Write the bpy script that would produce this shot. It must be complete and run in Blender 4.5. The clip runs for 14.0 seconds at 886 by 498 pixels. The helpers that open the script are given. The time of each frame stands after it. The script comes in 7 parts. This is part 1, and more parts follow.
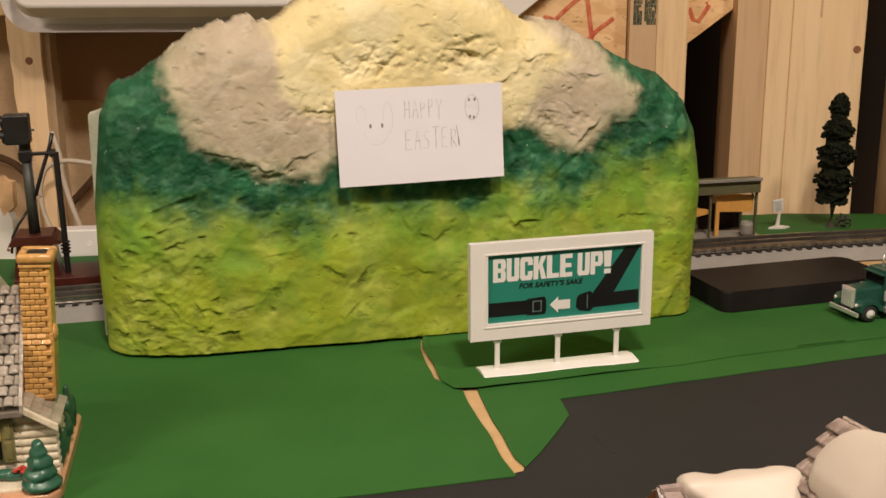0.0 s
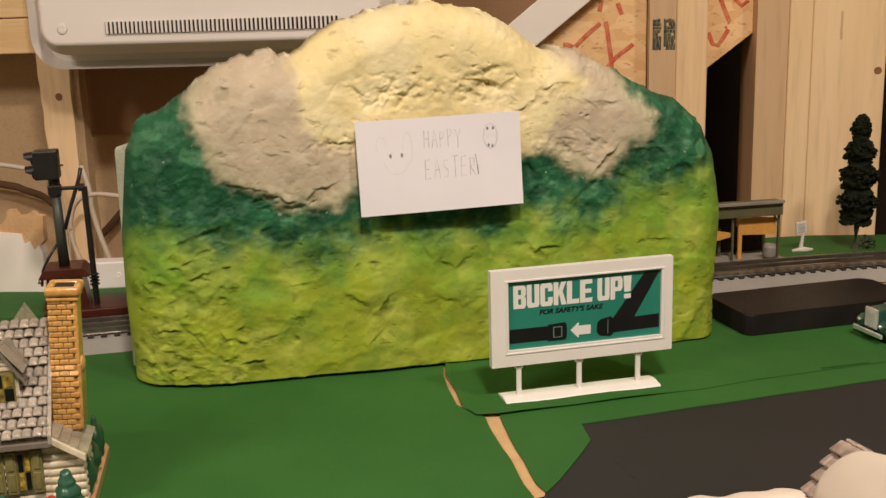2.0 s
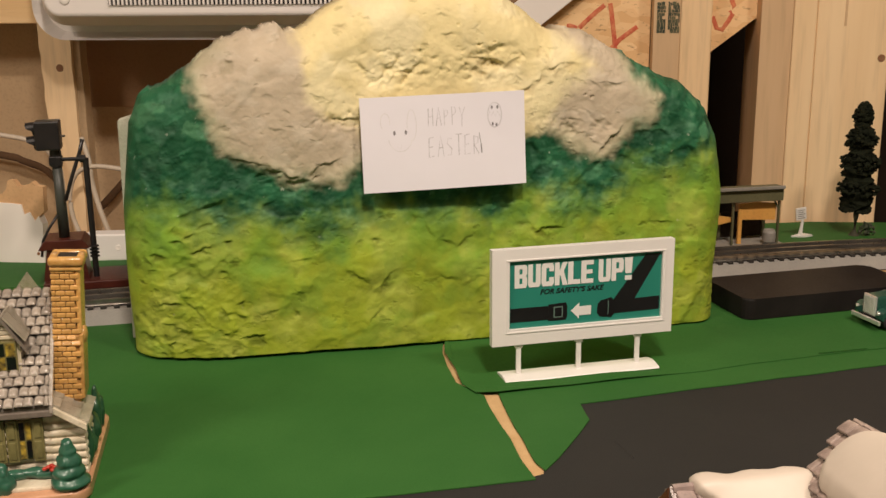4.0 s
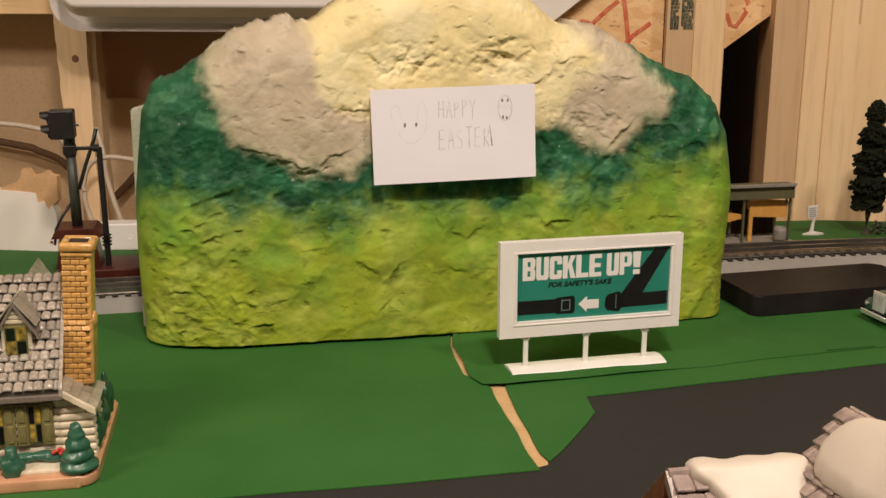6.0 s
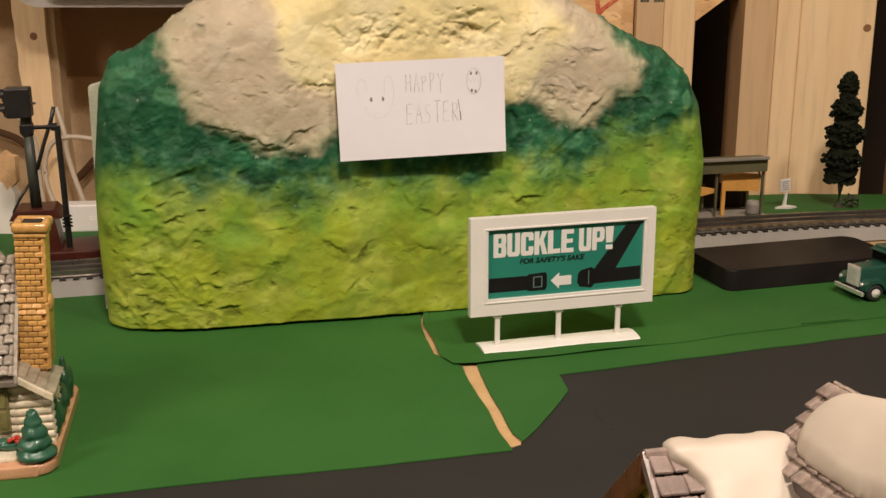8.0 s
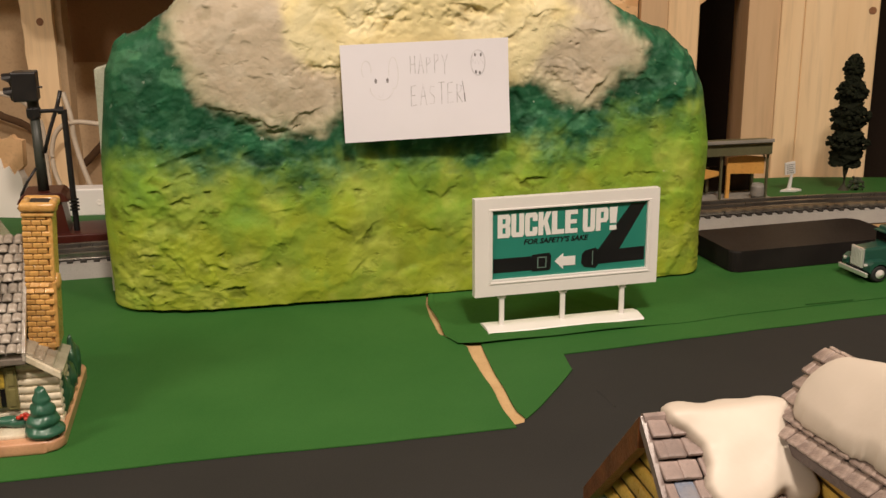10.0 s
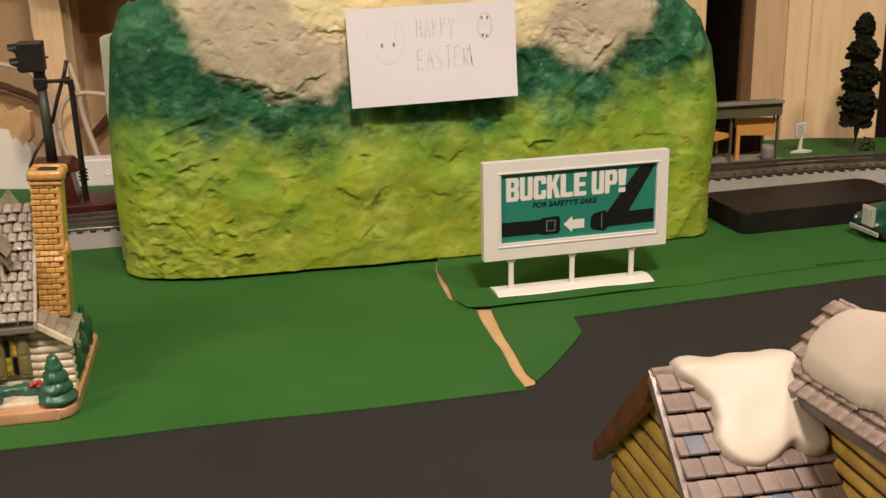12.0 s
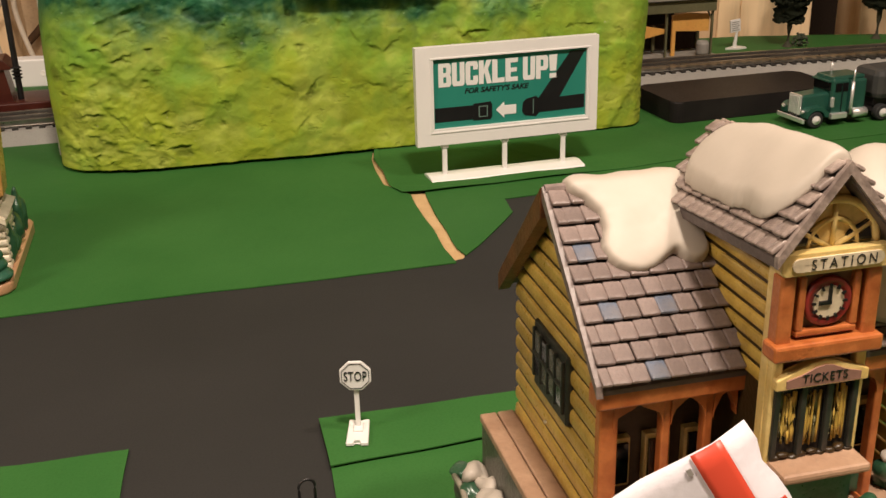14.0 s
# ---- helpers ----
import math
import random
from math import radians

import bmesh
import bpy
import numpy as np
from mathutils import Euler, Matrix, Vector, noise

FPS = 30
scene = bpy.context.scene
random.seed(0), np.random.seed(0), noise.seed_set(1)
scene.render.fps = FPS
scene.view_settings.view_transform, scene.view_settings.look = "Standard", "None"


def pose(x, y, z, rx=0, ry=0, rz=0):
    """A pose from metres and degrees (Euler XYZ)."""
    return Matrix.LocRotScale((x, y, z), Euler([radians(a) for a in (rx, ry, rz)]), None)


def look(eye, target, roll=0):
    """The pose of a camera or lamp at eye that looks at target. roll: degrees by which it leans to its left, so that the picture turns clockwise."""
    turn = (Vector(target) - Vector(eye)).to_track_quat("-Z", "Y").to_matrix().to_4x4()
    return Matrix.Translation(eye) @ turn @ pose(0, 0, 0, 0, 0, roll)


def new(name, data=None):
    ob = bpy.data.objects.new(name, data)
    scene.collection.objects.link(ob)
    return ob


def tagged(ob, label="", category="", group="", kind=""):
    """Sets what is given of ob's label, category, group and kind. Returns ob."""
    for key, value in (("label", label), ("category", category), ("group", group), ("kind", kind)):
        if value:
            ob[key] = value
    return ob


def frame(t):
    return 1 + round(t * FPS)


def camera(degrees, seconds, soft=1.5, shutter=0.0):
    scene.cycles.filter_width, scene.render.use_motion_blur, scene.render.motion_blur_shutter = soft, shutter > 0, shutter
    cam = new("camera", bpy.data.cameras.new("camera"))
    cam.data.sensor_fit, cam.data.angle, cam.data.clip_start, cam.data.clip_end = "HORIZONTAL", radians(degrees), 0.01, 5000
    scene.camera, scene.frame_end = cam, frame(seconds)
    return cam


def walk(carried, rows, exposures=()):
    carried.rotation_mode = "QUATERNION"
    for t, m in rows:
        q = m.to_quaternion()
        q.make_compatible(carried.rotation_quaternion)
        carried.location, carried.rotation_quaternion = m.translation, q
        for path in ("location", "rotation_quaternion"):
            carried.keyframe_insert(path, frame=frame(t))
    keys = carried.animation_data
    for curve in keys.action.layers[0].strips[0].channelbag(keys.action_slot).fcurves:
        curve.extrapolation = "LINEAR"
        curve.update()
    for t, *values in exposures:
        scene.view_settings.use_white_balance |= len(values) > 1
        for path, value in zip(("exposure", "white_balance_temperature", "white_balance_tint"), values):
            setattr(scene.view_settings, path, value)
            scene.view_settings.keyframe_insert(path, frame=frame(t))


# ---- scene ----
cam = camera(45.0, 14.0, shutter=0.4)
PATH = [
    (0, (0.126, 0.15, 0.271), (-0.017, 2.081, -0.227), -0.5),
    (0.5, (0.129, 0.151, 0.274), (-0.032, 2.087, -0.202), -0.5),
    (1, (0.13, 0.152, 0.273), (-0.026, 2.091, -0.194), -0.7),
    (1.5, (0.132, 0.149, 0.273), (-0.044, 2.088, -0.186), -1.2),
    (2, (0.133, 0.143, 0.274), (-0.065, 2.081, -0.176), -1.7),
    (2.5, (0.131, 0.141, 0.273), (-0.063, 2.078, -0.184), -1.4),
    (3, (0.129, 0.14, 0.272), (-0.06, 2.074, -0.201), -1.2),
    (3.5, (0.128, 0.142, 0.272), (-0.053, 2.075, -0.21), -0.7),
    (6, (0.132, 0.138, 0.269), (-0.082, 2.065, -0.22), -0.0),
    (6.5, (0.135, 0.14, 0.267), (-0.069, 2.068, -0.227), -0.3),
    (7, (0.134, 0.141, 0.266), (-0.058, 2.069, -0.23), -0.1),
    (7.5, (0.132, 0.151, 0.264), (-0.044, 2.075, -0.254), -0.1),
    (8, (0.133, 0.154, 0.263), (-0.03, 2.077, -0.263), -0.3),
    (10.5, (0.135, 0.148, 0.258), (-0.044, 2.062, -0.292), -0.6),
    (11, (0.135, 0.147, 0.258), (-0.046, 2.061, -0.295), -0.7),
    (11.5, (0.134, 0.145, 0.257), (-0.056, 2.056, -0.3), -0.7),
    (12, (0.136, 0.149, 0.255), (-0.058, 2.047, -0.345), -1.4),
    (12.5, (0.139, 0.139, 0.256), (-0.057, 2.039, -0.335), -0.9),
    (13, (0.147, 0.128, 0.249), (-0.034, 2.014, -0.391), -1.2),
    (13.5, (0.153, 0.128, 0.234), (0.027, 1.993, -0.476), -1.7),
    (14, (0.152, 0.128, 0.232), (0.04, 1.986, -0.499), -1.4),
]
walk(cam, [(t, look(eye, target, roll)) for t, eye, target, roll in PATH], [(0, 0.55), (11.5, 0.57), (13.0, 0.66), (14.0, 0.66)])

# ---- light ----
world = bpy.data.worlds.new("basement_gloom")
scene.world = world
world.use_nodes = True
world.node_tree.nodes["Background"].inputs[0].default_value = (1.0, 0.86, 0.7, 1)
world.node_tree.nodes["Background"].inputs[1].default_value = 0.02


def lamp_or_fill(x, y, z, watts, size, colour):
    lamp = bpy.data.lights.new("bulb_or_fill", "AREA")
    lamp.shape, lamp.size, lamp.energy, lamp.color = "DISK", size, watts, colour
    ob = new("bulb_or_fill", lamp)
    ob.matrix_world = look((x, y, z), (x, y + 0.001, 0))
    return ob


lamp_or_fill(0.31, -0.06, 1.38, 15.8, 0.16, (1.0, 0.83, 0.695))
lamp_or_fill(0.84, 0.18, 1.38, 7.6, 0.16, (1.0, 0.83, 0.695))
# broad fill light added to brighten the left side; no bulb known there
lamp_or_fill(-1.1, -0.6, 1.38, 20.5, 0.6, (1.0, 0.83, 0.695))

# ---- materials ----
def shader(name):
    m = bpy.data.materials.new(name)
    m.use_nodes = True
    nt = m.node_tree
    bsdf = nt.nodes["Principled BSDF"]
    return m, nt, bsdf


def node(nt, kind, **values):
    n = nt.nodes.new(kind)
    for key, value in values.items():
        n.inputs[key.replace("_", " ")].default_value = value
    return n


def mixed(nt, a, b, fac, blend="MIX"):
    """A colour mix; a, b and fac are sockets or values."""
    n = nt.nodes.new("ShaderNodeMix")
    n.data_type, n.blend_type = "RGBA", blend
    for socket, value in ((n.inputs[0], fac), (n.inputs[6], a), (n.inputs[7], b)):
        if isinstance(value, bpy.types.NodeSocket):
            nt.links.new(value, socket)
        elif isinstance(value, (int, float)):
            socket.default_value = value
        else:
            socket.default_value = (*value, 1)
    return n.outputs[2]


def ramp(nt, socket, lo, hi):
    n = nt.nodes.new("ShaderNodeMapRange")
    n.inputs[1].default_value, n.inputs[2].default_value = lo, hi
    nt.links.new(socket, n.inputs[0])
    return n.outputs[0]


def noise_out(nt, scale, detail=4.0, stretch=(1, 1, 1), rough=0.55):
    co = nt.nodes.new("ShaderNodeTexCoord")
    mp = nt.nodes.new("ShaderNodeMapping")
    mp.inputs[3].default_value = stretch
    nz = node(nt, "ShaderNodeTexNoise", Scale=scale, Detail=detail, Roughness=rough)
    nt.links.new(co.outputs["Object"], mp.inputs[0])
    nt.links.new(mp.outputs[0], nz.inputs["Vector"])
    return nz.outputs[0]


def bumped(nt, bsdf, height, depth, strength=0.6):
    b = node(nt, "ShaderNodeBump", Strength=strength, Distance=depth)
    nt.links.new(height, b.inputs["Height"])
    nt.links.new(b.outputs[0], bsdf.inputs["Normal"])


def surface(name, base, second, rough=0.6, scale=60.0, fine=600.0, bump=0.0002, metal=0.0, stretch=(1, 1, 1), vary=0.0, spread=(0.35, 0.65), coat=0.0, grime=0.15):
    """A painted or natural surface: two tones in patches, a fine grain over them, a fine relief, and a change from piece to piece."""
    m, nt, bsdf = shader(name)
    patch = ramp(nt, noise_out(nt, scale, 5, stretch), *spread)
    colour = mixed(nt, base, second, patch)
    grain = noise_out(nt, fine, 3, stretch)
    colour = mixed(nt, colour, tuple(c * 0.55 for c in base), ramp(nt, grain, 0.5, 0.5 + 0.35 / max(grime, 0.01) * 0.3), "MIX") if grime else colour
    if vary:
        info = nt.nodes.new("ShaderNodeObjectInfo")
        hsv = nt.nodes.new("ShaderNodeHueSaturation")
        rng = nt.nodes.new("ShaderNodeMapRange")
        rng.inputs[3].default_value, rng.inputs[4].default_value = 1 - vary, 1 + vary
        nt.links.new(info.outputs["Random"], rng.inputs[0])
        nt.links.new(rng.outputs[0], hsv.inputs["Value"])
        nt.links.new(colour, hsv.inputs["Color"])
        colour = hsv.outputs[0]
    nt.links.new(colour, bsdf.inputs["Base Color"])
    rr = nt.nodes.new("ShaderNodeMapRange")
    rr.inputs[3].default_value, rr.inputs[4].default_value = max(rough - 0.1, 0.03), min(rough + 0.12, 1)
    nt.links.new(grain, rr.inputs[0])
    nt.links.new(rr.outputs[0], bsdf.inputs["Roughness"])
    bsdf.inputs["Metallic"].default_value = metal
    bsdf.inputs["Coat Weight"].default_value = coat
    bsdf.inputs["Coat Roughness"].default_value = 0.15
    if bump:
        bumped(nt, bsdf, grain, bump)
    return m


GREEN_PAPER = surface("green_poster_paper", (0.029, 0.116, 0.024), (0.039, 0.136, 0.03), 0.62, 9, 900, 0.00008, grime=0.1)
ROAD_PAPER = surface("black_poster_paper", (0.0268, 0.0262, 0.0245), (0.0315, 0.0305, 0.0285), 0.7, 7, 1100, 0.00008, grime=0.1)
TAN_BOARD = surface("bare_tan_board", (0.62, 0.42, 0.21), (0.52, 0.33, 0.15), 0.75, 40, 700, 0.0002)
WHITE_PLASTIC = surface("white_plastic", (0.8, 0.78, 0.75), (0.76, 0.74, 0.71), 0.35, 30, 500, 0.00004, grime=0)
HEATER_WHITE = surface("heater_white_plastic", (0.88, 0.85, 0.82), (0.86, 0.82, 0.79), 0.45, 8, 500, 0.00003, grime=0)
CARD_PAPER = surface("white_index_card", (0.79, 0.775, 0.84), (0.765, 0.75, 0.81), 0.8, 20, 900, 0.00005, grime=0)
PENCIL_FAINT = surface("faint_pencil_line", (0.56, 0.55, 0.59), (0.68, 0.665, 0.71), 0.7, 150, 900, 0, grime=0)
PENCIL_GHOST = surface("ghost_pencil_line", (0.64, 0.63, 0.66), (0.76, 0.75, 0.78), 0.7, 150, 900, 0, grime=0)
PENCIL = surface("pencil_line", (0.42, 0.41, 0.44), (0.66, 0.645, 0.69), 0.7, 150, 900, 0, grime=0)
PENCIL_DARK = surface("dark_pencil", (0.16, 0.15, 0.165), (0.3, 0.28, 0.3), 0.6, 200, 900, 0, grime=0)
POSTER_TEAL = surface("poster_teal", (0.02, 0.2, 0.15), (0.025, 0.23, 0.17), 0.35, 12, 700, 0, grime=0, coat=0.3)
POSTER_BLACK = surface("poster_black", (0.006, 0.006, 0.007), (0.01, 0.01, 0.011), 0.35, 30, 500, 0, grime=0, coat=0.3)
POSTER_WHITE = surface("poster_white", (0.78, 0.76, 0.74), (0.74, 0.73, 0.7), 0.4, 30, 500, 0, grime=0)
BUCKLE_GREY = surface("poster_grey_line", (0.12, 0.2, 0.17), (0.15, 0.23, 0.19), 0.4, 30, 500, 0, grime=0)
BLACK_PLASTIC = surface("black_matt_plastic", (0.012, 0.01, 0.01), (0.02, 0.017, 0.016), 0.5, 30, 700, 0.0001, grime=0.1)
STUD_WOOD = surface("pine_stud", (0.84, 0.61, 0.36), (0.76, 0.53, 0.29), 0.6, 4, 22, 0.00015, stretch=(7, 7, 0.5), spread=(0.4, 0.75))
STUD_PALE = surface("pale_pine_stud", (0.85, 0.64, 0.39), (0.77, 0.55, 0.31), 0.6, 4, 22, 0.00012, stretch=(7, 7, 0.5), spread=(0.4, 0.75))
BEAM_WOOD = surface("orange_pine_beam", (0.9, 0.65, 0.36), (0.83, 0.57, 0.29), 0.6, 6, 40, 0.0002, stretch=(0.6, 9, 9))
# darker copy of the stud pine that carries the side faces' shade
STUD_SHADED = surface("pine_with_shade_tone", (0.62, 0.43, 0.25), (0.55, 0.37, 0.205), 0.7, 4, 22, 0.00015, stretch=(7, 7, 0.5), spread=(0.4, 0.75))
KNOT_WOOD = surface("wood_knot", (0.2, 0.09, 0.04), (0.3, 0.14, 0.06), 0.6, 200, 900, 0)
BROWN_BOARD = surface("brown_fibreboard", (0.54, 0.395, 0.24), (0.475, 0.34, 0.2), 0.85, 5, 300, 0.0003)
# near-black brown; darkness of the opening behind the studs is in this colour
DARK_BACKING = surface("near_black_backing", (0.03, 0.018, 0.01), (0.02, 0.012, 0.007), 0.9, 5, 300, 0.0003)
ROOM_PAINT = surface("basement_paint", (0.5, 0.42, 0.33), (0.45, 0.37, 0.28), 0.8, 3, 60, 0.0005)
SPRAY_RED = surface("red_marker", (0.55, 0.09, 0.045), (0.68, 0.24, 0.11), 0.6, 160, 400, 0)
STAMP_INK = surface("green_black_stamp_ink", (0.025, 0.04, 0.028), (0.15, 0.14, 0.07), 0.7, 120, 500, 0)
ROADBED = surface("grey_roadbed_plastic", (0.33, 0.32, 0.29), (0.29, 0.28, 0.26), 0.65, 40, 900, 0.0002)
TIE_BLACK = surface("black_tie", (0.02, 0.018, 0.016), (0.04, 0.035, 0.03), 0.6, 90, 900, 0.0001, vary=0.3)
TRACK_BED = surface("dark_track_bed", (0.055, 0.048, 0.042), (0.085, 0.076, 0.066), 0.7, 60, 500, 0.0003, stretch=(0.4, 4, 1))
RAIL_STEEL = surface("rail_steel", (0.5, 0.49, 0.46), (0.32, 0.3, 0.27), 0.3, 30, 300, 0, metal=1.0)
CHROME = surface("chrome", (0.93, 0.92, 0.9), (0.85, 0.84, 0.82), 0.2, 60, 600, 0, metal=0.7, grime=0)
MAROON = surface("maroon_tin", (0.06, 0.012, 0.008), (0.085, 0.02, 0.012), 0.35, 50, 600, 0.0001)
IRON_GREEN = surface("dark_grey_green_metal", (0.035, 0.04, 0.033), (0.05, 0.055, 0.045), 0.45, 50, 600, 0.0001)
IRON_BLACK = surface("black_metal", (0.01, 0.01, 0.011), (0.02, 0.018, 0.018), 0.35, 50, 600, 0.0001)
CORD_WHITE = surface("white_cord", (0.62, 0.55, 0.45), (0.55, 0.48, 0.38), 0.45, 30, 300, 0)
CORD_BROWN = surface("brown_band", (0.085, 0.045, 0.02), (0.11, 0.06, 0.028), 0.9, 30, 300, 0)
BOARD_WHITE = surface("white_drywall_scrap", (0.86, 0.82, 0.77), (0.83, 0.78, 0.73), 0.8, 12, 400, 0.0001, grime=0)
TORN_TAN = surface("torn_tan_paper", (0.66, 0.42, 0.22), (0.55, 0.34, 0.17), 0.85, 30, 400, 0.0003)
OLIVE_PLASTIC = surface("olive_plastic", (0.1, 0.1, 0.05), (0.13, 0.125, 0.065), 0.5, 60, 700, 0.0001)
ORANGE_PLASTIC = surface("orange_plastic", (0.75, 0.4, 0.1), (0.68, 0.34, 0.08), 0.45, 40, 500, 0)
GREY_PLASTIC = surface("grey_plastic", (0.3, 0.28, 0.25), (0.24, 0.23, 0.2), 0.6, 60, 600, 0.0001)
TREE_DARK = surface("dark_foliage_foam", (0.006, 0.008, 0.004), (0.014, 0.017, 0.008), 0.9, 150, 900, 0.0005)
BUSH_GREY = surface("grey_green_lichen", (0.035, 0.045, 0.025), (0.06, 0.07, 0.04), 0.9, 200, 900, 0.0005)
TRUNK = surface("brown_trunk", (0.03, 0.03, 0.015), (0.05, 0.045, 0.025), 0.8, 100, 900, 0.0003)
TRUCK_GREEN = surface("green_truck_enamel", (0.014, 0.07, 0.05), (0.018, 0.08, 0.056), 0.3, 40, 700, 0, coat=0.6, grime=0)
TRAILER_GREY = surface("dark_grey_trailer_plastic", (0.045, 0.045, 0.043), (0.055, 0.055, 0.05), 0.55, 40, 500, 0.0001)
TYRE = surface("black_rubber", (0.012, 0.012, 0.012), (0.02, 0.02, 0.02), 0.75, 90, 900, 0.0001)
DARK_GLASS = surface("dark_window", (0.004, 0.004, 0.004), (0.008, 0.008, 0.008), 0.08, 60, 500, 0, grime=0)
SNOW = surface("glazed_snow", (0.5, 0.44, 0.37), (0.465, 0.41, 0.34), 0.5, 50, 500, 0.00006, coat=0.0, grime=0)
YELLOW_SIDING = surface("ochre_glazed_siding", (0.62, 0.42, 0.09), (0.45, 0.285, 0.052), 0.3, 120, 700, 0.0003, vary=0.18, coat=0.3)
YELLOW_TRIM = surface("yellow_glazed_trim", (0.8, 0.61, 0.25), (0.66, 0.47, 0.16), 0.3, 120, 700, 0.0002, coat=0.3)
ORANGE_TRIM = surface("russet_glazed_trim", (0.5, 0.16, 0.045), (0.34, 0.09, 0.022), 0.32, 140, 700, 0.0003, coat=0.3)
BROWN_TRIM = surface("brown_barge_board", (0.17, 0.062, 0.022), (0.1, 0.036, 0.012), 0.4, 140, 700, 0.0003)
SLATE = surface("mauve_grey_shingle", (0.265, 0.203, 0.18), (0.185, 0.142, 0.127), 0.4, 180, 800, 0.0004, vary=0.15, coat=0.2)
# paler, streaked copy of the roof slate; the tower slope's light is in it
SLATE_LIT = surface("lit_mauve_shingle", (0.42, 0.335, 0.285), (0.2, 0.152, 0.132), 0.35, 260, 800, 0.0005, vary=0.22, coat=0.3)
SLATE_BLUE = surface("blue_grey_shingle", (0.13, 0.16, 0.22), (0.19, 0.18, 0.19), 0.4, 180, 800, 0.0004, coat=0.2)
SLATE_UNDER = surface("roof_underlay", (0.11, 0.088, 0.082), (0.14, 0.108, 0.1), 0.6, 180, 800, 0.0004)
SIDING_GAP = surface("dark_brown_wash", (0.022, 0.012, 0.003), (0.04, 0.022, 0.006), 0.4, 150, 800, 0.0002)
STATION_DARK = surface("station_dark_interior", (0.012, 0.008, 0.006), (0.02, 0.015, 0.01), 0.6, 100, 800, 0)
SHUTTER_DARK = surface("blackish_window_frame", (0.016, 0.017, 0.013), (0.03, 0.03, 0.024), 0.4, 180, 800, 0.0002)
DECK_BROWN = surface("pinkish_brown_deck", (0.42, 0.265, 0.17), (0.33, 0.195, 0.12), 0.5, 90, 500, 0.0003, vary=0.12, coat=0.15)
SIGN_CREAM = surface("cream_sign", (0.68, 0.6, 0.44), (0.6, 0.5, 0.34), 0.35, 90, 600, 0.0001)
CLOCK_RED = surface("red_clock_rim", (0.28, 0.025, 0.02), (0.2, 0.018, 0.014), 0.35, 90, 600, 0.0001, coat=0.3)
TICKET_PINK = surface("dusty_pink_panel", (0.32, 0.17, 0.13), (0.25, 0.13, 0.1), 0.4, 90, 600, 0.0001)
BUSH_GREEN = surface("glazed_bush_green", (0.02, 0.07, 0.035), (0.035, 0.1, 0.05), 0.3, 140, 700, 0.0004, coat=0.4)
TREE_GREEN = surface("glazed_teal_green", (0.022, 0.095, 0.058), (0.032, 0.125, 0.075), 0.35, 140, 700, 0.0003, coat=0.25)
BRICK = surface("ochre_glazed_brick", (0.68, 0.4, 0.13), (0.5, 0.26, 0.07), 0.28, 220, 900, 0.0003, vary=0.16, coat=0.4)
MORTAR = surface("brown_mortar", (0.5, 0.275, 0.09), (0.38, 0.2, 0.06), 0.4, 200, 900, 0.0003)
COTTAGE_SHINGLE = surface("silver_grey_shingle", (0.46, 0.41, 0.345), (0.32, 0.28, 0.23), 0.16, 250, 900, 0.0009, vary=0.2, coat=1.0)
COTTAGE_SLAB = surface("grey_brown_slab", (0.3, 0.265, 0.2), (0.4, 0.36, 0.28), 0.3, 120, 900, 0.0004, vary=0.15, coat=0.5)
COTTAGE_UNDER = surface("grey_roof_gap", (0.2, 0.17, 0.14), (0.16, 0.135, 0.11), 0.4, 200, 900, 0.0003)
COTTAGE_SIDING = surface("cream_siding", (0.76, 0.69, 0.54), (0.64, 0.56, 0.4), 0.35, 150, 800, 0.0002, vary=0.08, coat=0.3)
SHUTTER_OLIVE = surface("olive_shutter", (0.22, 0.2, 0.08), (0.15, 0.135, 0.05), 0.35, 180, 800, 0.0003, coat=0.3)
WINDOW_YELLOW = surface("yellow_mottled_pane", (0.5, 0.36, 0.05), (0.06, 0.045, 0.02), 0.3, 330, 900, 0)
TERRACOTTA = surface("pinkish_tan_plinth", (0.6, 0.33, 0.19), (0.48, 0.25, 0.14), 0.3, 60, 700, 0.0002, coat=0.4)
FLOWER_RED = surface("red_flower", (0.5, 0.04, 0.02), (0.4, 0.03, 0.015), 0.4, 200, 900, 0)
PACK_WHITE = surface("white_glossy_wrapper", (0.74, 0.71, 0.75), (0.69, 0.66, 0.7), 0.35, 25, 600, 0.0002, grime=0.05)
PACK_RED = surface("red_wrapper_band", (0.62, 0.07, 0.035), (0.55, 0.06, 0.03), 0.35, 25, 600, 0, grime=0)

for dull in (BLACK_PLASTIC, TREE_DARK, GREEN_PAPER, ROAD_PAPER):
    dull.node_tree.nodes["Principled BSDF"].inputs["Specular IOR Level"].default_value = 0.15


def creased(m, scale, depth):
    """Gives a sheet of paper soft waves under its fine grain."""
    nt = m.node_tree
    bsdf = nt.nodes["Principled BSDF"]
    fine = bsdf.inputs["Normal"].links[0].from_node
    wave = node(nt, "ShaderNodeBump", Strength=0.5, Distance=depth)
    nt.links.new(noise_out(nt, scale, 3, (1, 1, 1), 0.6), wave.inputs["Height"])
    nt.links.new(wave.outputs[0], fine.inputs["Normal"])


creased(GREEN_PAPER, 22, 0.0022)
creased(ROAD_PAPER, 16, 0.0016)
RIM_CHROME = surface("bright_rim", (0.9, 0.88, 0.85), (0.82, 0.8, 0.77), 0.15, 90, 700, 0, metal=0.3, grime=0, coat=0.6)


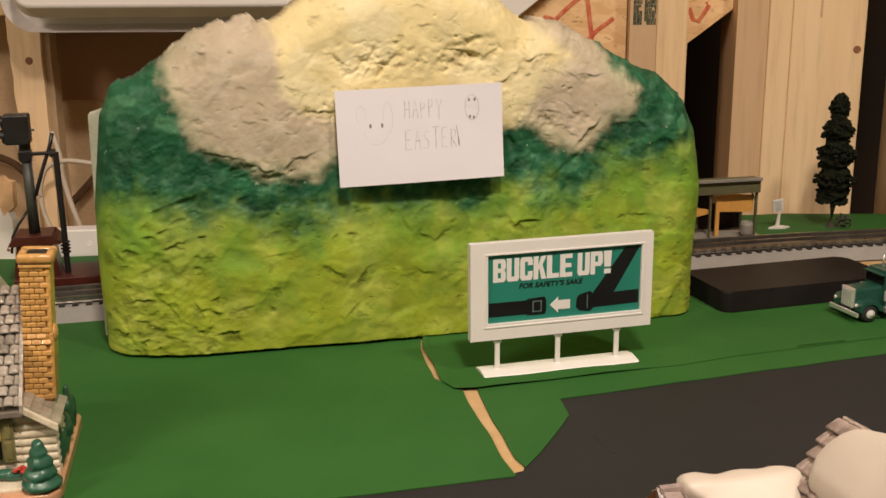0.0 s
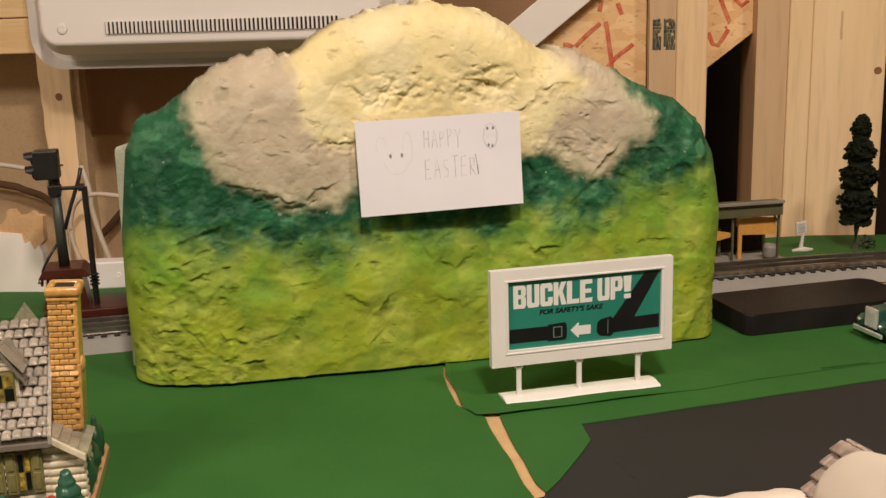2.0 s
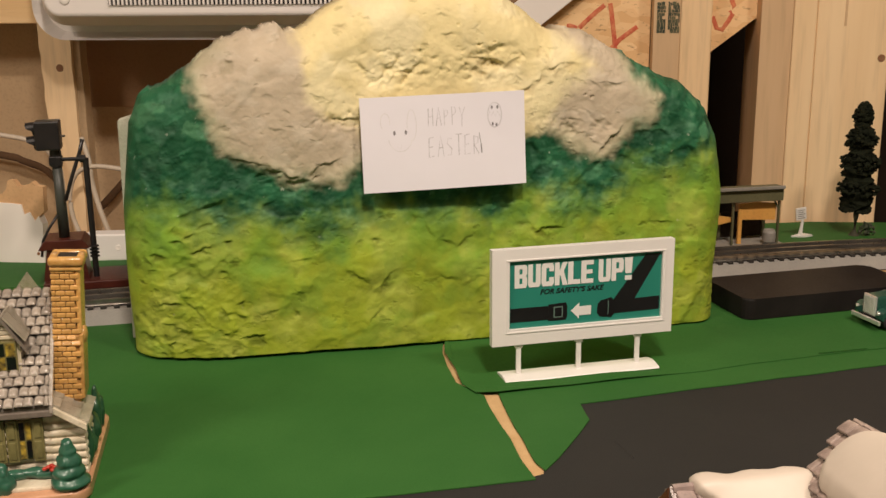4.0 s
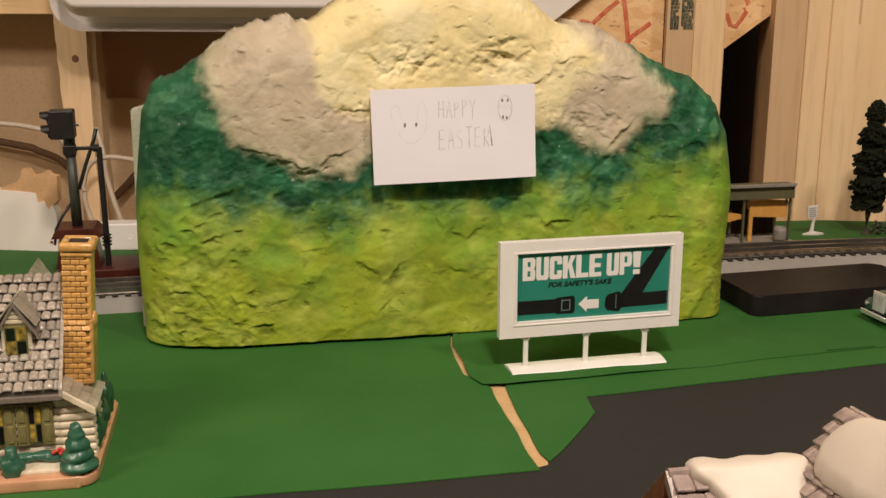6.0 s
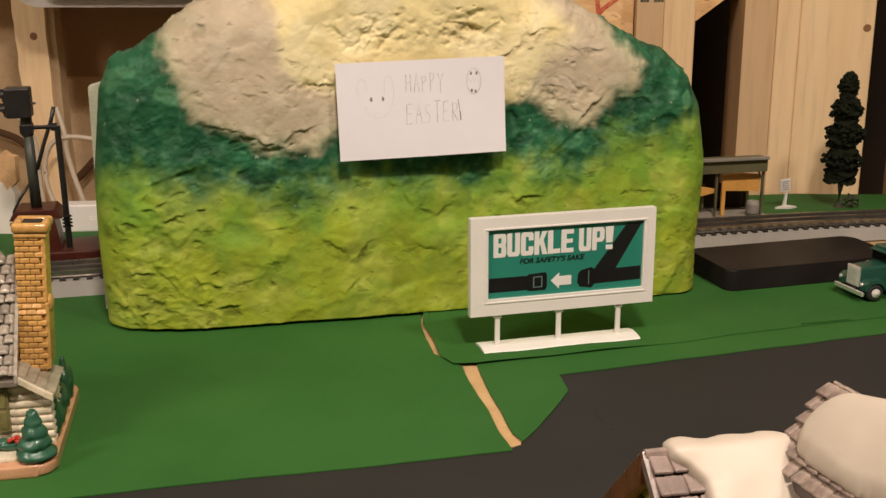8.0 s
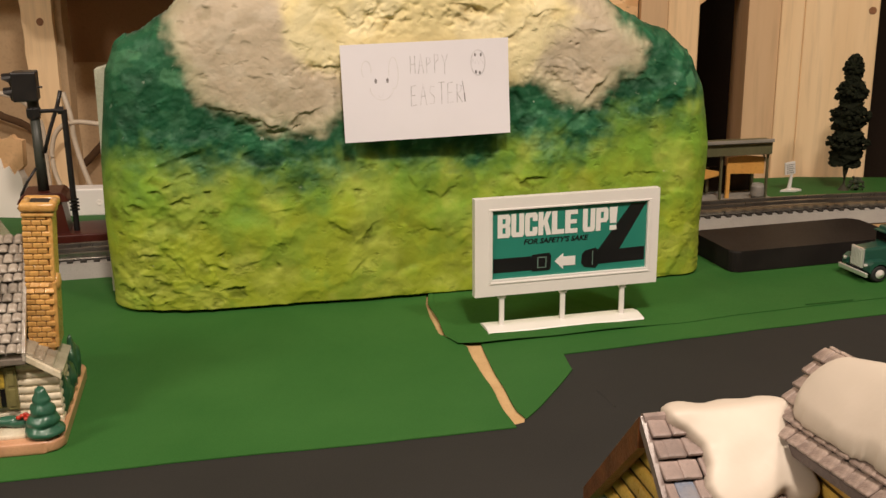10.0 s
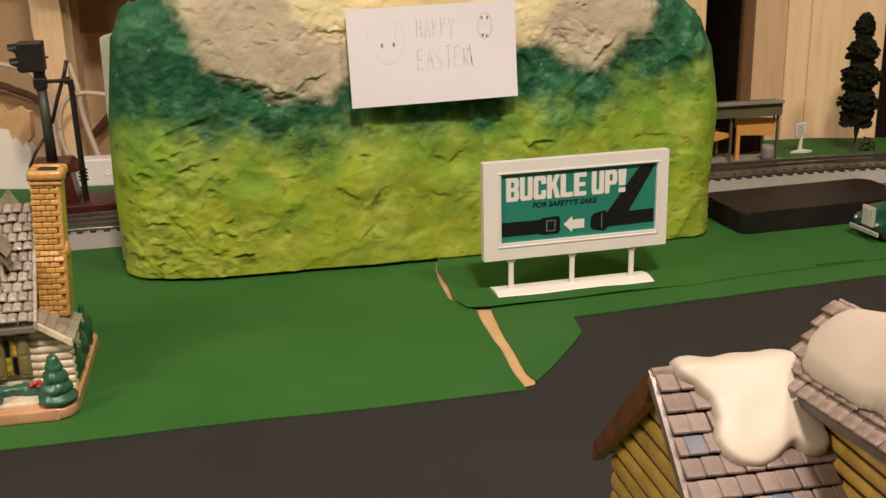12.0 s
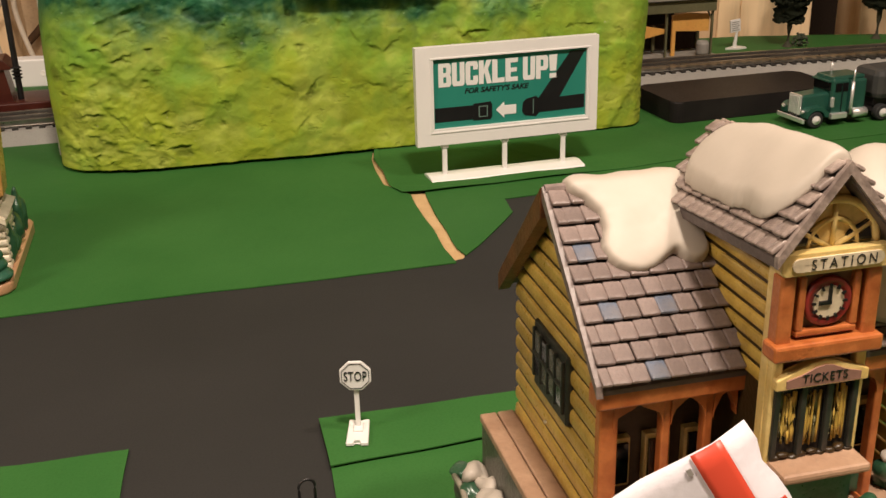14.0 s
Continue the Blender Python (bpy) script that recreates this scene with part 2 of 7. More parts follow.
def osb_material():
    m, nt, bsdf = shader("oriented_strand_board")
    co = nt.nodes.new("ShaderNodeTexCoord")
    mp = nt.nodes.new("ShaderNodeMapping")
    mp.inputs[3].default_value = (1, 1, 2.2)
    mp.inputs[2].default_value = (0, 0.5, 0)
    vo = node(nt, "ShaderNodeTexVoronoi", Scale=55.0)
    nt.links.new(co.outputs["Object"], mp.inputs[0])
    nt.links.new(mp.outputs[0], vo.inputs["Vector"])
    sep = nt.nodes.new("ShaderNodeSeparateColor")
    nt.links.new(vo.outputs["Color"], sep.inputs[0])
    flakes = mixed(nt, (0.9, 0.62, 0.33), (0.76, 0.47, 0.22), sep.outputs[0])
    dark = ramp(nt, noise_out(nt, 130, 6, (1, 1, 2)), 0.6, 0.8)
    nt.links.new(mixed(nt, flakes, (0.2, 0.08, 0.025), dark), bsdf.inputs["Base Color"])
    bsdf.inputs["Roughness"].default_value = 0.7
    bumped(nt, bsdf, sep.outputs[1], 0.0008)
    return m


OSB = osb_material()


def mountain_material():
    m, nt, bsdf = shader("painted_foam_rock")
    at = nt.nodes.new("ShaderNodeAttribute")
    at.attribute_name = "paint"
    wet = noise_out(nt, 38, 5)
    fine = noise_out(nt, 420, 4)
    streak = noise_out(nt, 95, 6, (1, 1, 1), 0.7)
    hsv = nt.nodes.new("ShaderNodeHueSaturation")
    rng = nt.nodes.new("ShaderNodeMapRange")
    rng.inputs[1].default_value, rng.inputs[2].default_value = 0.3, 0.7
    rng.inputs[3].default_value, rng.inputs[4].default_value = 0.88, 1.1
    nt.links.new(wet, rng.inputs[0])
    nt.links.new(rng.outputs[0], hsv.inputs["Value"])
    nt.links.new(at.outputs["Color"], hsv.inputs["Color"])
    colour = mixed(nt, hsv.outputs[0], (0.62, 0.6, 0.5), ramp(nt, streak, 0.68, 0.92))
    nt.links.new(colour, bsdf.inputs["Base Color"])
    rr = nt.nodes.new("ShaderNodeMapRange")
    rr.inputs[3].default_value, rr.inputs[4].default_value = 0.5, 0.8
    bsdf.inputs["Specular IOR Level"].default_value = 0.3
    nt.links.new(fine, rr.inputs[0])
    nt.links.new(rr.outputs[0], bsdf.inputs["Roughness"])
    # crumbs of foam a few millimetres wide; small pits with shade in their colour
    co = nt.nodes.new("ShaderNodeTexCoord")
    drift = node(nt, "ShaderNodeTexNoise", Scale=90.0, Detail=3.0)
    shifted = nt.nodes.new("ShaderNodeMix")
    shifted.data_type = "VECTOR"
    shifted.inputs[0].default_value = 0.012
    cells = node(nt, "ShaderNodeTexVoronoi", Scale=150.0)
    nt.links.new(co.outputs["Object"], drift.inputs["Vector"])
    nt.links.new(co.outputs["Object"], shifted.inputs[4])
    nt.links.new(drift.outputs["Color"], shifted.inputs[5])
    nt.links.new(shifted.outputs[1], cells.inputs["Vector"])
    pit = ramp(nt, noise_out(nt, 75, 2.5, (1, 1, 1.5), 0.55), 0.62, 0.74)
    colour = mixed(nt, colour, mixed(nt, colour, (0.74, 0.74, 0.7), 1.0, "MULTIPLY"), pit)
    nt.links.new(colour, bsdf.inputs["Base Color"])
    bumped(nt, bsdf, fine, 0.0004, 0.6)
    grain = bsdf.inputs["Normal"].links[0].from_node
    crumbs = node(nt, "ShaderNodeBump", Strength=0.3, Distance=-0.0011)
    nt.links.new(cells.outputs["Distance"], crumbs.inputs["Height"])
    hollow = node(nt, "ShaderNodeBump", Strength=0.42, Distance=-0.0014)
    nt.links.new(pit, hollow.inputs["Height"])
    nt.links.new(crumbs.outputs[0], hollow.inputs["Normal"])
    nt.links.new(hollow.outputs[0], grain.inputs["Normal"])
    return m


ROCK_PAINT = mountain_material()
FOAM_PALE = surface("pale_green_foam", (0.42, 0.45, 0.33), (0.5, 0.5, 0.4), 0.85, 60, 500, 0.0006)
PLINTH_STONE = surface("dark_grey_green_stone", (0.1, 0.1, 0.075), (0.05, 0.055, 0.04), 0.45, 130, 700, 0.0005, coat=0.2)
WINDOW_DIM = surface("dim_grey_pane", (0.12, 0.12, 0.09), (0.05, 0.05, 0.035), 0.2, 250, 700, 0, grime=0)
# darker fibreboard brown, with the shade under the heater put into the colour
HEATER_SHADE = surface("brown_heater_shade", (0.34, 0.2, 0.105), (0.28, 0.165, 0.085), 0.85, 5, 300, 0.0003)

# ---- building helpers ----
def thing(name, m, label, category, group="", kind=""):
    """An empty at a thing's base, to parent its parts."""
    ob = new(name)
    ob.matrix_world = m
    ob.empty_display_size = 0.01
    return tagged(ob, label, category, group, kind)


def finish(bm, name, material, smooth=False):
    bmesh.ops.recalc_face_normals(bm, faces=bm.faces)
    me = bpy.data.meshes.new(name)
    bm.to_mesh(me)
    bm.free()
    me.materials.append(material)
    if smooth:
        me.polygons.foreach_set("use_smooth", [True] * len(me.polygons))
    return me


def part(name, bm, material, parent=None, label="", smooth=False):
    ob = new(name, finish(bm, name, material, smooth))
    ob.parent = parent
    return tagged(ob, label)


def shared(name, me, parent, m):
    """A piece on a mesh that alike pieces share."""
    ob = new(name, me)
    ob.parent = parent
    ob.matrix_basis = m
    return ob


def box(bm, x0, x1, y0, y1, z0, z1, bevel=0.0, m=None, segments=2):
    """A box between two corners, with rounded edges."""
    c = Matrix.Translation(((x0 + x1) / 2, (y0 + y1) / 2, (z0 + z1) / 2)) @ Matrix.Diagonal((x1 - x0, y1 - y0, z1 - z0, 1))
    made = bmesh.ops.create_cube(bm, size=1, matrix=c)["verts"]
    if bevel:
        edges = list({e for v in made for e in v.link_edges})
        out = bmesh.ops.bevel(bm, geom=edges, offset=bevel, segments=segments, affect="EDGES", profile=0.5)
        made = list({v for f in out["faces"] for v in f.verts} | {v for v in made if v.is_valid})
    if m is not None:
        bmesh.ops.transform(bm, matrix=m, verts=made)
    return made


def boxed(x0, x1, y0, y1, z0, z1, bevel=0.0, m=None):
    bm = bmesh.new()
    box(bm, x0, x1, y0, y1, z0, z1, bevel, m)
    return bm


def rod(bm, a, b, ra, rb=None, segments=12):
    """A round bar from a to b, tapered from radius ra to rb."""
    a, b = Vector(a), Vector(b)
    rb = ra if rb is None else rb
    turn = (b - a).to_track_quat("Z", "Y").to_matrix().to_4x4()
    m = Matrix.Translation((a + b) / 2) @ turn
    bmesh.ops.create_cone(bm, cap_ends=True, segments=segments, radius1=ra, radius2=rb, depth=(b - a).length, matrix=m)


def tube(bm, points, r, segments=8, flat=1.0):
    """A bar bent along points; flat squeezes it upright."""
    points = [Vector(p) for p in points]
    rings = []
    for i, p in enumerate(points):
        d = (points[min(i + 1, len(points) - 1)] - points[max(i - 1, 0)]).normalized()
        side = d.cross(Vector((0, 0, 1)))
        side = side.normalized() if side.length > 1e-6 else Vector((1, 0, 0))
        up = side.cross(d)
        rings.append([bm.verts.new(p + r * (math.cos(a) * side + flat * math.sin(a) * up)) for a in np.linspace(0, 2 * math.pi, segments, endpoint=False)])
    for a, b in zip(rings, rings[1:]):
        for i in range(segments):
            bm.faces.new((a[i], a[(i + 1) % segments], b[(i + 1) % segments], b[i]))
    bm.faces.new(rings[0])
    bm.faces.new(rings[-1][::-1])


def prism(bm, outline, low, high, axes="xyz"):
    """A flat outline given in the first two axes, made solid from low to high along the third."""
    order = ["xyz".index(a) for a in axes]

    def place(p, h):
        q = [0, 0, 0]
        for k, value in zip(order, (*p, h)):
            q[k] = value
        return q

    a = [bm.verts.new(place(p, low)) for p in outline]
    b = [bm.verts.new(place(p, high)) for p in outline]
    n = len(outline)
    bm.faces.new(a)
    bm.faces.new(b[::-1])
    for i in range(n):
        bm.faces.new((a[i], b[i], b[(i + 1) % n], a[(i + 1) % n]))
    return a + b


def solid(outline, low, high, axes="xyz", bevel=0.0):
    bm = bmesh.new()
    prism(bm, outline, low, high, axes)
    if bevel:
        bmesh.ops.bevel(bm, geom=list(bm.edges), offset=bevel, segments=2, affect="EDGES", profile=0.5)
    return bm


def arc(cx, cy, rx, ry, a0, a1, n=12):
    return [(cx + rx * math.cos(radians(a)), cy + ry * math.sin(radians(a))) for a in np.linspace(a0, a1, n)]


def rounded(x0, x1, y0, y1, r, n=5):
    return arc(x1 - r, y0 + r, r, r, -90, 0, n) + arc(x1 - r, y1 - r, r, r, 0, 90, n) + arc(x0 + r, y1 - r, r, r, 90, 180, n) + arc(x0 + r, y0 + r, r, r, 180, 270, n)


def blob(bm, centre, radii, rough=0.15, scale=60.0, sub=3, m=None):
    """An uneven lump."""
    made = bmesh.ops.create_icosphere(bm, subdivisions=sub, radius=1.0)["verts"]
    c = Vector(centre)
    for v in made:
        d = v.co.copy()
        p = Vector((d.x * radii[0], d.y * radii[1], d.z * radii[2]))
        v.co = c + p * (1 + rough * noise.noise((c + p) * scale))
    if m is not None:
        bmesh.ops.transform(bm, matrix=m, verts=made)


def lathe(bm, profile, m, segments=20):
    """A turned body from (radius, height) pairs round m's z axis."""
    rings = []
    for r, h in profile:
        rings.append([bm.verts.new(m @ Vector((r * math.cos(a), r * math.sin(a), h))) for a in np.linspace(0, 2 * math.pi, segments, endpoint=False)])
    for a, b in zip(rings, rings[1:]):
        for i in range(segments):
            bm.faces.new((a[i], a[(i + 1) % segments], b[(i + 1) % segments], b[i]))
    bm.faces.new(rings[0])
    bm.faces.new(rings[-1][::-1])


def lettering(name, words, width, height, thick, m, material, parent, bold=0.0, spacing=1.0, shear=0.0):
    """Words in the built-in font, as a mesh that is width by height, in m's xy plane with its lower left corner at m's origin."""
    cu = bpy.data.curves.new(name, "FONT")
    cu.body, cu.extrude, cu.offset, cu.space_character, cu.shear = words, 0.1, bold, spacing, shear
    cu.resolution_u = 4
    tmp = new(name, cu)
    bpy.context.view_layer.update()
    me = bpy.data.meshes.new_from_object(tmp.evaluated_get(bpy.context.evaluated_depsgraph_get()))
    bpy.data.objects.remove(tmp)
    co = np.empty(len(me.vertices) * 3)
    me.vertices.foreach_get("co", co)
    co = co.reshape(-1, 3)
    lo, hi = co.min(0), co.max(0)
    co = (co - lo) / (hi - lo) * (width, height, thick)
    me.vertices.foreach_set("co", co.ravel())
    me.materials.clear()
    me.materials.append(material)
    ob = new(name, me)
    ob.parent = parent
    ob.matrix_basis = m
    return ob


def stroke(bm, points, width, low, high):
    """A pen stroke of that width in the xy plane, from low to high."""
    pts = [Vector((*p, 0)) for p in points]
    left, right = [], []
    for i, p in enumerate(pts):
        d = (pts[min(i + 1, len(pts) - 1)] - pts[max(i - 1, 0)]).normalized()
        s = Vector((-d.y, d.x, 0)) * width / 2
        left.append((p.x + s.x, p.y + s.y)), right.append((p.x - s.x, p.y - s.y))
    a = [[bm.verts.new((*q, h)) for q in row] for row in (left, right) for h in (low, high)]
    ll, lh, rl, rh = a
    for i in range(len(pts) - 1):
        for p, q in ((lh, rh), (rl, ll), (ll, lh), (rh, rl)):
            bm.faces.new((p[i], p[i + 1], q[i + 1], q[i]))
    bm.faces.new((ll[0], lh[0], rh[0], rl[0]))
    bm.faces.new((ll[-1], rl[-1], rh[-1], lh[-1]))


def roof_plane(x0, top_y, top_z, low_y, low_z):
    """A pose on a roof slope: x along the ridge from x0, y down the slope, z out of it."""
    top, low = Vector((x0, top_y, top_z)), Vector((x0, low_y, low_z))
    d = (low - top).normalized()
    n = Vector((1, 0, 0)).cross(d)
    if n.z < 0:
        n = -n
    m = Matrix.Identity(4)
    for k, axis in enumerate((Vector((1, 0, 0)), d, n)):
        m.col[k][:3] = axis
    m.translation = top
    return m, (low - top).length


def shingles(parent, m, width, length, rows, cols, thick, material, gap=0.02, odd=None, seed=1, skip=None, wild=0.1, rounding=0.45, odd_spots=None, domed=False, lean=0.0):
    """Rows of single shingles on a slope, each lapping over the row below; odd: another material for those at odd_spots (row, column)."""
    rnd = random.Random(seed)
    w, h = width / cols, length / rows
    meshes = []
    odd_spots = odd_spots or set()
    for mat in (material, odd or material):
        bm = bmesh.new()
        if domed:
            bmesh.ops.create_grid(bm, x_segments=6, y_segments=4, size=0.5)
            skirt = [e for e in bm.edges if e.is_boundary]
            low = [q for q in bmesh.ops.extrude_edge_only(bm, edges=skirt)["geom"] if isinstance(q, bmesh.types.BMVert)]
            for q in bm.verts:
                x, y = q.co.x * 2, q.co.y + 0.5
                top = thick * (1 - 0.55 * abs(x) ** 2.5) * (1 - 0.45 * max(0, y - 0.6) / 0.4)
                q.co = (x * w * (0.5 - gap / 2), y * h * 1.05, 0 if q in low else top)
        else:
            box(bm, -w * (0.5 - gap / 2), w * (0.5 - gap / 2), 0, h * 1.05, 0, thick, thick * rounding, segments=2)
        meshes.append(finish(bm, "shingle", mat, domed))
    for r in range(rows):
        shift = (r % 2) * 0.5
        for c in range(cols + (r % 2)):
            x = (c + 0.5 - shift + rnd.uniform(-0.04, 0.04)) * w
            first, last = max(0.0, x - w / 2), min(width, x + w / 2)
            if last - first < w * 0.2 or (skip and skip(x, (r + 0.5) * h)):
                continue
            x, part_width = (first + last) / 2, (last - first) / w
            tip = Matrix.Rotation(thick / h * rnd.uniform(1.35 - wild, 1.35 + wild), 4, "X") @ Matrix.Rotation(rnd.uniform(-0.015, 0.015), 4, "Z") @ Matrix.Rotation(lean * rnd.uniform(0.6, 1.4), 4, "Y")
            me = meshes[1] if (r, c) in odd_spots else meshes[0]
            shared("shingle", me, parent, m @ Matrix.Translation((x, r * h, thick * 0.15)) @ tip @ Matrix.Diagonal((part_width, 1, 1, 1)))


def siding(parent, spans, z0, step, thick, material, along, at, name="siding_board"):
    """Lapped boards one over the other; spans(z) gives a board's two ends, along which axis it runs, at: the wall's face and its outward sign."""
    z = z0
    face, out = at
    while True:
        ends = spans(z + step / 2)
        if not ends or ends[1] - ends[0] < 0.002:
            break
        profile = [(face, z)] + [(face + out * thick * math.sin(math.pi * q) ** 0.6, z + step * (0.41 - 0.39 * math.cos(math.pi * q))) for q in (0.12, 0.25, 0.4, 0.55, 0.7, 0.85)] + [(face, z + step * 0.82)]
        if along == "x":
            bm = solid(profile, ends[0], ends[1], "yzx")
        else:
            bm = solid(profile, ends[0], ends[1], "xzy")
        part(name, bm, material, parent)
        z += step


def snow_sheet(name, parent, m, lumps, height, step, material, label, sag=None, tall=None, soft=0.0008):
    """A thick, smooth-edged sheet of snow on m's xy plane: the soft union of round lumps (x, y, radius)."""
    xs = np.arange(min(a - c for a, b, c in lumps) - 3 * step, max(a + c for a, b, c in lumps) + 3 * step, step)
    ys = np.arange(min(b - c for a, b, c in lumps) - 3 * step, max(b + c for a, b, c in lumps) + 3 * step, step)
    gx, gy = np.meshgrid(xs, ys, indexing="ij")
    near = sum(np.exp(-np.clip((np.hypot(gx - a, gy - b) - c) / soft, -60, 60)) for a, b, c in lumps)
    depth = soft * np.log(np.maximum(near, 1e-20))
    inside = depth > 0
    high = height * np.sqrt(1 - np.clip(1 - depth / (height * 1.15), 0, 1) ** 2) * inside
    for turn in range(26):
        total, count = np.zeros_like(high), np.zeros_like(high)
        for dx in (-1, 0, 1):
            for dy in (-1, 0, 1):
                total += np.roll(high * inside, (dx, dy), (0, 1))
                count += np.roll(inside * 1.0, (dx, dy), (0, 1))
        high = np.where(inside, total / np.maximum(count, 1), 0)
    bm = bmesh.new()
    top, low = {}, {}
    for i in range(len(xs)):
        for j in range(len(ys)):
            near = inside[max(i - 1, 0) : i + 2, max(j - 1, 0) : j + 2].any()
            if near:
                drop = sag(xs[i], ys[j]) if sag else 0.0
                h = (0.35 * height + 0.65 * high[i, j]) * (1 + 0.2 * noise.noise(Vector((xs[i] * 75, ys[j] * 75, 3)))) * (tall(xs[i]) if tall else 1) if inside[i, j] else 0.0
                top[i, j] = bm.verts.new(m @ Vector((xs[i], ys[j], h + drop + 0.0002)))
                low[i, j] = bm.verts.new(m @ Vector((xs[i], ys[j], drop - 0.0012)))
    edges = {}
    for i in range(len(xs) - 1):
        for j in range(len(ys) - 1):
            k = [(i, j), (i + 1, j), (i + 1, j + 1), (i, j + 1)]
            if all(q in top for q in k) and any(inside[q] for q in k):
                bm.faces.new([top[q] for q in k])
                bm.faces.new([low[q] for q in k[::-1]])
                for p, q in zip(k, k[1:] + k[:1]):
                    edges[p, q] = True
    for p, q in list(edges):
        if (q, p) not in edges:
            bm.faces.new((top[q], top[p], low[p], low[q]))
    for v in [v for v in bm.verts if not v.link_faces]:
        bm.verts.remove(v)
    for turn in range(12):
        bmesh.ops.smooth_vert(bm, verts=bm.verts, factor=0.5, use_axis_x=True, use_axis_y=True, use_axis_z=True)
    return part(name, bm, material, parent, label, True)


def structure(name, bm, material, label, smooth=False):
    return tagged(part(name, bm, material, None, "", smooth), label, "", "", "structure")

# ---- the room and the table ----
FLOOR, CEILING = -0.95, 1.42
structure("floor", boxed(-2.6, 2.6, -2.4, 2.5, FLOOR - 0.1, FLOOR), ROOM_PAINT, "plain basement floor below the layout table")
structure("ceiling", boxed(-2.6, 2.6, -2.4, 2.5, CEILING, CEILING + 0.1), ROOM_PAINT, "plain basement ceiling")
structure("wall_south", boxed(-2.6, 2.6, -2.5, -2.4, FLOOR, CEILING), ROOM_PAINT, "plain basement wall")
structure("wall_west", boxed(-2.7, -2.6, -2.4, 2.5, FLOOR, CEILING), ROOM_PAINT, "plain basement wall")
structure("wall_east", boxed(2.6, 2.7, -2.4, 2.5, FLOOR, CEILING), ROOM_PAINT, "plain basement wall")
structure("wall_north", boxed(-2.6, 0.3, 1.449, 1.46, FLOOR, CEILING), BROWN_BOARD, "brown fibreboard sheathing behind the open studs")
# these two walls are added; their colour supplies the dark of the opening
structure("wall_crawlspace", boxed(0.3, 2.6, 2.1, 2.2, FLOOR, CEILING), DARK_BACKING, "added wall inside the opening, coloured near black for its unlit depth")
structure("wall_crawlspace_side", boxed(0.29, 0.3, 1.46, 2.1, FLOOR, CEILING), DARK_BACKING, "added side wall of the opening, coloured near black for its unlit depth")

table = thing("layout_table", pose(0, 0, 0), "long wooden layout table with a bare tan top", "table")
part("tabletop", solid([(-1.5, -0.1), (1.5, 0.35), (1.5, 1.34), (0.42, 1.327), (0.30, 1.303), (-1.5, 0.79)], -0.02, -0.0015), TAN_BOARD, table, "bare tan board")
for x, y in ((-1.35, 0.0), (1.4, 0.42), (1.4, 1.26), (-1.35, 0.74)):
    part("leg", boxed(x - 0.045, x + 0.045, y - 0.045, y + 0.045, FLOOR, -0.02, 0.003), STUD_WOOD, table)


def paper(name, outline, low, high, material, label, wave=0.0, flat_from=9.0):
    """A sheet of poster paper cut to an outline, with a slightly lifted, uneven edge that lies flat from an x on."""
    low, high = low - 0.0015, high - 0.0015
    line = []
    for (x0, y0), (x1, y1) in zip(outline, outline[1:] + outline[:1]):
        cuts = max(1, min(40, int(math.hypot(x1 - x0, y1 - y0) / 0.008)))
        for k in range(cuts):
            p = Vector((x0 + (x1 - x0) * k / cuts, y0 + (y1 - y0) * k / cuts, 0))
            jog = Vector((noise.noise(p * 30), noise.noise(p * 30 + Vector((7, 0, 0))), 0)) * 0.0011
            line.append((p + jog, wave * min(1, max(0, (flat_from - p.x) / 0.06)) * max(0, 0.4 + noise.noise(p * 14 + Vector((0, 3, 0))))))
    bm = bmesh.new()
    top = [bm.verts.new((p.x, p.y, high + h)) for p, h in line]
    bottom = [bm.verts.new((p.x, p.y, low + h)) for p, h in line]
    n = len(line)
    caps = [bm.faces.new(top), bm.faces.new(bottom[::-1])]
    for i in range(n):
        bm.faces.new((bottom[i], bottom[(i + 1) % n], top[(i + 1) % n], top[i]))
    bm.normal_update()
    bmesh.ops.triangulate(bm, faces=caps, ngon_method="EAR_CLIP")
    return structure(name, bm, material, label)


paper("road_paper", [(-1.4, -0.04), (0.9, 0.22), (0.9, 1.12), (0.393, 0.925), (0.276, 0.88), (0.134, 0.83), (0.1295, 0.7055), (0.1212, 0.6995), (0.1, 0.702), (-0.029, 0.662), (-0.4, 0.545), (-1.4, 0.24)], 0.0002, 0.0006, ROAD_PAPER, "black poster paper laid as a road")
paper("grass_paper_west", [(-1.4, 0.23), (-0.42, 0.528), (-0.111, 0.622), (-0.029, 0.649), (0.06, 0.675), (0.1255, 0.6968), (0.1178, 0.7185), (0.106, 0.759), (0.095, 0.795), (0.0895, 0.8195), (0.0682, 0.8425), (0.0593, 0.873), (0.0528, 0.902), (0.05, 0.95), (0.06, 1.09), (-1.4, 0.6)], 0.0008, 0.0015, GREEN_PAPER, "green poster paper laid as grass")
paper("grass_paper_middle", [(0.1305, 0.7085), (0.1385, 0.726), (0.159, 0.784), (0.153, 0.81), (0.276, 0.861), (0.393, 0.908), (1.3, 1.19), (1.3, 1.32), (0.2, 0.93), (0.095, 0.85), (0.0992, 0.8218), (0.1058, 0.79), (0.1134, 0.7595), (0.1249, 0.7192)], 0.0008, 0.0015, GREEN_PAPER, "green poster paper between the bare strip and the road")
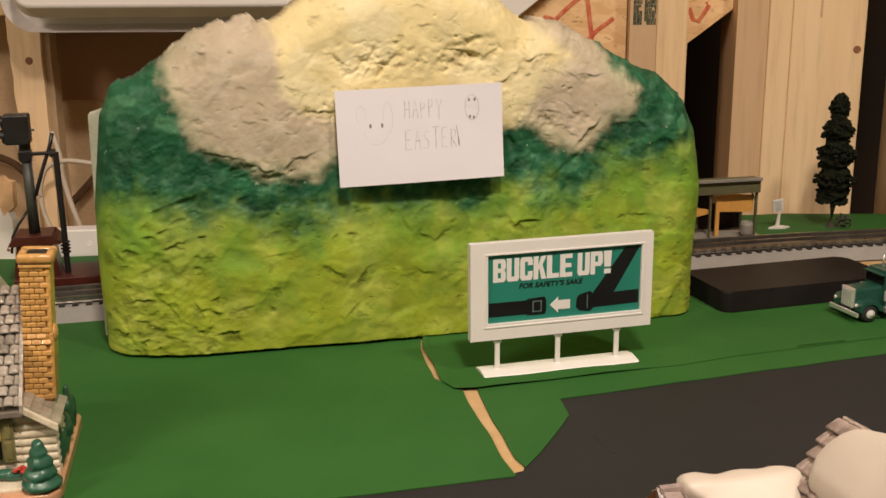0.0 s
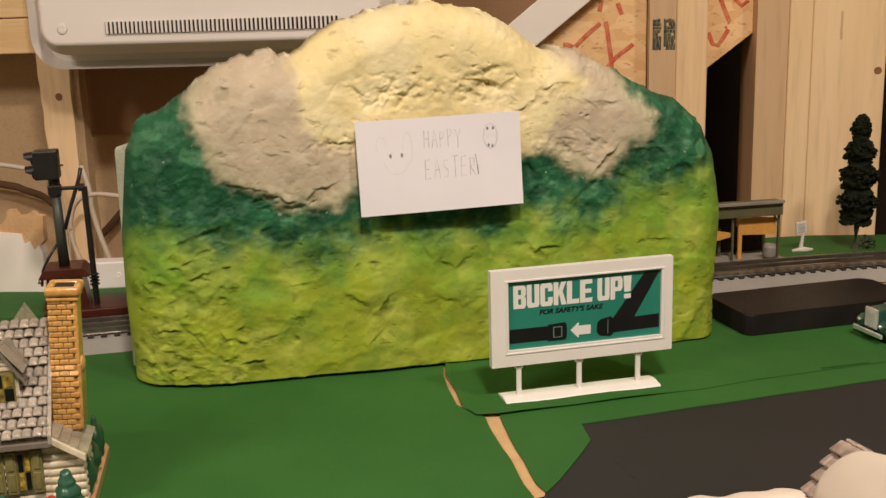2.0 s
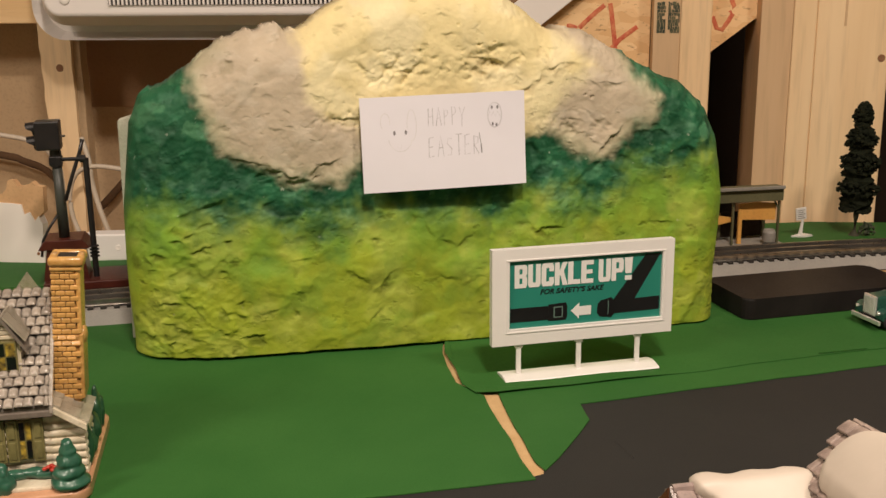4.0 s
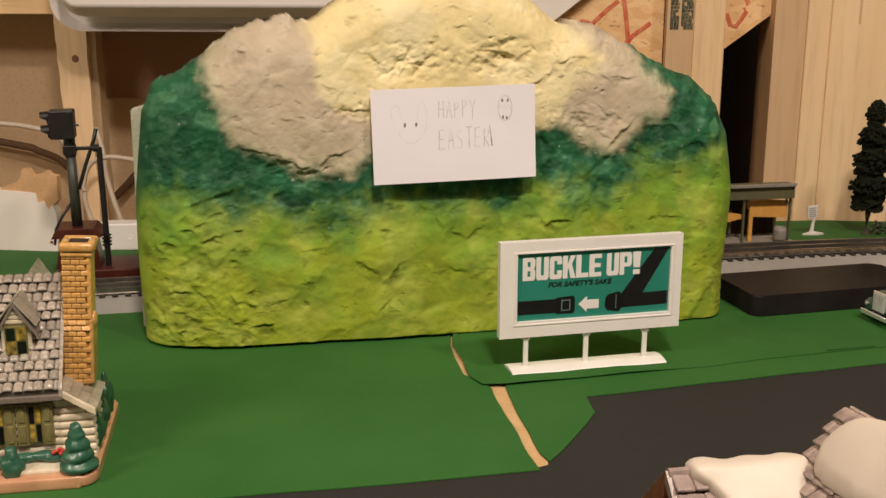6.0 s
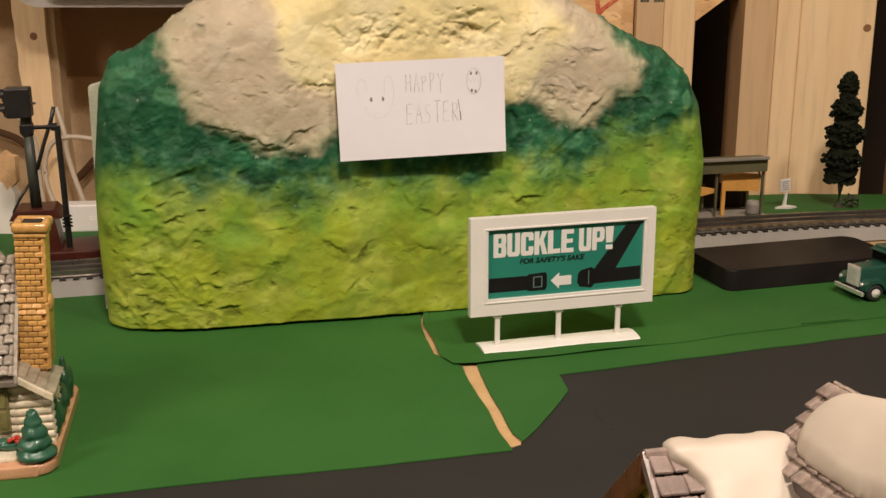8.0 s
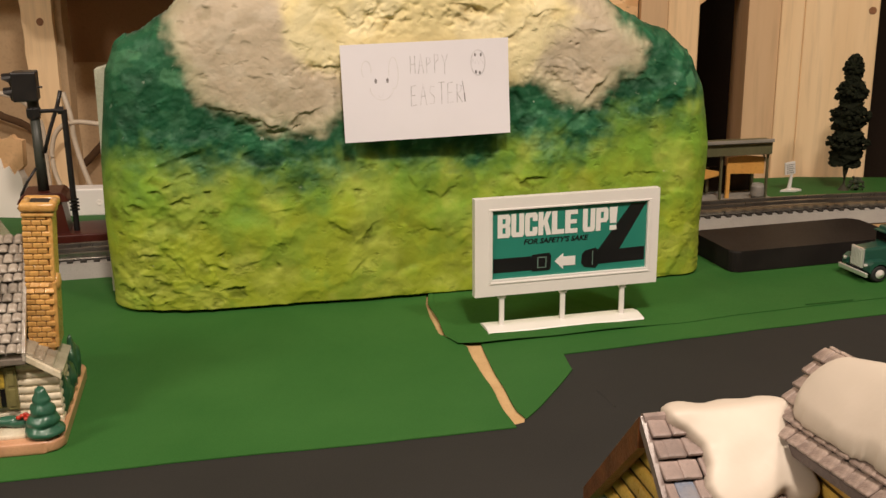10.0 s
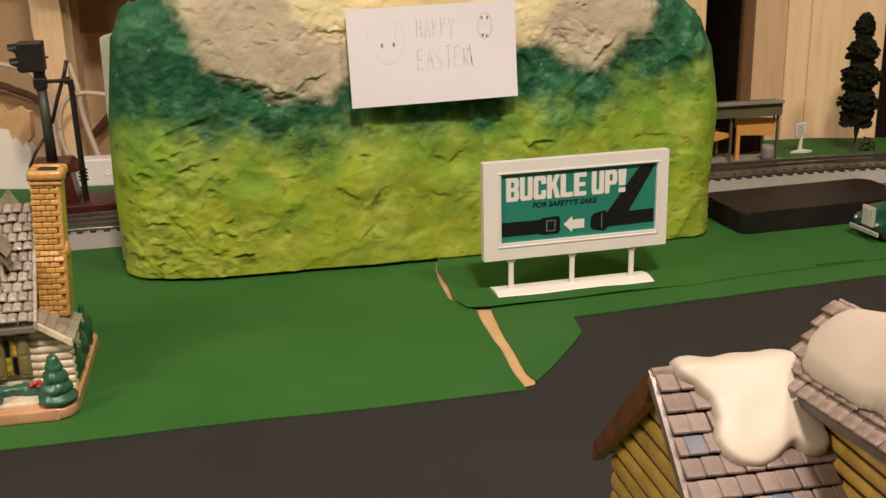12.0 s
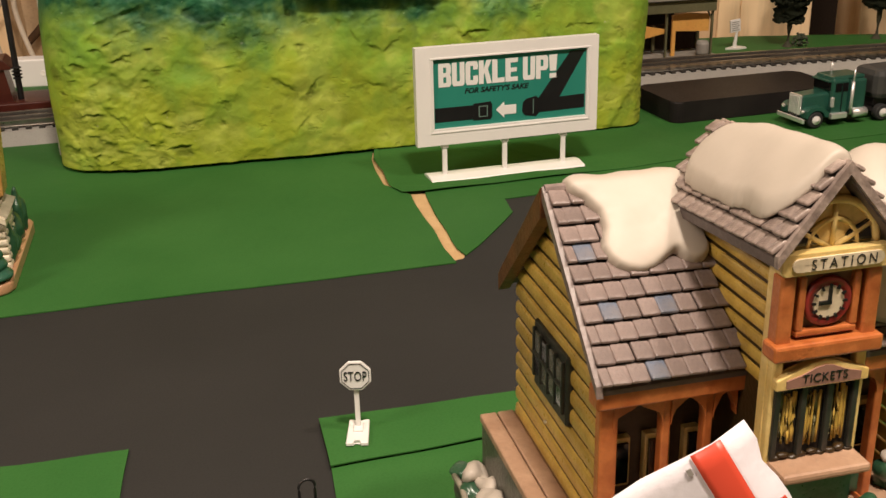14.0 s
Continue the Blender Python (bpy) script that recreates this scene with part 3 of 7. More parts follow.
paper("grass_paper_overlap", [(0.0832, 0.8215), (0.0993, 0.8235), (0.1492, 0.8417), (0.211, 0.8653), (0.2418, 0.8765), (0.2805, 0.8952), (0.3332, 0.9161), (0.387, 0.9377), (0.48, 0.972), (1.3, 1.23), (1.3, 1.30), (0.29, 1.10), (0.045, 1.03), (0.0545, 0.9005), (0.0648, 0.87), (0.0728, 0.8365)], 0.00175, 0.0021, GREEN_PAPER, "green poster paper with a lifted corner under the billboard", 0.0022, 0.25)
paper("grass_paper_near_west", [(-1.4, 0.03), (0.02, 0.2), (0.012, 0.44), (0.0, 0.4955), (-0.048, 0.482), (-1.4, 0.11)], 0.0009, 0.0016, GREEN_PAPER, "green poster paper on the near side of the road", 0.0003)
paper("grass_paper_near_east", [(0.0744, 0.5178), (0.0945, 0.5242), (0.1253, 0.5328), (0.157, 0.5425), (0.9, 0.775), (0.9, 0.733), (0.142, 0.504), (0.128, 0.4985), (0.11, 0.492), (0.0846, 0.4822)], 0.0026, 0.0031, GREEN_PAPER, "green poster paper on the far edge of the station plot", 0.0011)
paper("grass_paper_station", [(0.0805, 0.498), (0.11, 0.508), (0.142, 0.52), (0.9, 0.75), (0.9, 0.23), (0.14, 0.21), (0.108, 0.38), (0.09, 0.464)], 0.0009, 0.0016, GREEN_PAPER, "green poster paper under the station with a curled edge", 0.0003)
part("table_crease", boxed(-0.02, 0.02, -0.0004, 0.0004, 0.0, 0.0007), GREEN_PAPER).matrix_world = pose(0.352, 0.9255, 0.0011, 0, 0, 19)
tagged(bpy.data.objects["table_crease"], "small crease in the green paper", "", "", "structure")
crease = solid([(-0.0012, 0.0), (0.0, 0.0004), (0.0012, 0.0)], -0.0128, 0.0128, "xzy")
structure("road_crease", crease, ROAD_PAPER, "short fold standing up in the black road paper").matrix_world = pose(0.177, 0.742, -0.00088, 0, 0, 21.5)
rear = paper("grass_paper_rear", [(-1.4, 0.66), (-0.26, 1.042), (0.0, 1.128), (0.28, 1.2), (0.5, 1.25), (1.3, 1.32), (1.3, 1.338), (0.42, 1.326), (0.29, 1.3), (-0.36, 1.128), (-1.4, 0.8)], 0.0, 0.0135, GREEN_PAPER, "raised strip of green paper behind the track")

# ---- the stud wall ----
STUD_FACE = 1.36


def stud(name, x0, x1, z0, z1, material, label, twist=0.0, depth=0.089):
    """An upright length of framing lumber with eased edges."""
    bm = boxed(x0, x1, STUD_FACE, STUD_FACE + depth, z0, z1, 0.002)
    ob = structure(name, bm, material, label)
    ob.matrix_world = Matrix.Translation((x0, STUD_FACE, 0)) @ pose(0, 0, 0, 0, twist, 0) @ Matrix.Translation((-x0, -STUD_FACE, 0))
    return ob


rough = bmesh.new()
bark = bmesh.new()
heights = [FLOOR, -0.3] + [0.004 * k - 0.1 for k in range(110)] + [0.6, CEILING]
edges = []
for h in heights:
    wave = 0.0022 * noise.noise(Vector((h * 18, 0, 5))) + 0.0012 * noise.noise(Vector((h * 60, 2, 5)))
    lean = 0.012 * min(max((0.2 - h) / 0.2, 0), 1)
    edges.append((h, -0.4625 + lean * 0.6 + wave, -0.4245 + 0.0014 * noise.noise(Vector((h * 25, 4, 5)))))
for bm, cols in ((rough, lambda a, b: ((a, 0.0), (b, 0.0), (b, 0.03), (a, 0.03))), (bark, lambda a, b: ((b + 0.0001, 0.006), (b + 0.006, 0.012), (b + 0.006, 0.03), (b + 0.0001, 0.03)))):
    rings = [[bm.verts.new((x, STUD_FACE + y, h)) for x, y in cols(a, b)] for h, a, b in edges]
    for p, q in zip(rings, rings[1:]):
        for i in range(4):
            bm.faces.new((p[i], p[(i + 1) % 4], q[(i + 1) % 4], q[i]))
    bm.faces.new(rings[0])
    bm.faces.new(rings[-1][::-1])
structure("stud_west", rough, STUD_PALE, "pale pine wall stud with a knot and a rough edge")
structure("stud_bark", bark, BROWN_BOARD, "strip of brown bark along the edge of the stud")
stud("stud", 0.2735, 0.3075, FLOOR, CEILING, STUD_WOOD, "pine wall stud with a green grade stamp on its side")
stud("stud", 0.3945, 0.4193, FLOOR, CEILING, STUD_PALE, "pale pine stud of a doubled post")
stud("stud", 0.4194, 0.498, FLOOR, CEILING, STUD_PALE, "pale pine stud of a doubled post with a nail hole")
stud("stud", 0.552, 0.59, FLOOR, CEILING, STUD_PALE, "pale pine wall stud beside a dark gap")
stud("stud", -0.95, -0.91, FLOOR, CEILING, STUD_WOOD, "pine wall stud")
# both side boards get their shade from the darker pine colour
structure("stud_side", boxed(0.2445, 0.2733, STUD_FACE + 0.002, STUD_FACE + 0.089, FLOOR, CEILING), STUD_SHADED, "board beside the stamped stud, its shade put into the colour")
structure("post_side", boxed(0.3605, 0.3943, STUD_FACE + 0.003, STUD_FACE + 0.095, FLOOR, CEILING), STUD_SHADED, "board on the side of the doubled post, its shade put into the colour")
structure("header_board", boxed(-2.6, -0.462, STUD_FACE + 0.004, STUD_FACE + 0.044, 0.229, 0.2695, 0.0015), BEAM_WOOD, "orange pine blocking board between studs")
structure("header_board_upper", boxed(-2.6, -0.462, STUD_FACE + 0.002, STUD_FACE + 0.044, 0.2705, 0.36, 0.0015), BEAM_WOOD, "orange pine blocking board between studs")
# added sheet that stands in for the heater's shadow on the fibreboard
structure("heater_shade_sheet", boxed(-0.455, 0.273, 1.443, 1.4485, 0.1235, CEILING), HEATER_SHADE, "dark brown sheet in place of the shade below the wall heater")
structure("inner_board", boxed(0.312, 0.335, 1.62, 1.66, FLOOR, CEILING, 0.002), BROWN_BOARD, "dim board deep inside the dark opening")

knot = bmesh.new()
lathe(knot, [(0.0001, 0.0), (0.0045, 0.0), (0.0042, 0.0005), (0.0001, 0.0006)], pose(-0.44, STUD_FACE, 0.178, 90))
structure("stud_knot", knot, KNOT_WOOD, "brown knot in the pale stud")
hole = bmesh.new()
lathe(hole, [(0.0001, 0.0), (0.0042, 0.0), (0.0038, 0.0006), (0.0001, 0.0004)], pose(0.49, STUD_FACE, 0.1875, 90))
structure("stud_knot", hole, KNOT_WOOD, "dark round knot near the edge of the post")
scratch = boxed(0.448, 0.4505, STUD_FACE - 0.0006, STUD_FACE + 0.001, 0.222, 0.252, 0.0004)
structure("stud_mark", scratch, STUD_SHADED, "short pencil mark on the post")

structure("osb_panel", solid([(0.112, 0.217), (0.183, 0.275), (0.183, 0.5), (0.2435, 0.5), (0.2435, 0.14), (0.2, 0.15), (0.14, 0.19)], STUD_FACE + 0.03, STUD_FACE + 0.041, "xzy"), OSB, "oriented strand board panel with red marker lines")
structure("osb_panel_east", solid([(0.308, 0.19), (0.3603, 0.2305), (0.3603, 0.5), (0.308, 0.5)], STUD_FACE + 0.03, STUD_FACE + 0.041, "xzy"), OSB, "oriented strand board panel cut along a slope")
marks = bmesh.new()
MARKS = [[(0.15, 0.222), (0.153, 0.2225), (0.158, 0.221), (0.161, 0.2195)], [(0.164, 0.22), (0.172, 0.228), (0.182, 0.237), (0.192, 0.245)], [(0.198, 0.247), (0.2, 0.235), (0.2035, 0.21), (0.2055, 0.19), (0.2065, 0.17)], [(0.2, 0.196), (0.21, 0.207), (0.222, 0.216), (0.229, 0.221)], [(0.193, 0.27), (0.191, 0.258)], [(0.211, 0.267), (0.216, 0.254)]]
for line in MARKS:
    tube(marks, [(x, STUD_FACE + 0.0302, z) for x, z in line], 0.0007, 8, 4.2)
for line in [[(0.312, 0.232), (0.317, 0.219), (0.323, 0.217), (0.329, 0.226), (0.334, 0.235)], [(0.324, 0.27), (0.329, 0.257), (0.335, 0.243), (0.331, 0.236)], [(0.34, 0.268), (0.348, 0.26), (0.355, 0.266)]]:
    tube(marks, [(x, STUD_FACE + 0.0302, z) for x, z in line], 0.0007, 8, 4.0)
structure("marker_lines", marks, SPRAY_RED, "red marker scribbles on the strand board")
stamp = bmesh.new()
rnd = random.Random(6)
for x0, x1 in ((0.2478, 0.2572), (0.2598, 0.2725)):
    for j in range(9):
        x = x0
        while x < x1 - 0.001:
            w = rnd.uniform(0.0014, 0.0042)
            z = 0.2152 + j * 0.0037
            if rnd.random() < 0.94:
                box(stamp, x, min(x + w, x1), STUD_FACE + 0.0016, STUD_FACE + 0.0024, z, z + rnd.uniform(0.003, 0.0042))
            x += w + 0.0004
structure("grade_stamp", stamp, STAMP_INK, "blurred green-black lumber grade stamp")
structure("white_strip", solid([(0.084, 0.243), (0.112, 0.2165), (0.3, 0.366), (0.272, 0.392)], STUD_FACE + 0.012, STUD_FACE + 0.024, "xzy", 0.001), BOARD_WHITE, "white strip of board running up at a slant")

# ---- the painted foam mountain ----
HILL = pose(0.03, 0.925, 0.0, 0, 0, 17)
SKYLINE = [(-0.2155, 0.0), (-0.2145, 0.06), (-0.2133, 0.111), (-0.205, 0.175), (-0.1963, 0.194), (-0.1778, 0.2032), (-0.1586, 0.2153), (-0.1395, 0.2316), (-0.1192, 0.2396), (-0.0949, 0.2438), (-0.0905, 0.2388), (-0.081, 0.2385), (-0.0705, 0.2465), (-0.0466, 0.2616), (-0.01, 0.2715), (0.0227, 0.2748), (0.055, 0.268), (0.07, 0.2633), (0.0881, 0.2511), (0.104, 0.237), (0.1321, 0.2366), (0.1642, 0.2189), (0.1805, 0.2108), (0.197, 0.2012), (0.2171, 0.1941), (0.237, 0.1745), (0.247, 0.1536), (0.2515, 0.134), (0.2557, 0.1007), (0.256, 0.0)]
YELLOW = [(-0.084, 0.30), (-0.083, 0.2397), (-0.0804, 0.2268), (-0.0793, 0.2105), (-0.0742, 0.1898), (-0.0643, 0.179), (-0.0439, 0.1676), (0.0244, 0.1558), (0.0911, 0.1612), (0.1046, 0.178), (0.1271, 0.1986), (0.1338, 0.2112), (0.1269, 0.2264), (0.1157, 0.2351), (0.104, 0.242), (0.1, 0.30)]
GREY = [(-0.10, 0.30), (-0.1577, 0.2174), (-0.1621, 0.2016), (-0.1517, 0.1809), (-0.1396, 0.1536), (-0.1239, 0.1465), (-0.0876, 0.1318), (-0.071, 0.1287), (-0.054, 0.1298), (-0.0365, 0.1417), (0.03, 0.17), (0.0911, 0.1612), (0.1046, 0.1605), (0.1229, 0.1487), (0.1438, 0.1365), (0.1691, 0.1597), (0.1876, 0.1699), (0.1918, 0.1874), (0.168, 0.2165), (0.15, 0.30)]
LIME = [(-0.3, 0.116), (-0.2086, 0.1159), (-0.1828, 0.1142), (-0.1549, 0.1103), (-0.1223, 0.1061), (-0.0894, 0.0974), (-0.0555, 0.0952), (-0.0376, 0.1115), (-0.0117, 0.1121), (0.0322, 0.105), (0.0636, 0.0986), (0.0864, 0.1129), (0.1162, 0.1066), (0.1418, 0.1095), (0.1697, 0.1261), (0.2076, 0.1331), (0.2435, 0.1403), (0.3, 0.143)]


def signed(poly, px, pz):
    """The distance of points to a polygon's outline, positive inside."""
    inside = np.zeros(px.shape, bool)
    near = np.full(px.shape, 1e9)
    for (x0, z0), (x1, z1) in zip(poly, poly[1:] + poly[:1]):
        dx, dz = x1 - x0, z1 - z0
        s = np.clip(((px - x0) * dx + (pz - z0) * dz) / (dx * dx + dz * dz), 0, 1)
        near = np.minimum(near, np.hypot(px - x0 - s * dx, pz - z0 - s * dz))
        cross = (z0 > pz) != (z1 > pz)
        with np.errstate(divide="ignore", invalid="ignore"):
            inside ^= cross & (px < x0 + (pz - z0) * dx / (dz if dz else 1e-12))
    return np.where(inside, near, -near)


def step(x, lo, hi):
    s = np.clip((x - lo) / (hi - lo), 0, 1)
    return s * s * (3 - 2 * s)


def fractal(px, py, scale, octaves, seed):
    out = np.zeros(px.size)
    for k, (a, b) in enumerate(zip(px.ravel(), py.ravel())):
        out[k] = noise.fractal(Vector((a * scale, b * scale, seed)), 1.0, 2.0, octaves)
    return out.reshape(px.shape)


def dented(px, py, scale, seed):
    """Flat, knife-cut facets: cells of a coarse mosaic, each tilted its own way."""
    out = np.zeros(px.size)
    for k, (a, b) in enumerate(zip(px.ravel(), py.ravel())):
        d, pts = noise.voronoi(Vector((a * scale, b * scale * 1.25, seed)))
        c = pts[0]
        t = noise.noise_vector(c * 3.7)
        out[k] = t.x * (a * scale - c.x) * 1.2 + t.y * (b * scale * 1.25 - c.y) * 1.2 + t.z * 0.25
    return out.reshape(px.shape)


def softened(field, rounds):
    """Rounds off a grid of heights."""
    for _ in range(rounds):
        p = np.pad(field, 1, mode="edge")
        field = (p[:-2, 1:-1] + p[2:, 1:-1] + p[1:-1, :-2] + p[1:-1, 2:] + 2 * field) / 6
    return field


# carved marks as (across, up, half length, lean in degrees, depth in millimetres)
STONE_CHIPS = [(-0.134, 0.2195, 0.006, 10, 3.5), (-0.1474, 0.197, 0.008, -5, 1.6), (-0.153, 0.189, 0.003, 0, 1.2), (-0.1288, 0.202, 0.003, 0, 1.2), (-0.0929, 0.185, 0.0025, 0, 1.5), (-0.105, 0.196, 0.004, -10, 1.2), (-0.119, 0.1485, 0.018, -14, 3.5), (-0.1, 0.141, 0.016, -18, 5), (-0.085, 0.134, 0.012, -10, 5), (-0.073, 0.141, 0.014, 32, 3.5), (-0.128, 0.165, 0.01, -20, 1), (-0.1, 0.172, 0.012, -8, 1), (0.15, 0.199, 0.009, -4, 2.5), (0.1394, 0.197, 0.006, -35, 1.8), (0.149, 0.156, 0.013, 45, 3.5), (0.1166, 0.172, 0.012, -8, 1.5), (0.13, 0.16, 0.014, -22, 1.6), (0.1365, 0.217, 0.003, -60, 1.5)]
CREAM_CHIPS = [(-0.0534, 0.243, 0.005, -15, 2), (0.0238, 0.236, 0.006, 15, 2), (0.0189, 0.249, 0.005, 0, 1.5), (-0.042, 0.217, 0.012, -20, 1.2), (-0.0176, 0.216, 0.014, 8, 1.5), (-0.0124, 0.209, 0.008, 30, 3), (0.0029, 0.209, 0.008, 10, 2), (0.0532, 0.218, 0.016, -12, 3), (0.046, 0.211, 0.012, -25, 2.5), (0.07, 0.214, 0.008, 30, 2), (0.1, 0.221, 0.008, -50, 3), (0.108, 0.2115, 0.012, 8, 3.5), (0.0945, 0.207, 0.012, 60, 2.5), (0.085, 0.198, 0.012, 35, 2.5), (-0.0781, 0.2195, 0.004, 60, 1.5), (-0.0754, 0.203, 0.004, -20, 1.5), (-0.055, 0.178, 0.016, -12, 2.5)]
MEADOW_CHIPS = [(-0.041, 0.0575, 0.014, -38, 3), (-0.0245, 0.055, 0.009, 55, 3), (0.025, 0.082, 0.0075, -26, 2.5), (0.036, 0.083, 0.008, 38, 2.5), (0.006, 0.097, 0.013, -52, 2.2), (0.027, 0.0535, 0.012, -20, 1.6), (0.044, 0.052, 0.01, 15, 1.4), (-0.0334, 0.029, 0.009, 50, 1.8), (-0.0313, 0.0885, 0.0045, 10, 3), (-0.0415, 0.0872, 0.003, 0, 2), (0.087, 0.0925, 0.009, -15, 2.5), (0.102, 0.09, 0.01, 5, 3.5), (0.193, 0.09, 0.012, -4, 2), (0.0313, 0.0125, 0.003, -40, 1.5), (-0.083, 0.0745, 0.014, 0, 1.2), (-0.0927, 0.068, 0.006, -10, 1.5)]
CORNER_CHIPS = [(-0.159, 0.0865, 0.01, 17, 3), (-0.19, 0.082, 0.006, 0, 3), (-0.1556, 0.104, 0.005, 20, 2), (-0.141, 0.036, 0.007, -68, 3), (-0.132, 0.0355, 0.006, -20, 2.5), (-0.1236, 0.018, 0.008, 5, 4), (-0.117, 0.0125, 0.006, -45, 3), (-0.0911, 0.034, 0.004, -50, 2.5), (-0.11, 0.037, 0.006, 15, 1.5), (-0.183, 0.046, 0.008, 0, 3), (-0.182, 0.0285, 0.009, -15, 2.5), (-0.163, 0.039, 0.014, -50, 2), (-0.2026, 0.0195, 0.006, -25, 3), (-0.0418, 0.0225, 0.006, -5, 1.4)]


def bump_field(u, z, cx, cz, w, h):
    """A soft round hill of that half width and half height."""
    return np.exp(-(((u - cx) / w) ** 2) - ((z - cz) / h) ** 2)


def build_hill():
    hill = thing("foam_mountain", HILL, "carved foam mountain painted lime, dark green, grey and yellow", "model mountain")
    xs, zs = zip(*SKYLINE)
    nu, nz = 560, 350
    lo, hi = -0.2155, 0.256
    uu = lo + (hi - lo) * np.linspace(0.001, 0.999, nu)
    tops = np.interp(uu, xs, zs)
    rag = np.array([0.0042 * noise.fractal(Vector((u * 75, 2, 0)), 0.75, 2, 6) for u in uu])
    u = np.repeat(uu[:, None], nz, 1)
    climb = np.linspace(0, 1, nz)[None, :]
    z = np.maximum(tops, 0.01)[:, None] * climb**0.97 + rag[:, None] * climb**16
    edge = [(x, q) for x, q in zip(uu, tops)]
    edge = edge[::3] + [edge[-1], (hi, -0.2), (lo, -0.2)]
    d = np.clip(signed(edge, u, z), 0, None)
    radius = 0.03
    turn = radius - np.sqrt(np.maximum(radius**2 - np.clip(radius - d, 0, radius) ** 2, 0))
    yellow = signed(YELLOW, u, z)
    grey = np.maximum(signed(GREY, u, z), yellow)
    warp = fractal(u, z, 38, 4, 1.0)
    warp2 = fractal(u, z, 120, 3, 5.0)
    big = fractal(u, z, 13, 2, 9.0)
    fine = fractal(u, z, 75, 4, 13.0)
    grit = fractal(u, z, 260, 3, 17.0)
    planes = softened(dented(u + 0.007 * warp, z + 0.006 * warp, 21, 4.0), 9)
    flakes = softened(dented(u + 0.004 * warp2, z + 0.004 * warp, 60, 8.0), 2)
    # where each kind of ground lies: bare stone and cream on top, a torn green belt, a smooth meadow, a hacked lower corner
    capped = step(grey, -0.003, 0.005)
    lime_line = np.interp(u, *zip(*LIME)) + 0.012 * warp + 0.007 * warp2
    meadow = step(lime_line - z, -0.012, 0.018)
    belt = (1 - capped) * (1 - meadow)
    corner = step(-0.1 - u + 0.03 * warp, -0.02, 0.06) * step(0.1 - z, -0.03, 0.05)
    lumpy = step(u, 0.075, 0.1) * step(0.145 - u, 0, 0.03) * step(z, 0.085, 0.095) * step(0.122 - z, 0, 0.012)
    hacked = np.clip(corner + 0.8 * lumpy, 0, 1)
    v = -0.009 + turn + 0.011 * step(-0.15 - u, 0, 0.06)
    v -= 0.0022 * step(grey + 0.003 * warp, -0.006, 0.006)
    v -= 0.0017 * big + (0.0024 + 0.0014 * belt + 0.0016 * hacked - 0.0004 * capped) * planes * np.clip(d / 0.02, 0.3, 1)
    v -= (0.00045 + 0.0013 * belt + 0.0012 * hacked + 0.0006 * meadow + 0.0001 * capped) * flakes
    v -= (0.0005 + 0.0007 * belt + 0.0005 * hacked - 0.0002 * capped) * fine + (0.00012 + 0.00035 * belt + 0.0004 * hacked) * grit
    rim = np.exp(-d / 0.012)
    v += 0.002 * rim * (grit + warp2) * step(u, -0.1, 0.2) + 0.003 * rim * flakes * step(-0.15 - u, -0.02, 0.04)
    # the skin torn off the foam in two crumbling patches of the cream cap
    crumb = bump_field(u, z, -0.014, 0.212, 0.026, 0.011) + bump_field(u, z, 0.056, 0.214, 0.02, 0.011) + 0.8 * bump_field(u, z, -0.05, 0.176, 0.02, 0.006) + 0.7 * bump_field(u, z, 0.12, 0.167, 0.024, 0.009)
    crumb = np.clip(crumb + 0.5 * warp2 * (crumb > 0.15), 0, 1) * (d > 0.006)
    pits = np.clip(0.3 - np.abs(fractal(u, z, 52, 3, 57.0)), 0, 0.3) + 0.35 * np.clip(fractal(u, z, 105, 2, 61.0), 0, 0.6)
    v += crumb * (0.0005 + 0.0085 * pits)
    holes = step(fractal(u, z, 130, 3, 67.0), 0.7, 0.85) * capped * step(fractal(u, z, 20, 2, 71.0), 0.05, 0.3)
    v += 0.0015 * holes
    # swells and hollows
    for cx, cz, w, h, out in [(-0.032, 0.066, 0.022, 0.017, 3.5), (0.028, 0.094, 0.02, 0.014, 3), (-0.1, 0.17, 0.03, 0.022, 2.5), (0.14, 0.178, 0.022, 0.02, 2), (-0.02, 0.225, 0.05, 0.03, 0.6), (0.034, 0.063, 0.02, 0.01, 2.5), (-0.105, 0.06, 0.024, 0.013, 2.5), (-0.07, 0.045, 0.03, 0.014, 1.6), (-0.17, 0.1, 0.014, 0.014, 2.5), (0.2, 0.05, 0.03, 0.03, 1.5), (0.103, 0.2, 0.01, 0.02, 2.5)]:
        v -= 0.001 * out * bump_field(u, z, cx, cz, w, h)
    rnd = random.Random(7)
    loose = []
    for k in range(120):
        if k < 45:
            loose.append((rnd.uniform(-0.213, -0.13), rnd.uniform(0.004, 0.11), rnd.uniform(0.002, 0.005), rnd.uniform(-60, 40), rnd.uniform(1.4, 3)))
        elif k < 80:
            loose.append((rnd.uniform(-0.2, 0.24), rnd.uniform(0.1, 0.17), rnd.uniform(0.002, 0.006), rnd.uniform(-50, 50), rnd.uniform(0.4, 1.1)))
        else:
            loose.append((rnd.uniform(-0.13, 0.25), rnd.uniform(0.005, 0.24), rnd.uniform(0.001, 0.004), rnd.uniform(-40, 40), rnd.uniform(0.3, 0.8)))
    cut = np.zeros_like(u)
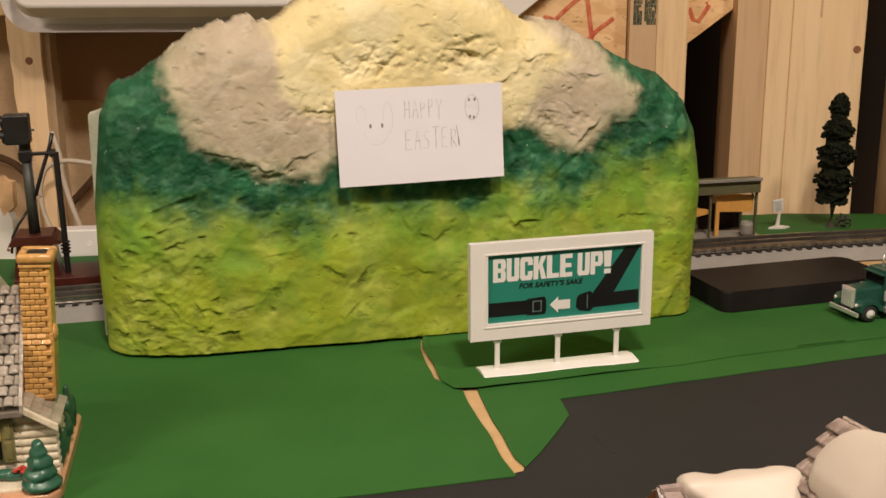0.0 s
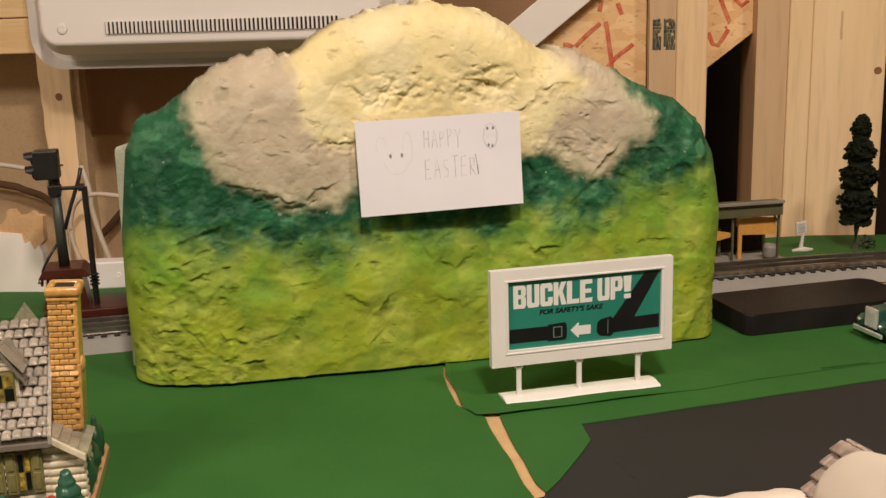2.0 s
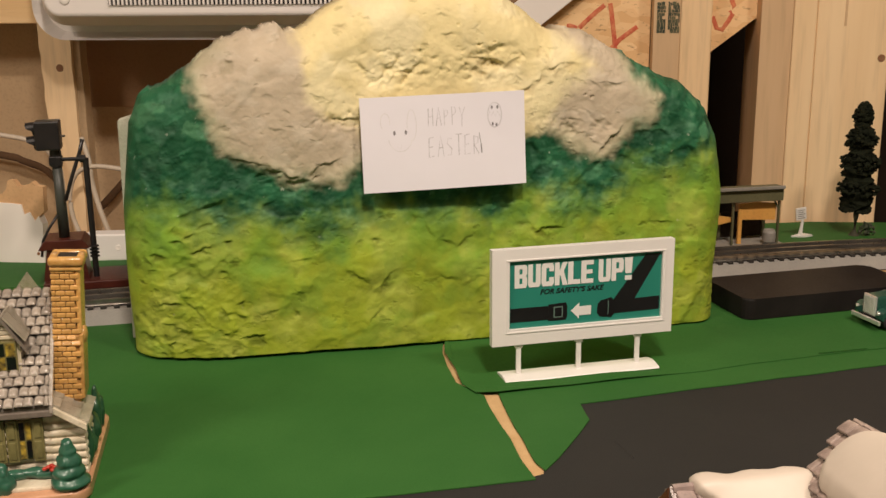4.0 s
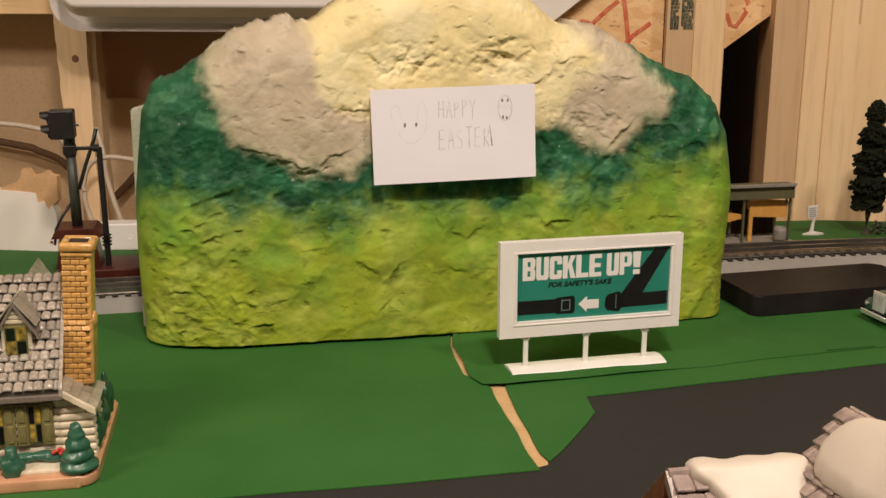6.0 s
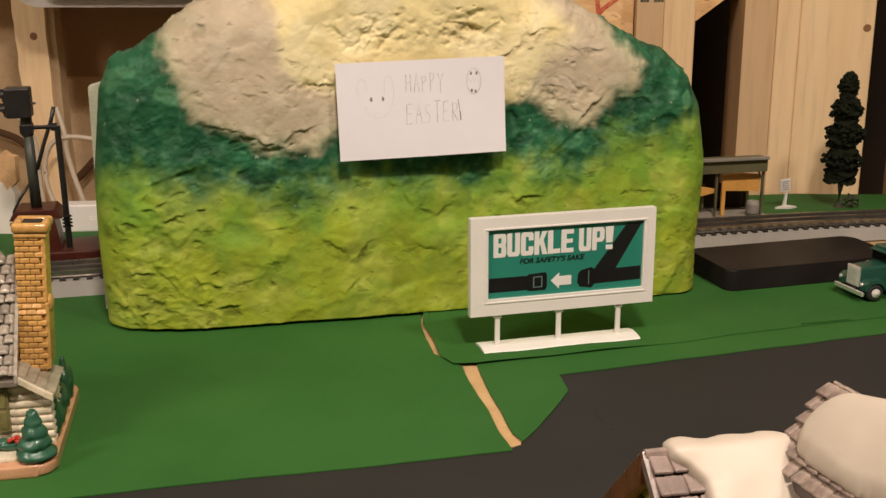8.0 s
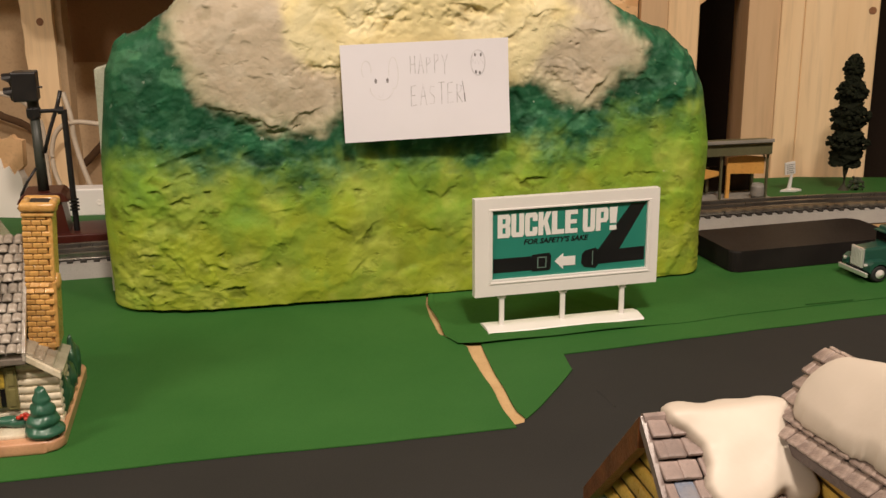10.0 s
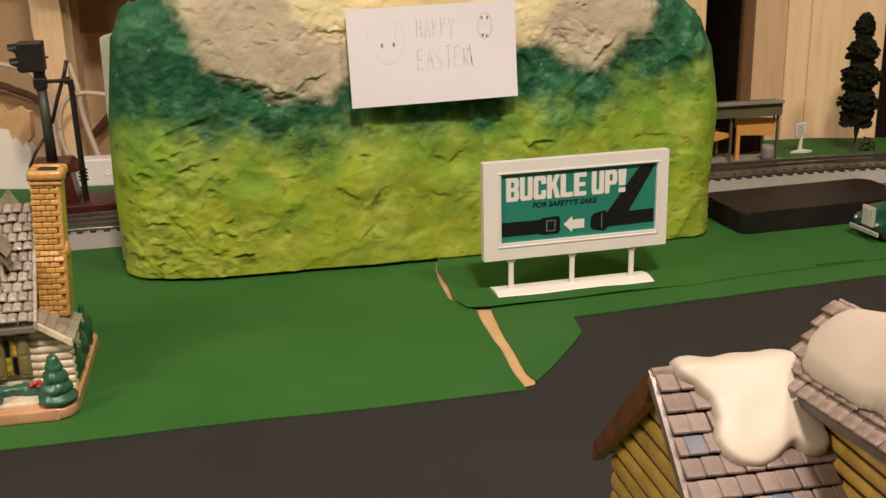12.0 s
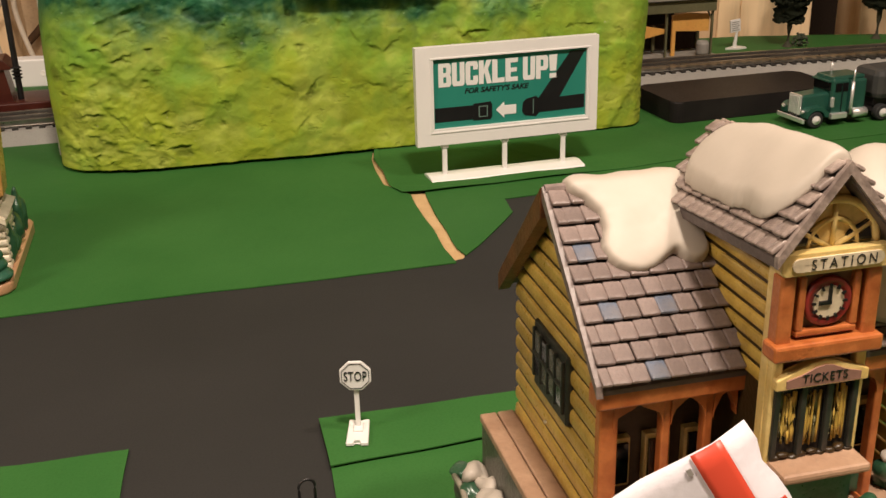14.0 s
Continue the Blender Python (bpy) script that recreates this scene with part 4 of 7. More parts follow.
    for cx, cz, half, lean, deep in STONE_CHIPS + CREAM_CHIPS + MEADOW_CHIPS + CORNER_CHIPS + loose:
        c, s = math.cos(radians(lean)), math.sin(radians(lean))
        a = (u - cx) * c + (z - cz) * s + 0.003 * warp
        b = (z - cz) * c - (u - cx) * s + 0.0022 * warp2 + 0.002 * warp + 0.0012 * (a / half) ** 2
        run = 0.0026 + 0.0016 * deep
        along = np.exp(-np.clip(np.abs(a / half), 0, 3) ** 2.5) * np.clip(0.75 + 0.9 * warp2 + 0.6 * flakes, 0.1, 1)
        groove = along * step(-b, -0.0008, 0.0012) * np.exp(-np.clip(-b, 0, None) / run)
        cut = np.maximum(cut, deep * groove)
        v -= 0.0003 * deep * along * step(b, -0.001, 0.0006) * np.exp(-np.clip(b, 0, None) / 0.006)
    v = v + (softened(v, 5) - v) * (0.3 * (1 - capped) + 0.55 * meadow * (1 - 0.7 * corner))
    v += 0.00062 * cut
    behind = step(0.072 - np.abs(u - 0.0235), 0, 0.012) * step(0.042 - np.abs(z - 0.1545), 0, 0.012)
    v = v + behind * np.clip(-0.0185 - v, 0, 1)
    lift = 0.0026 + 0.0006 * warp
    inset = 0.003 * step(0.07 - z, 0, 0.06) * step(-0.165 - u, 0, 0.05) - 0.004 * step(0.11 - z, 0, 0.07) * step(u - 0.2, 0, 0.05)
    base = z + lift * (1 - np.clip(z / 0.02, 0, 1))
    # the coats of paint, sprayed over one another
    wl = step(lime_line - z + 0.006 * flakes + 0.012 * np.clip(fractal(u, z * 0.8, 48, 4, 33.0), -0.7, 0.7), -0.021, 0.025)[..., None]
    wg = step(grey + 0.006 * warp + 0.004 * warp2, -0.006, 0.007)[..., None]
    wy = step(yellow + 0.006 * warp + 0.003 * warp2, -0.008, 0.008)[..., None]
    cloud = step(fractal(u, z, 24, 4, 21.0), -0.15, 0.32)[..., None]
    dab = step(fractal(u + 0.004 * warp, z * 1.4, 55, 4, 23.0), -0.05, 0.5)[..., None]
    mist = step(fractal(u, z, 85, 4, 25.0), 0.1, 0.6)[..., None]
    low = step(0.085 - z + 0.04 * warp, -0.03, 0.05)[..., None]
    lime = np.array((0.19, 0.35, 0.036)) * (1 - low) + np.array((0.285, 0.352, 0.026)) * low
    lime = lime + (np.array((0.42, 0.475, 0.088)) - lime) * 0.62 * cloud * (0.6 + 0.4 * dab)
    lime = lime + (np.array((0.19, 0.3, 0.03)) - lime) * 0.6 * step(fractal(u, z, 34, 4, 29.0), 0.05, 0.55)[..., None]
    teal = np.array((0.009, 0.08, 0.033)) * (1 - cloud) + np.array((0.018, 0.115, 0.05)) * cloud
    teal = teal + (np.array((0.075, 0.23, 0.112)) - teal) * 0.68 * step(dab, 0.1, 0.85) * (0.35 + 0.65 * cloud)
    teal = teal + (np.array((0.15, 0.33, 0.22)) - teal) * 0.2 * mist
    specks = step(fractal(u, z, 240, 3, 41.0), 0.82, 0.93)[..., None]
    teal = teal + (np.array((0.5, 0.58, 0.46)) - teal) * 0.6 * specks
    stone = np.array((0.5, 0.425, 0.31)) + np.array((0.05, 0.055, 0.055)) * dab
    fringe = np.exp(-((grey - 0.003 + 0.006 * warp) / 0.008) ** 2)[..., None]
    stone = stone + (np.array((0.4, 0.42, 0.25)) - stone) * 0.45 * fringe
    cream = np.array((0.77, 0.665, 0.35)) + np.array((0.02, 0.04, 0.07)) * cloud
    # every coat turns darker in cuts and torn pits, deepening their shade
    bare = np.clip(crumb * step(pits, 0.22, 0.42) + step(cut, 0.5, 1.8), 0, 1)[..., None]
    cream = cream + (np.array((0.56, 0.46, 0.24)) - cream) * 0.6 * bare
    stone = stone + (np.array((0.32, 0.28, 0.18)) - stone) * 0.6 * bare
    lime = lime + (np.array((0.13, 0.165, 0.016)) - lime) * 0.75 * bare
    # proud facets lightened and sunken ones darkened in the paint itself
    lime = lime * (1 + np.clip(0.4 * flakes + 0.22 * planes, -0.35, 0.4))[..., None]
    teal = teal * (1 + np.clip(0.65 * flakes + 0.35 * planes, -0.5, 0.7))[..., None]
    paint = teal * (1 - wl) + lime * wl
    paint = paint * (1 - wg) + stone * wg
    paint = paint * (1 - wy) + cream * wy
    co = np.stack([u + inset, v, base], -1).reshape(-1, 3)
    back = 0.062
    rim = [(i, nz - 1) for i in range(nu)]
    left = [(0, j) for j in range(nz)]
    right = [(nu - 1, j) for j in range(nz - 1, -1, -1)]
    loop = left[:-1] + rim + right[1:]
    ids = [i * nz + j for i, j in loop]
    rear = co[ids].copy()
    rear[:, 1] = back
    co = np.concatenate([co, rear])
    faces = [(i * nz + j, (i + 1) * nz + j, (i + 1) * nz + j + 1, i * nz + j + 1) for i in range(nu - 1) for j in range(nz - 1)]
    n0 = nu * nz
    faces += [(ids[k], ids[k + 1], n0 + k + 1, n0 + k) for k in range(len(ids) - 1)]
    under = [i * nz for i in range(nu)]
    faces.append(tuple(under[::-1]) + (n0,) + (n0 + len(ids) - 1,))
    faces.append(tuple(range(n0, n0 + len(ids))))
    me = bpy.data.meshes.new("rock_face")
    me.from_pydata(co.tolist(), [], faces)
    cols = np.ones((len(co), 4))
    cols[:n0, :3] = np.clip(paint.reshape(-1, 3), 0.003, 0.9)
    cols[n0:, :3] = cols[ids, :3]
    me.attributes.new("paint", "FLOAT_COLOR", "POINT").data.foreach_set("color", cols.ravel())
    me.materials.append(ROCK_PAINT)
    me.polygons.foreach_set("use_smooth", [True] * len(me.polygons))
    me.validate()
    ob = new("rock_face", me)
    ob.parent = hill
    slab = bmesh.new()
    outline = [(-0.217, 0.0), (-0.2168, 0.06), (-0.2155, 0.172), (-0.205, 0.175)] + [(x * 0.985, q - 0.012) for x, q in SKYLINE[4:25]] + [(0.2525, 0.12), (0.252, 0.0)]
    prism(slab, outline, 0.0625, 0.082, "xzy")
    part("back_layer", slab, FOAM_PALE, hill, "pale unpainted foam sheet glued behind")
    return hill


build_hill()

# ---- the greeting card ----
card = thing("greeting_card", HILL @ pose(-0.0402, -0.0215, 0.1238, 90 - 3, 0, 0) @ pose(0, 0, 0, 0, 0, 1.2), "white index card with a pencilled Easter greeting", "card")
bm = bmesh.new()
bmesh.ops.create_grid(bm, x_segments=16, y_segments=10, size=0.5)
for q in bm.verts:
    x, y = q.co.x + 0.5, q.co.y + 0.5
    q.co = (x * 0.1215, y * 0.0685, 0.0006 * math.sin(x * 3.0) + 0.0004 * math.sin(y * 4 + x * 3))
geo = bmesh.ops.extrude_face_region(bm, geom=list(bm.faces))["geom"]
for q in geo:
    if isinstance(q, bmesh.types.BMVert):
        q.co.z -= 0.0004
part("paper", bm, CARD_PAPER, card, "white card paper")


def on_card(bm):
    """Lays pencil strokes on the slightly bent card."""
    for q in bm.verts:
        x, y = q.co.x / 0.1215, q.co.y / 0.0685
        q.co.z = 0.0006 * math.sin(x * 3.0) + 0.0004 * math.sin(y * 4 + x * 3) + (0.00012 if q.co.z > 0.0013 else -0.0002)
    return bm


GLYPHS = {
    "H": [[(0, 0), (0.05, 1)], [(0.5, 0), (0.5, 1)], [(0, 0.5), (0.5, 0.55)]],
    "A": [[(0, 0), (0.3, 1), (0.55, 0)], [(0.1, 0.4), (0.5, 0.42)]],
    "P": [[(0.05, 0), (0.05, 1), (0.4, 0.95), (0.45, 0.7), (0.05, 0.5)]],
    "Y": [[(0, 1), (0.28, 0.5), (0.6, 1)], [(0.28, 0.5), (0.25, -0.1)]],
    "E": [[(0.5, 1), (0.05, 0.95), (0.0, 0), (0.5, 0.05)], [(0.02, 0.5), (0.4, 0.52)]],
    "S": [[(0.5, 0.95), (0.15, 1), (0.05, 0.7), (0.45, 0.4), (0.4, 0.05), (0.0, 0.05)]],
    "T": [[(0, 1), (0.6, 1)], [(0.3, 1), (0.28, 0)]],
    "R": [[(0.02, 0), (0.05, 1), (0.45, 0.9), (0.4, 0.6), (0.05, 0.5), (0.5, 0)]],
}


def handwritten(word, x, y, high, pitch, slope):
    bm = bmesh.new()
    for k, ch in enumerate(word):
        for line in GLYPHS[ch]:
            stroke(bm, [(x + (k + 1.2 * px) * pitch, y + slope * k * pitch + py * high * (1 + 0.1 * math.sin(k * 2.3))) for px, py in line], 0.00055, 0.0012, 0.00135)
    return bm


part("pencil_word", on_card(handwritten("HAPPY", 0.0492, 0.0462, 0.0125, 0.0058, -0.01)), PENCIL, card, "pencilled word HAPPY")
part("pencil_word", on_card(handwritten("EASTER", 0.0488, 0.0235, 0.0145, 0.0067, 0.02)), PENCIL, card, "pencilled word EASTER")
bm = bmesh.new()
stroke(bm, [(0.0868, 0.0395), (0.0878, 0.032)], 0.0004, 0.0012, 0.00135)
stroke(bm, [(0.0879, 0.0315), (0.0884, 0.0245)], 0.0008, 0.0012, 0.00135)
part("exclamation_mark", on_card(bm), PENCIL_DARK, card)
bm = bmesh.new()
stroke(bm, arc(0.0283, 0.0395, 0.0088, 0.0105, 190, 350, 18), 0.0005, 0.0012, 0.00135)
stroke(bm, arc(0.0178, 0.0505, 0.0034, 0.0062, -20, 230, 18), 0.0006, 0.0012, 0.00135)
stroke(bm, arc(0.037, 0.0475, 0.0034, 0.0112, -110, 190, 18), 0.0006, 0.0012, 0.00135)
stroke(bm, [(0.0255, 0.033), (0.0265, 0.031), (0.0285, 0.031), (0.029, 0.034)], 0.00028, 0.0012, 0.00135)
part("pencil_face_outline", on_card(bm), PENCIL_GHOST, card, "faint pencilled ovals")
for x in (0.0241, 0.0325):
    part("pencil_dot", on_card(solid(arc(x, 0.0425, 0.0009, 0.0017, 0, 345, 12), 0.0012, 0.00135)), PENCIL_DARK, card)
bm = bmesh.new()
stroke(bm, arc(0.0988, 0.0518, 0.0052, 0.009, 0, 360, 26), 0.0008, 0.0012, 0.00135)
stroke(bm, [(0.0938, 0.0508), (0.0953, 0.0543), (0.0965, 0.0508), (0.098, 0.0543), (0.0993, 0.0508), (0.1008, 0.0543), (0.1036, 0.0498)], 0.00045, 0.0012, 0.00135)
part("pencil_egg", on_card(bm), PENCIL_FAINT, card, "pencilled egg with a zigzag band")
for x, y in ((0.0968, 0.0573), (0.101, 0.0573), (0.0972, 0.0452), (0.1, 0.0445)):
    part("pencil_dot", on_card(solid(arc(x, y, 0.0008, 0.0013, 0, 345, 10), 0.0012, 0.00135)), PENCIL_DARK, card)

# ---- the billboard ----
board = thing("billboard", pose(0.092, 0.847, 0.0012, 0, 0, 19.6), "white plastic toy billboard with a teal seat belt poster", "billboard")
W, B0, B1 = 0.1348, 0.0247, 0.0935
bm = bmesh.new()
for x0, x1, z0, z1 in ((0, W, B1 - 0.0085, B1), (0, W, B0, B0 + 0.0115), (0, 0.0125, B0 + 0.0115, B1 - 0.0085), (W - 0.0085, W, B0 + 0.0115, B1 - 0.0085)):
    box(bm, x0, x1, -0.0032, 0.003, z0, z1)
bmesh.ops.remove_doubles(bm, verts=bm.verts, dist=0.00001)
part("frame", bm, WHITE_PLASTIC, board, "white moulded frame")
bm = bmesh.new()
for x0, x1, z0, z1, r in ((0.0098, W - 0.006, B0 + 0.0085, B0 + 0.0098, 0.0006), (0.0098, W - 0.006, B1 - 0.0085, B1 - 0.0072, 0.0006), (0.0098, 0.0112, B0 + 0.0098, B1 - 0.0085, 0.0005), (W - 0.0075, W - 0.006, B0 + 0.0098, B1 - 0.0085, 0.0005)):
    box(bm, x0, x1, -0.0037, -0.003, z0, z1, 0.0003)
part("inner_bead", bm, WHITE_PLASTIC, board)
part("backing", boxed(0.002, W - 0.002, 0.0005, 0.0022, B0 + 0.002, B1 - 0.002), WHITE_PLASTIC, board)
bm = boxed(0.012, W - 0.008, -0.0012, 0.0004, B0 + 0.011, B1 - 0.008)
poster = part("poster", bm, POSTER_TEAL, board, "teal paper poster")
PX0, PX1, PZ0, PZ1 = 0.0135, W - 0.0095, B0 + 0.0125, B1 - 0.0095
PW, PH = PX1 - PX0, PZ1 - PZ0


def poster_spot(x, z):
    return pose(PX0 + x * PW, -0.0012, PZ0 + z * PH, 90)


def poster_shape(name, outline, material, lift):
    bm = bmesh.new()
    prism(bm, [(PX0 + x * PW, PZ0 + z * PH) for x, z in outline], -0.0012 - lift, -0.0010, "xzy")
    return part(name, bm, material, poster)


BLOCKS = {
    "U": [[(0, 1), (0, 0.12), (0.12, 0), (0.88, 0), (1, 0.12), (1, 1), (0.62, 1), (0.62, 0.2), (0.38, 0.2), (0.38, 1)]],
    "L": [[(0, 0), (1, 0), (1, 0.2), (0.42, 0.2), (0.42, 1), (0, 1)]],
    "E": [[(0, 0), (1, 0), (1, 0.19), (0.42, 0.19), (0.42, 0.41), (0.92, 0.41), (0.92, 0.59), (0.42, 0.59), (0.42, 0.81), (1, 0.81), (1, 1), (0, 1)]],
    "C": [[(0.12, 0), (0.88, 0), (1, 0.12), (1, 0.38), (0.62, 0.38), (0.62, 0.2), (0.38, 0.2), (0.38, 0.8), (0.62, 0.8), (0.62, 0.64), (1, 0.64), (1, 0.88), (0.88, 1), (0.12, 1), (0, 0.88), (0, 0.12)]],
    "K": [[(0, 0), (0.38, 0), (0.38, 0.36), (0.46, 0.46), (0.64, 0), (1.05, 0), (0.72, 0.62), (1.02, 1), (0.62, 1), (0.38, 0.62), (0.38, 1), (0, 1)]],
    "P": [[(0, 0), (0.38, 0), (0.38, 1), (0, 1)], [(0.38, 0.36), (0.85, 0.36), (1, 0.48), (1, 0.88), (0.88, 1), (0.38, 1), (0.38, 0.82), (0.62, 0.82), (0.62, 0.54), (0.38, 0.54)]],
    "B": [[(0, 0), (0.38, 0), (0.38, 1), (0, 1)], [(0.38, 0), (0.88, 0), (1, 0.12), (1, 0.42), (0.9, 0.51), (1, 0.6), (1, 0.88), (0.88, 1), (0.38, 1), (0.38, 0.82), (0.62, 0.82), (0.62, 0.6), (0.38, 0.6), (0.38, 0.42), (0.62, 0.42), (0.62, 0.18), (0.38, 0.18)]],
    "!": [[(0.08, 0.3), (0.6, 0.3), (0.68, 1), (0, 1)], [(0.06, 0), (0.62, 0), (0.62, 0.2), (0.06, 0.2)]],
}


def headline(word, x, pitch):
    """A word of heavy block capitals on the poster."""
    bm = bmesh.new()
    for k, ch in enumerate(word):
        for outline in BLOCKS[ch]:
            prism(bm, [(PX0 + (x + (k + 0.93 * px) * pitch) * PW, PZ0 + (0.6 + 0.35 * pz) * PH) for px, pz in outline], -0.00145, -0.0010, "xzy")
    return part("headline", bm, POSTER_WHITE, poster, "white block capitals")


headline("BUCKLE", 0.028, 0.0872)
headline("UP!", 0.58, 0.0872)
lettering("slogan", "FOR SAFETY'S SAKE", 0.425 * PW, 0.085 * PH, 0.0002, poster_spot(0.195, 0.475), POSTER_BLACK, poster, 0.03, 1.0, 0.25)
poster_shape("belt_strap", [(0, 0.075), (0.26, 0.075), (0.26, 0.29), (0, 0.29)], POSTER_BLACK, 0.0002)
poster_shape("belt_strap", [(0.66, 0.085), (1.0, 0.1), (1.0, 0.31), (0.83, 0.30), (1.0, 0.985), (0.9, 0.985), (0.68, 0.29)], POSTER_BLACK, 0.0002)
poster_shape("buckle", [(0.25, 0.055), (0.365, 0.055), (0.375, 0.1), (0.375, 0.28), (0.365, 0.325), (0.25, 0.31)], POSTER_BLACK, 0.0003)
poster_shape("tongue", [(0.595, 0.06), (0.67, 0.03), (0.69, 0.08), (0.69, 0.3), (0.67, 0.345), (0.6, 0.31), (0.58, 0.26), (0.575, 0.12)], POSTER_BLACK, 0.0003)
ring = poster_shape("buckle_slot", [(0.285, 0.1), (0.345, 0.1), (0.345, 0.27), (0.285, 0.27)], BUCKLE_GREY, 0.00036)
poster_shape("buckle_slot", [(0.292, 0.115), (0.338, 0.115), (0.338, 0.255), (0.292, 0.255)], POSTER_BLACK, 0.00044)
poster_shape("tongue_line", [(0.648, 0.08), (0.653, 0.08), (0.653, 0.3), (0.648, 0.3)], BUCKLE_GREY, 0.0004)
poster_shape("arrow", [(0.4, 0.185), (0.455, 0.3), (0.455, 0.245), (0.535, 0.245), (0.535, 0.105), (0.455, 0.105), (0.455, 0.055)], POSTER_WHITE, 0.0003)
for x in (0.0202, 0.0651, 0.110):
    bm = bmesh.new()
    box(bm, x - 0.0017, x + 0.0017, -0.0012, 0.0012, 0.002, B0 + 0.0006, 0.0004)
    box(bm, x - 0.0028, x + 0.0028, -0.0018, 0.0018, B0 - 0.0028, B0 + 0.0002, 0.0006)
    part("post", bm, WHITE_PLASTIC, board)
part("base", solid([(-0.011, 0.0), (0.011, 0.0), (0.0095, 0.0016), (0.002, 0.0026), (-0.002, 0.0026), (-0.0098, 0.0012)], 0.0078, 0.1235, "yzx", 0.0003), WHITE_PLASTIC, board, "flat white foot plate")

# ---- the track behind the mountain ----
EDGE = [Vector(p) for p in ((-1.2, 0.634), (-0.75, 0.784), (-0.235, 0.956), (0.29, 1.131), (0.476, 1.183), (0.70, 1.228), (1.25, 1.29))]


def smooth_line(pts, n):
    out = []
    for i in range(len(pts) - 1):
        p0, p1, p2, p3 = pts[max(i - 1, 0)], pts[i], pts[i + 1], pts[min(i + 2, len(pts) - 1)]
        for s in np.linspace(0, 1, n, endpoint=False):
            out.append(0.5 * (2 * p1 + (p2 - p0) * s + (2 * p0 - 5 * p1 + 4 * p2 - p3) * s * s + (3 * p1 - p0 - 3 * p2 + p3) * s**3))
    return out + [pts[-1]]


LINE = smooth_line(EDGE, 24)
SIDE = []
for i, p in enumerate(LINE):
    d = (LINE[min(i + 1, len(LINE) - 1)] - LINE[max(i - 1, 0)]).normalized()
    SIDE.append(Vector((-d.y, d.x)))


def sweep(bm, profile):
    """Carries a section (offset from the near edge, height) along the track."""
    rings = [[bm.verts.new((*(p + s * o), h)) for o, h in profile] for p, s in zip(LINE, SIDE)]
    n = len(profile)
    for a, b in zip(rings, rings[1:]):
        for i in range(n):
            bm.faces.new((a[i], a[(i + 1) % n], b[(i + 1) % n], b[i]))
    bm.faces.new(rings[0])
    bm.faces.new(rings[-1][::-1])


track = thing("toy_railway_track", pose(0, 0, 0.0), "three-rail toy train track on grey plastic roadbed", "track")
bm = bmesh.new()
sweep(bm, [(-0.006, 0.0), (0.0, 0.0108), (0.003, 0.0118), (0.045, 0.0118), (0.048, 0.0108), (0.054, 0.0)])
part("roadbed", bm, ROADBED, track, "grey plastic roadbed")
for o in (0.0085, 0.0245, 0.0405):
    bm = bmesh.new()
    sweep(bm, [(o - 0.0022, 0.0134), (o - 0.0006, 0.0142), (o - 0.0012, 0.0178), (o - 0.001, 0.0186), (o + 0.001, 0.0186), (o + 0.0012, 0.0178), (o + 0.0006, 0.0142), (o + 0.0022, 0.0134)])
    part("rail", bm, RAIL_STEEL, track, "dull steel rail")
bm = bmesh.new()
sweep(bm, [(0.0072, 0.0115), (0.0078, 0.0140), (0.0412, 0.0140), (0.0418, 0.0115)])
part("centre_bed", bm, TRACK_BED, track, "dark brown filling between the rails")
tie = bmesh.new()
box(tie, -0.0024, 0.0024, 0.0016, 0.046, 0.0105, 0.0134, 0.0003, segments=1)
TIE = finish(tie, "tie", TIE_BLACK)
run = 0.0
for i in range(1, len(LINE)):
    d = LINE[i] - LINE[i - 1]
    run += d.length
    while run > 0.0105:
        run -= 0.0105
        p = LINE[i] - d.normalized() * run
        if -0.75 < p.x < 0.75:
            shared("tie", TIE, track, pose(p.x, p.y, 0, 0, 0, math.degrees(math.atan2(d.y, d.x))))

# ---- the black block beside the track ----
tray = thing("black_plastic_block", pose(0.2925, 0.9955, 0.0012, 0, 0, 20.5), "flat black plastic block with rounded corners", "block")
bm = bmesh.new()
prism(bm, rounded(0, 0.162, 0, 0.07, 0.009, 6), 0.0, 0.0175)
rim = [e for e in bm.edges if abs(e.verts[0].co.z - 0.0175) < 1e-6 and abs(e.verts[1].co.z - 0.0175) < 1e-6]
bmesh.ops.bevel(bm, geom=rim, offset=0.0014, segments=2, affect="EDGES", profile=0.5)
part("body", bm, BLACK_PLASTIC, tray)

# ---- the station ----
ST = pose(0.162, 0.412, 0.001, 0, 0, 17)
station = thing("model_station", ST, "glazed ceramic railway station with snow on a mauve shingle roof", "model building")
RIDGE_Z, FRONT_V, FRONT_Z, BACK_V, BACK_Z = 0.1362, -0.0445, 0.0965, 0.038, 0.0955
LENGTH, DECK_Z = 0.109, 0.0445
TW0, TW1, TV = 0.0383, 0.0667, -0.0605
TC = (TW0 + TW1) / 2

bm = bmesh.new()
prism(bm, [(-0.004, 0.0455), (-0.0172, 0.038), (-0.018, -0.02), (-0.0172, -0.06), (-0.015, -0.094), (0.03, -0.101), (0.09, -0.102), (0.13, -0.09), (0.134, 0.0), (0.125, 0.046), (0.05, 0.05)], 0.0, 0.0235)
bmesh.ops.bevel(bm, geom=list(bm.edges), offset=0.004, segments=2, affect="EDGES", profile=0.5)
bmesh.ops.triangulate(bm, faces=bm.faces)
bmesh.ops.subdivide_edges(bm, edges=bm.edges, cuts=3)
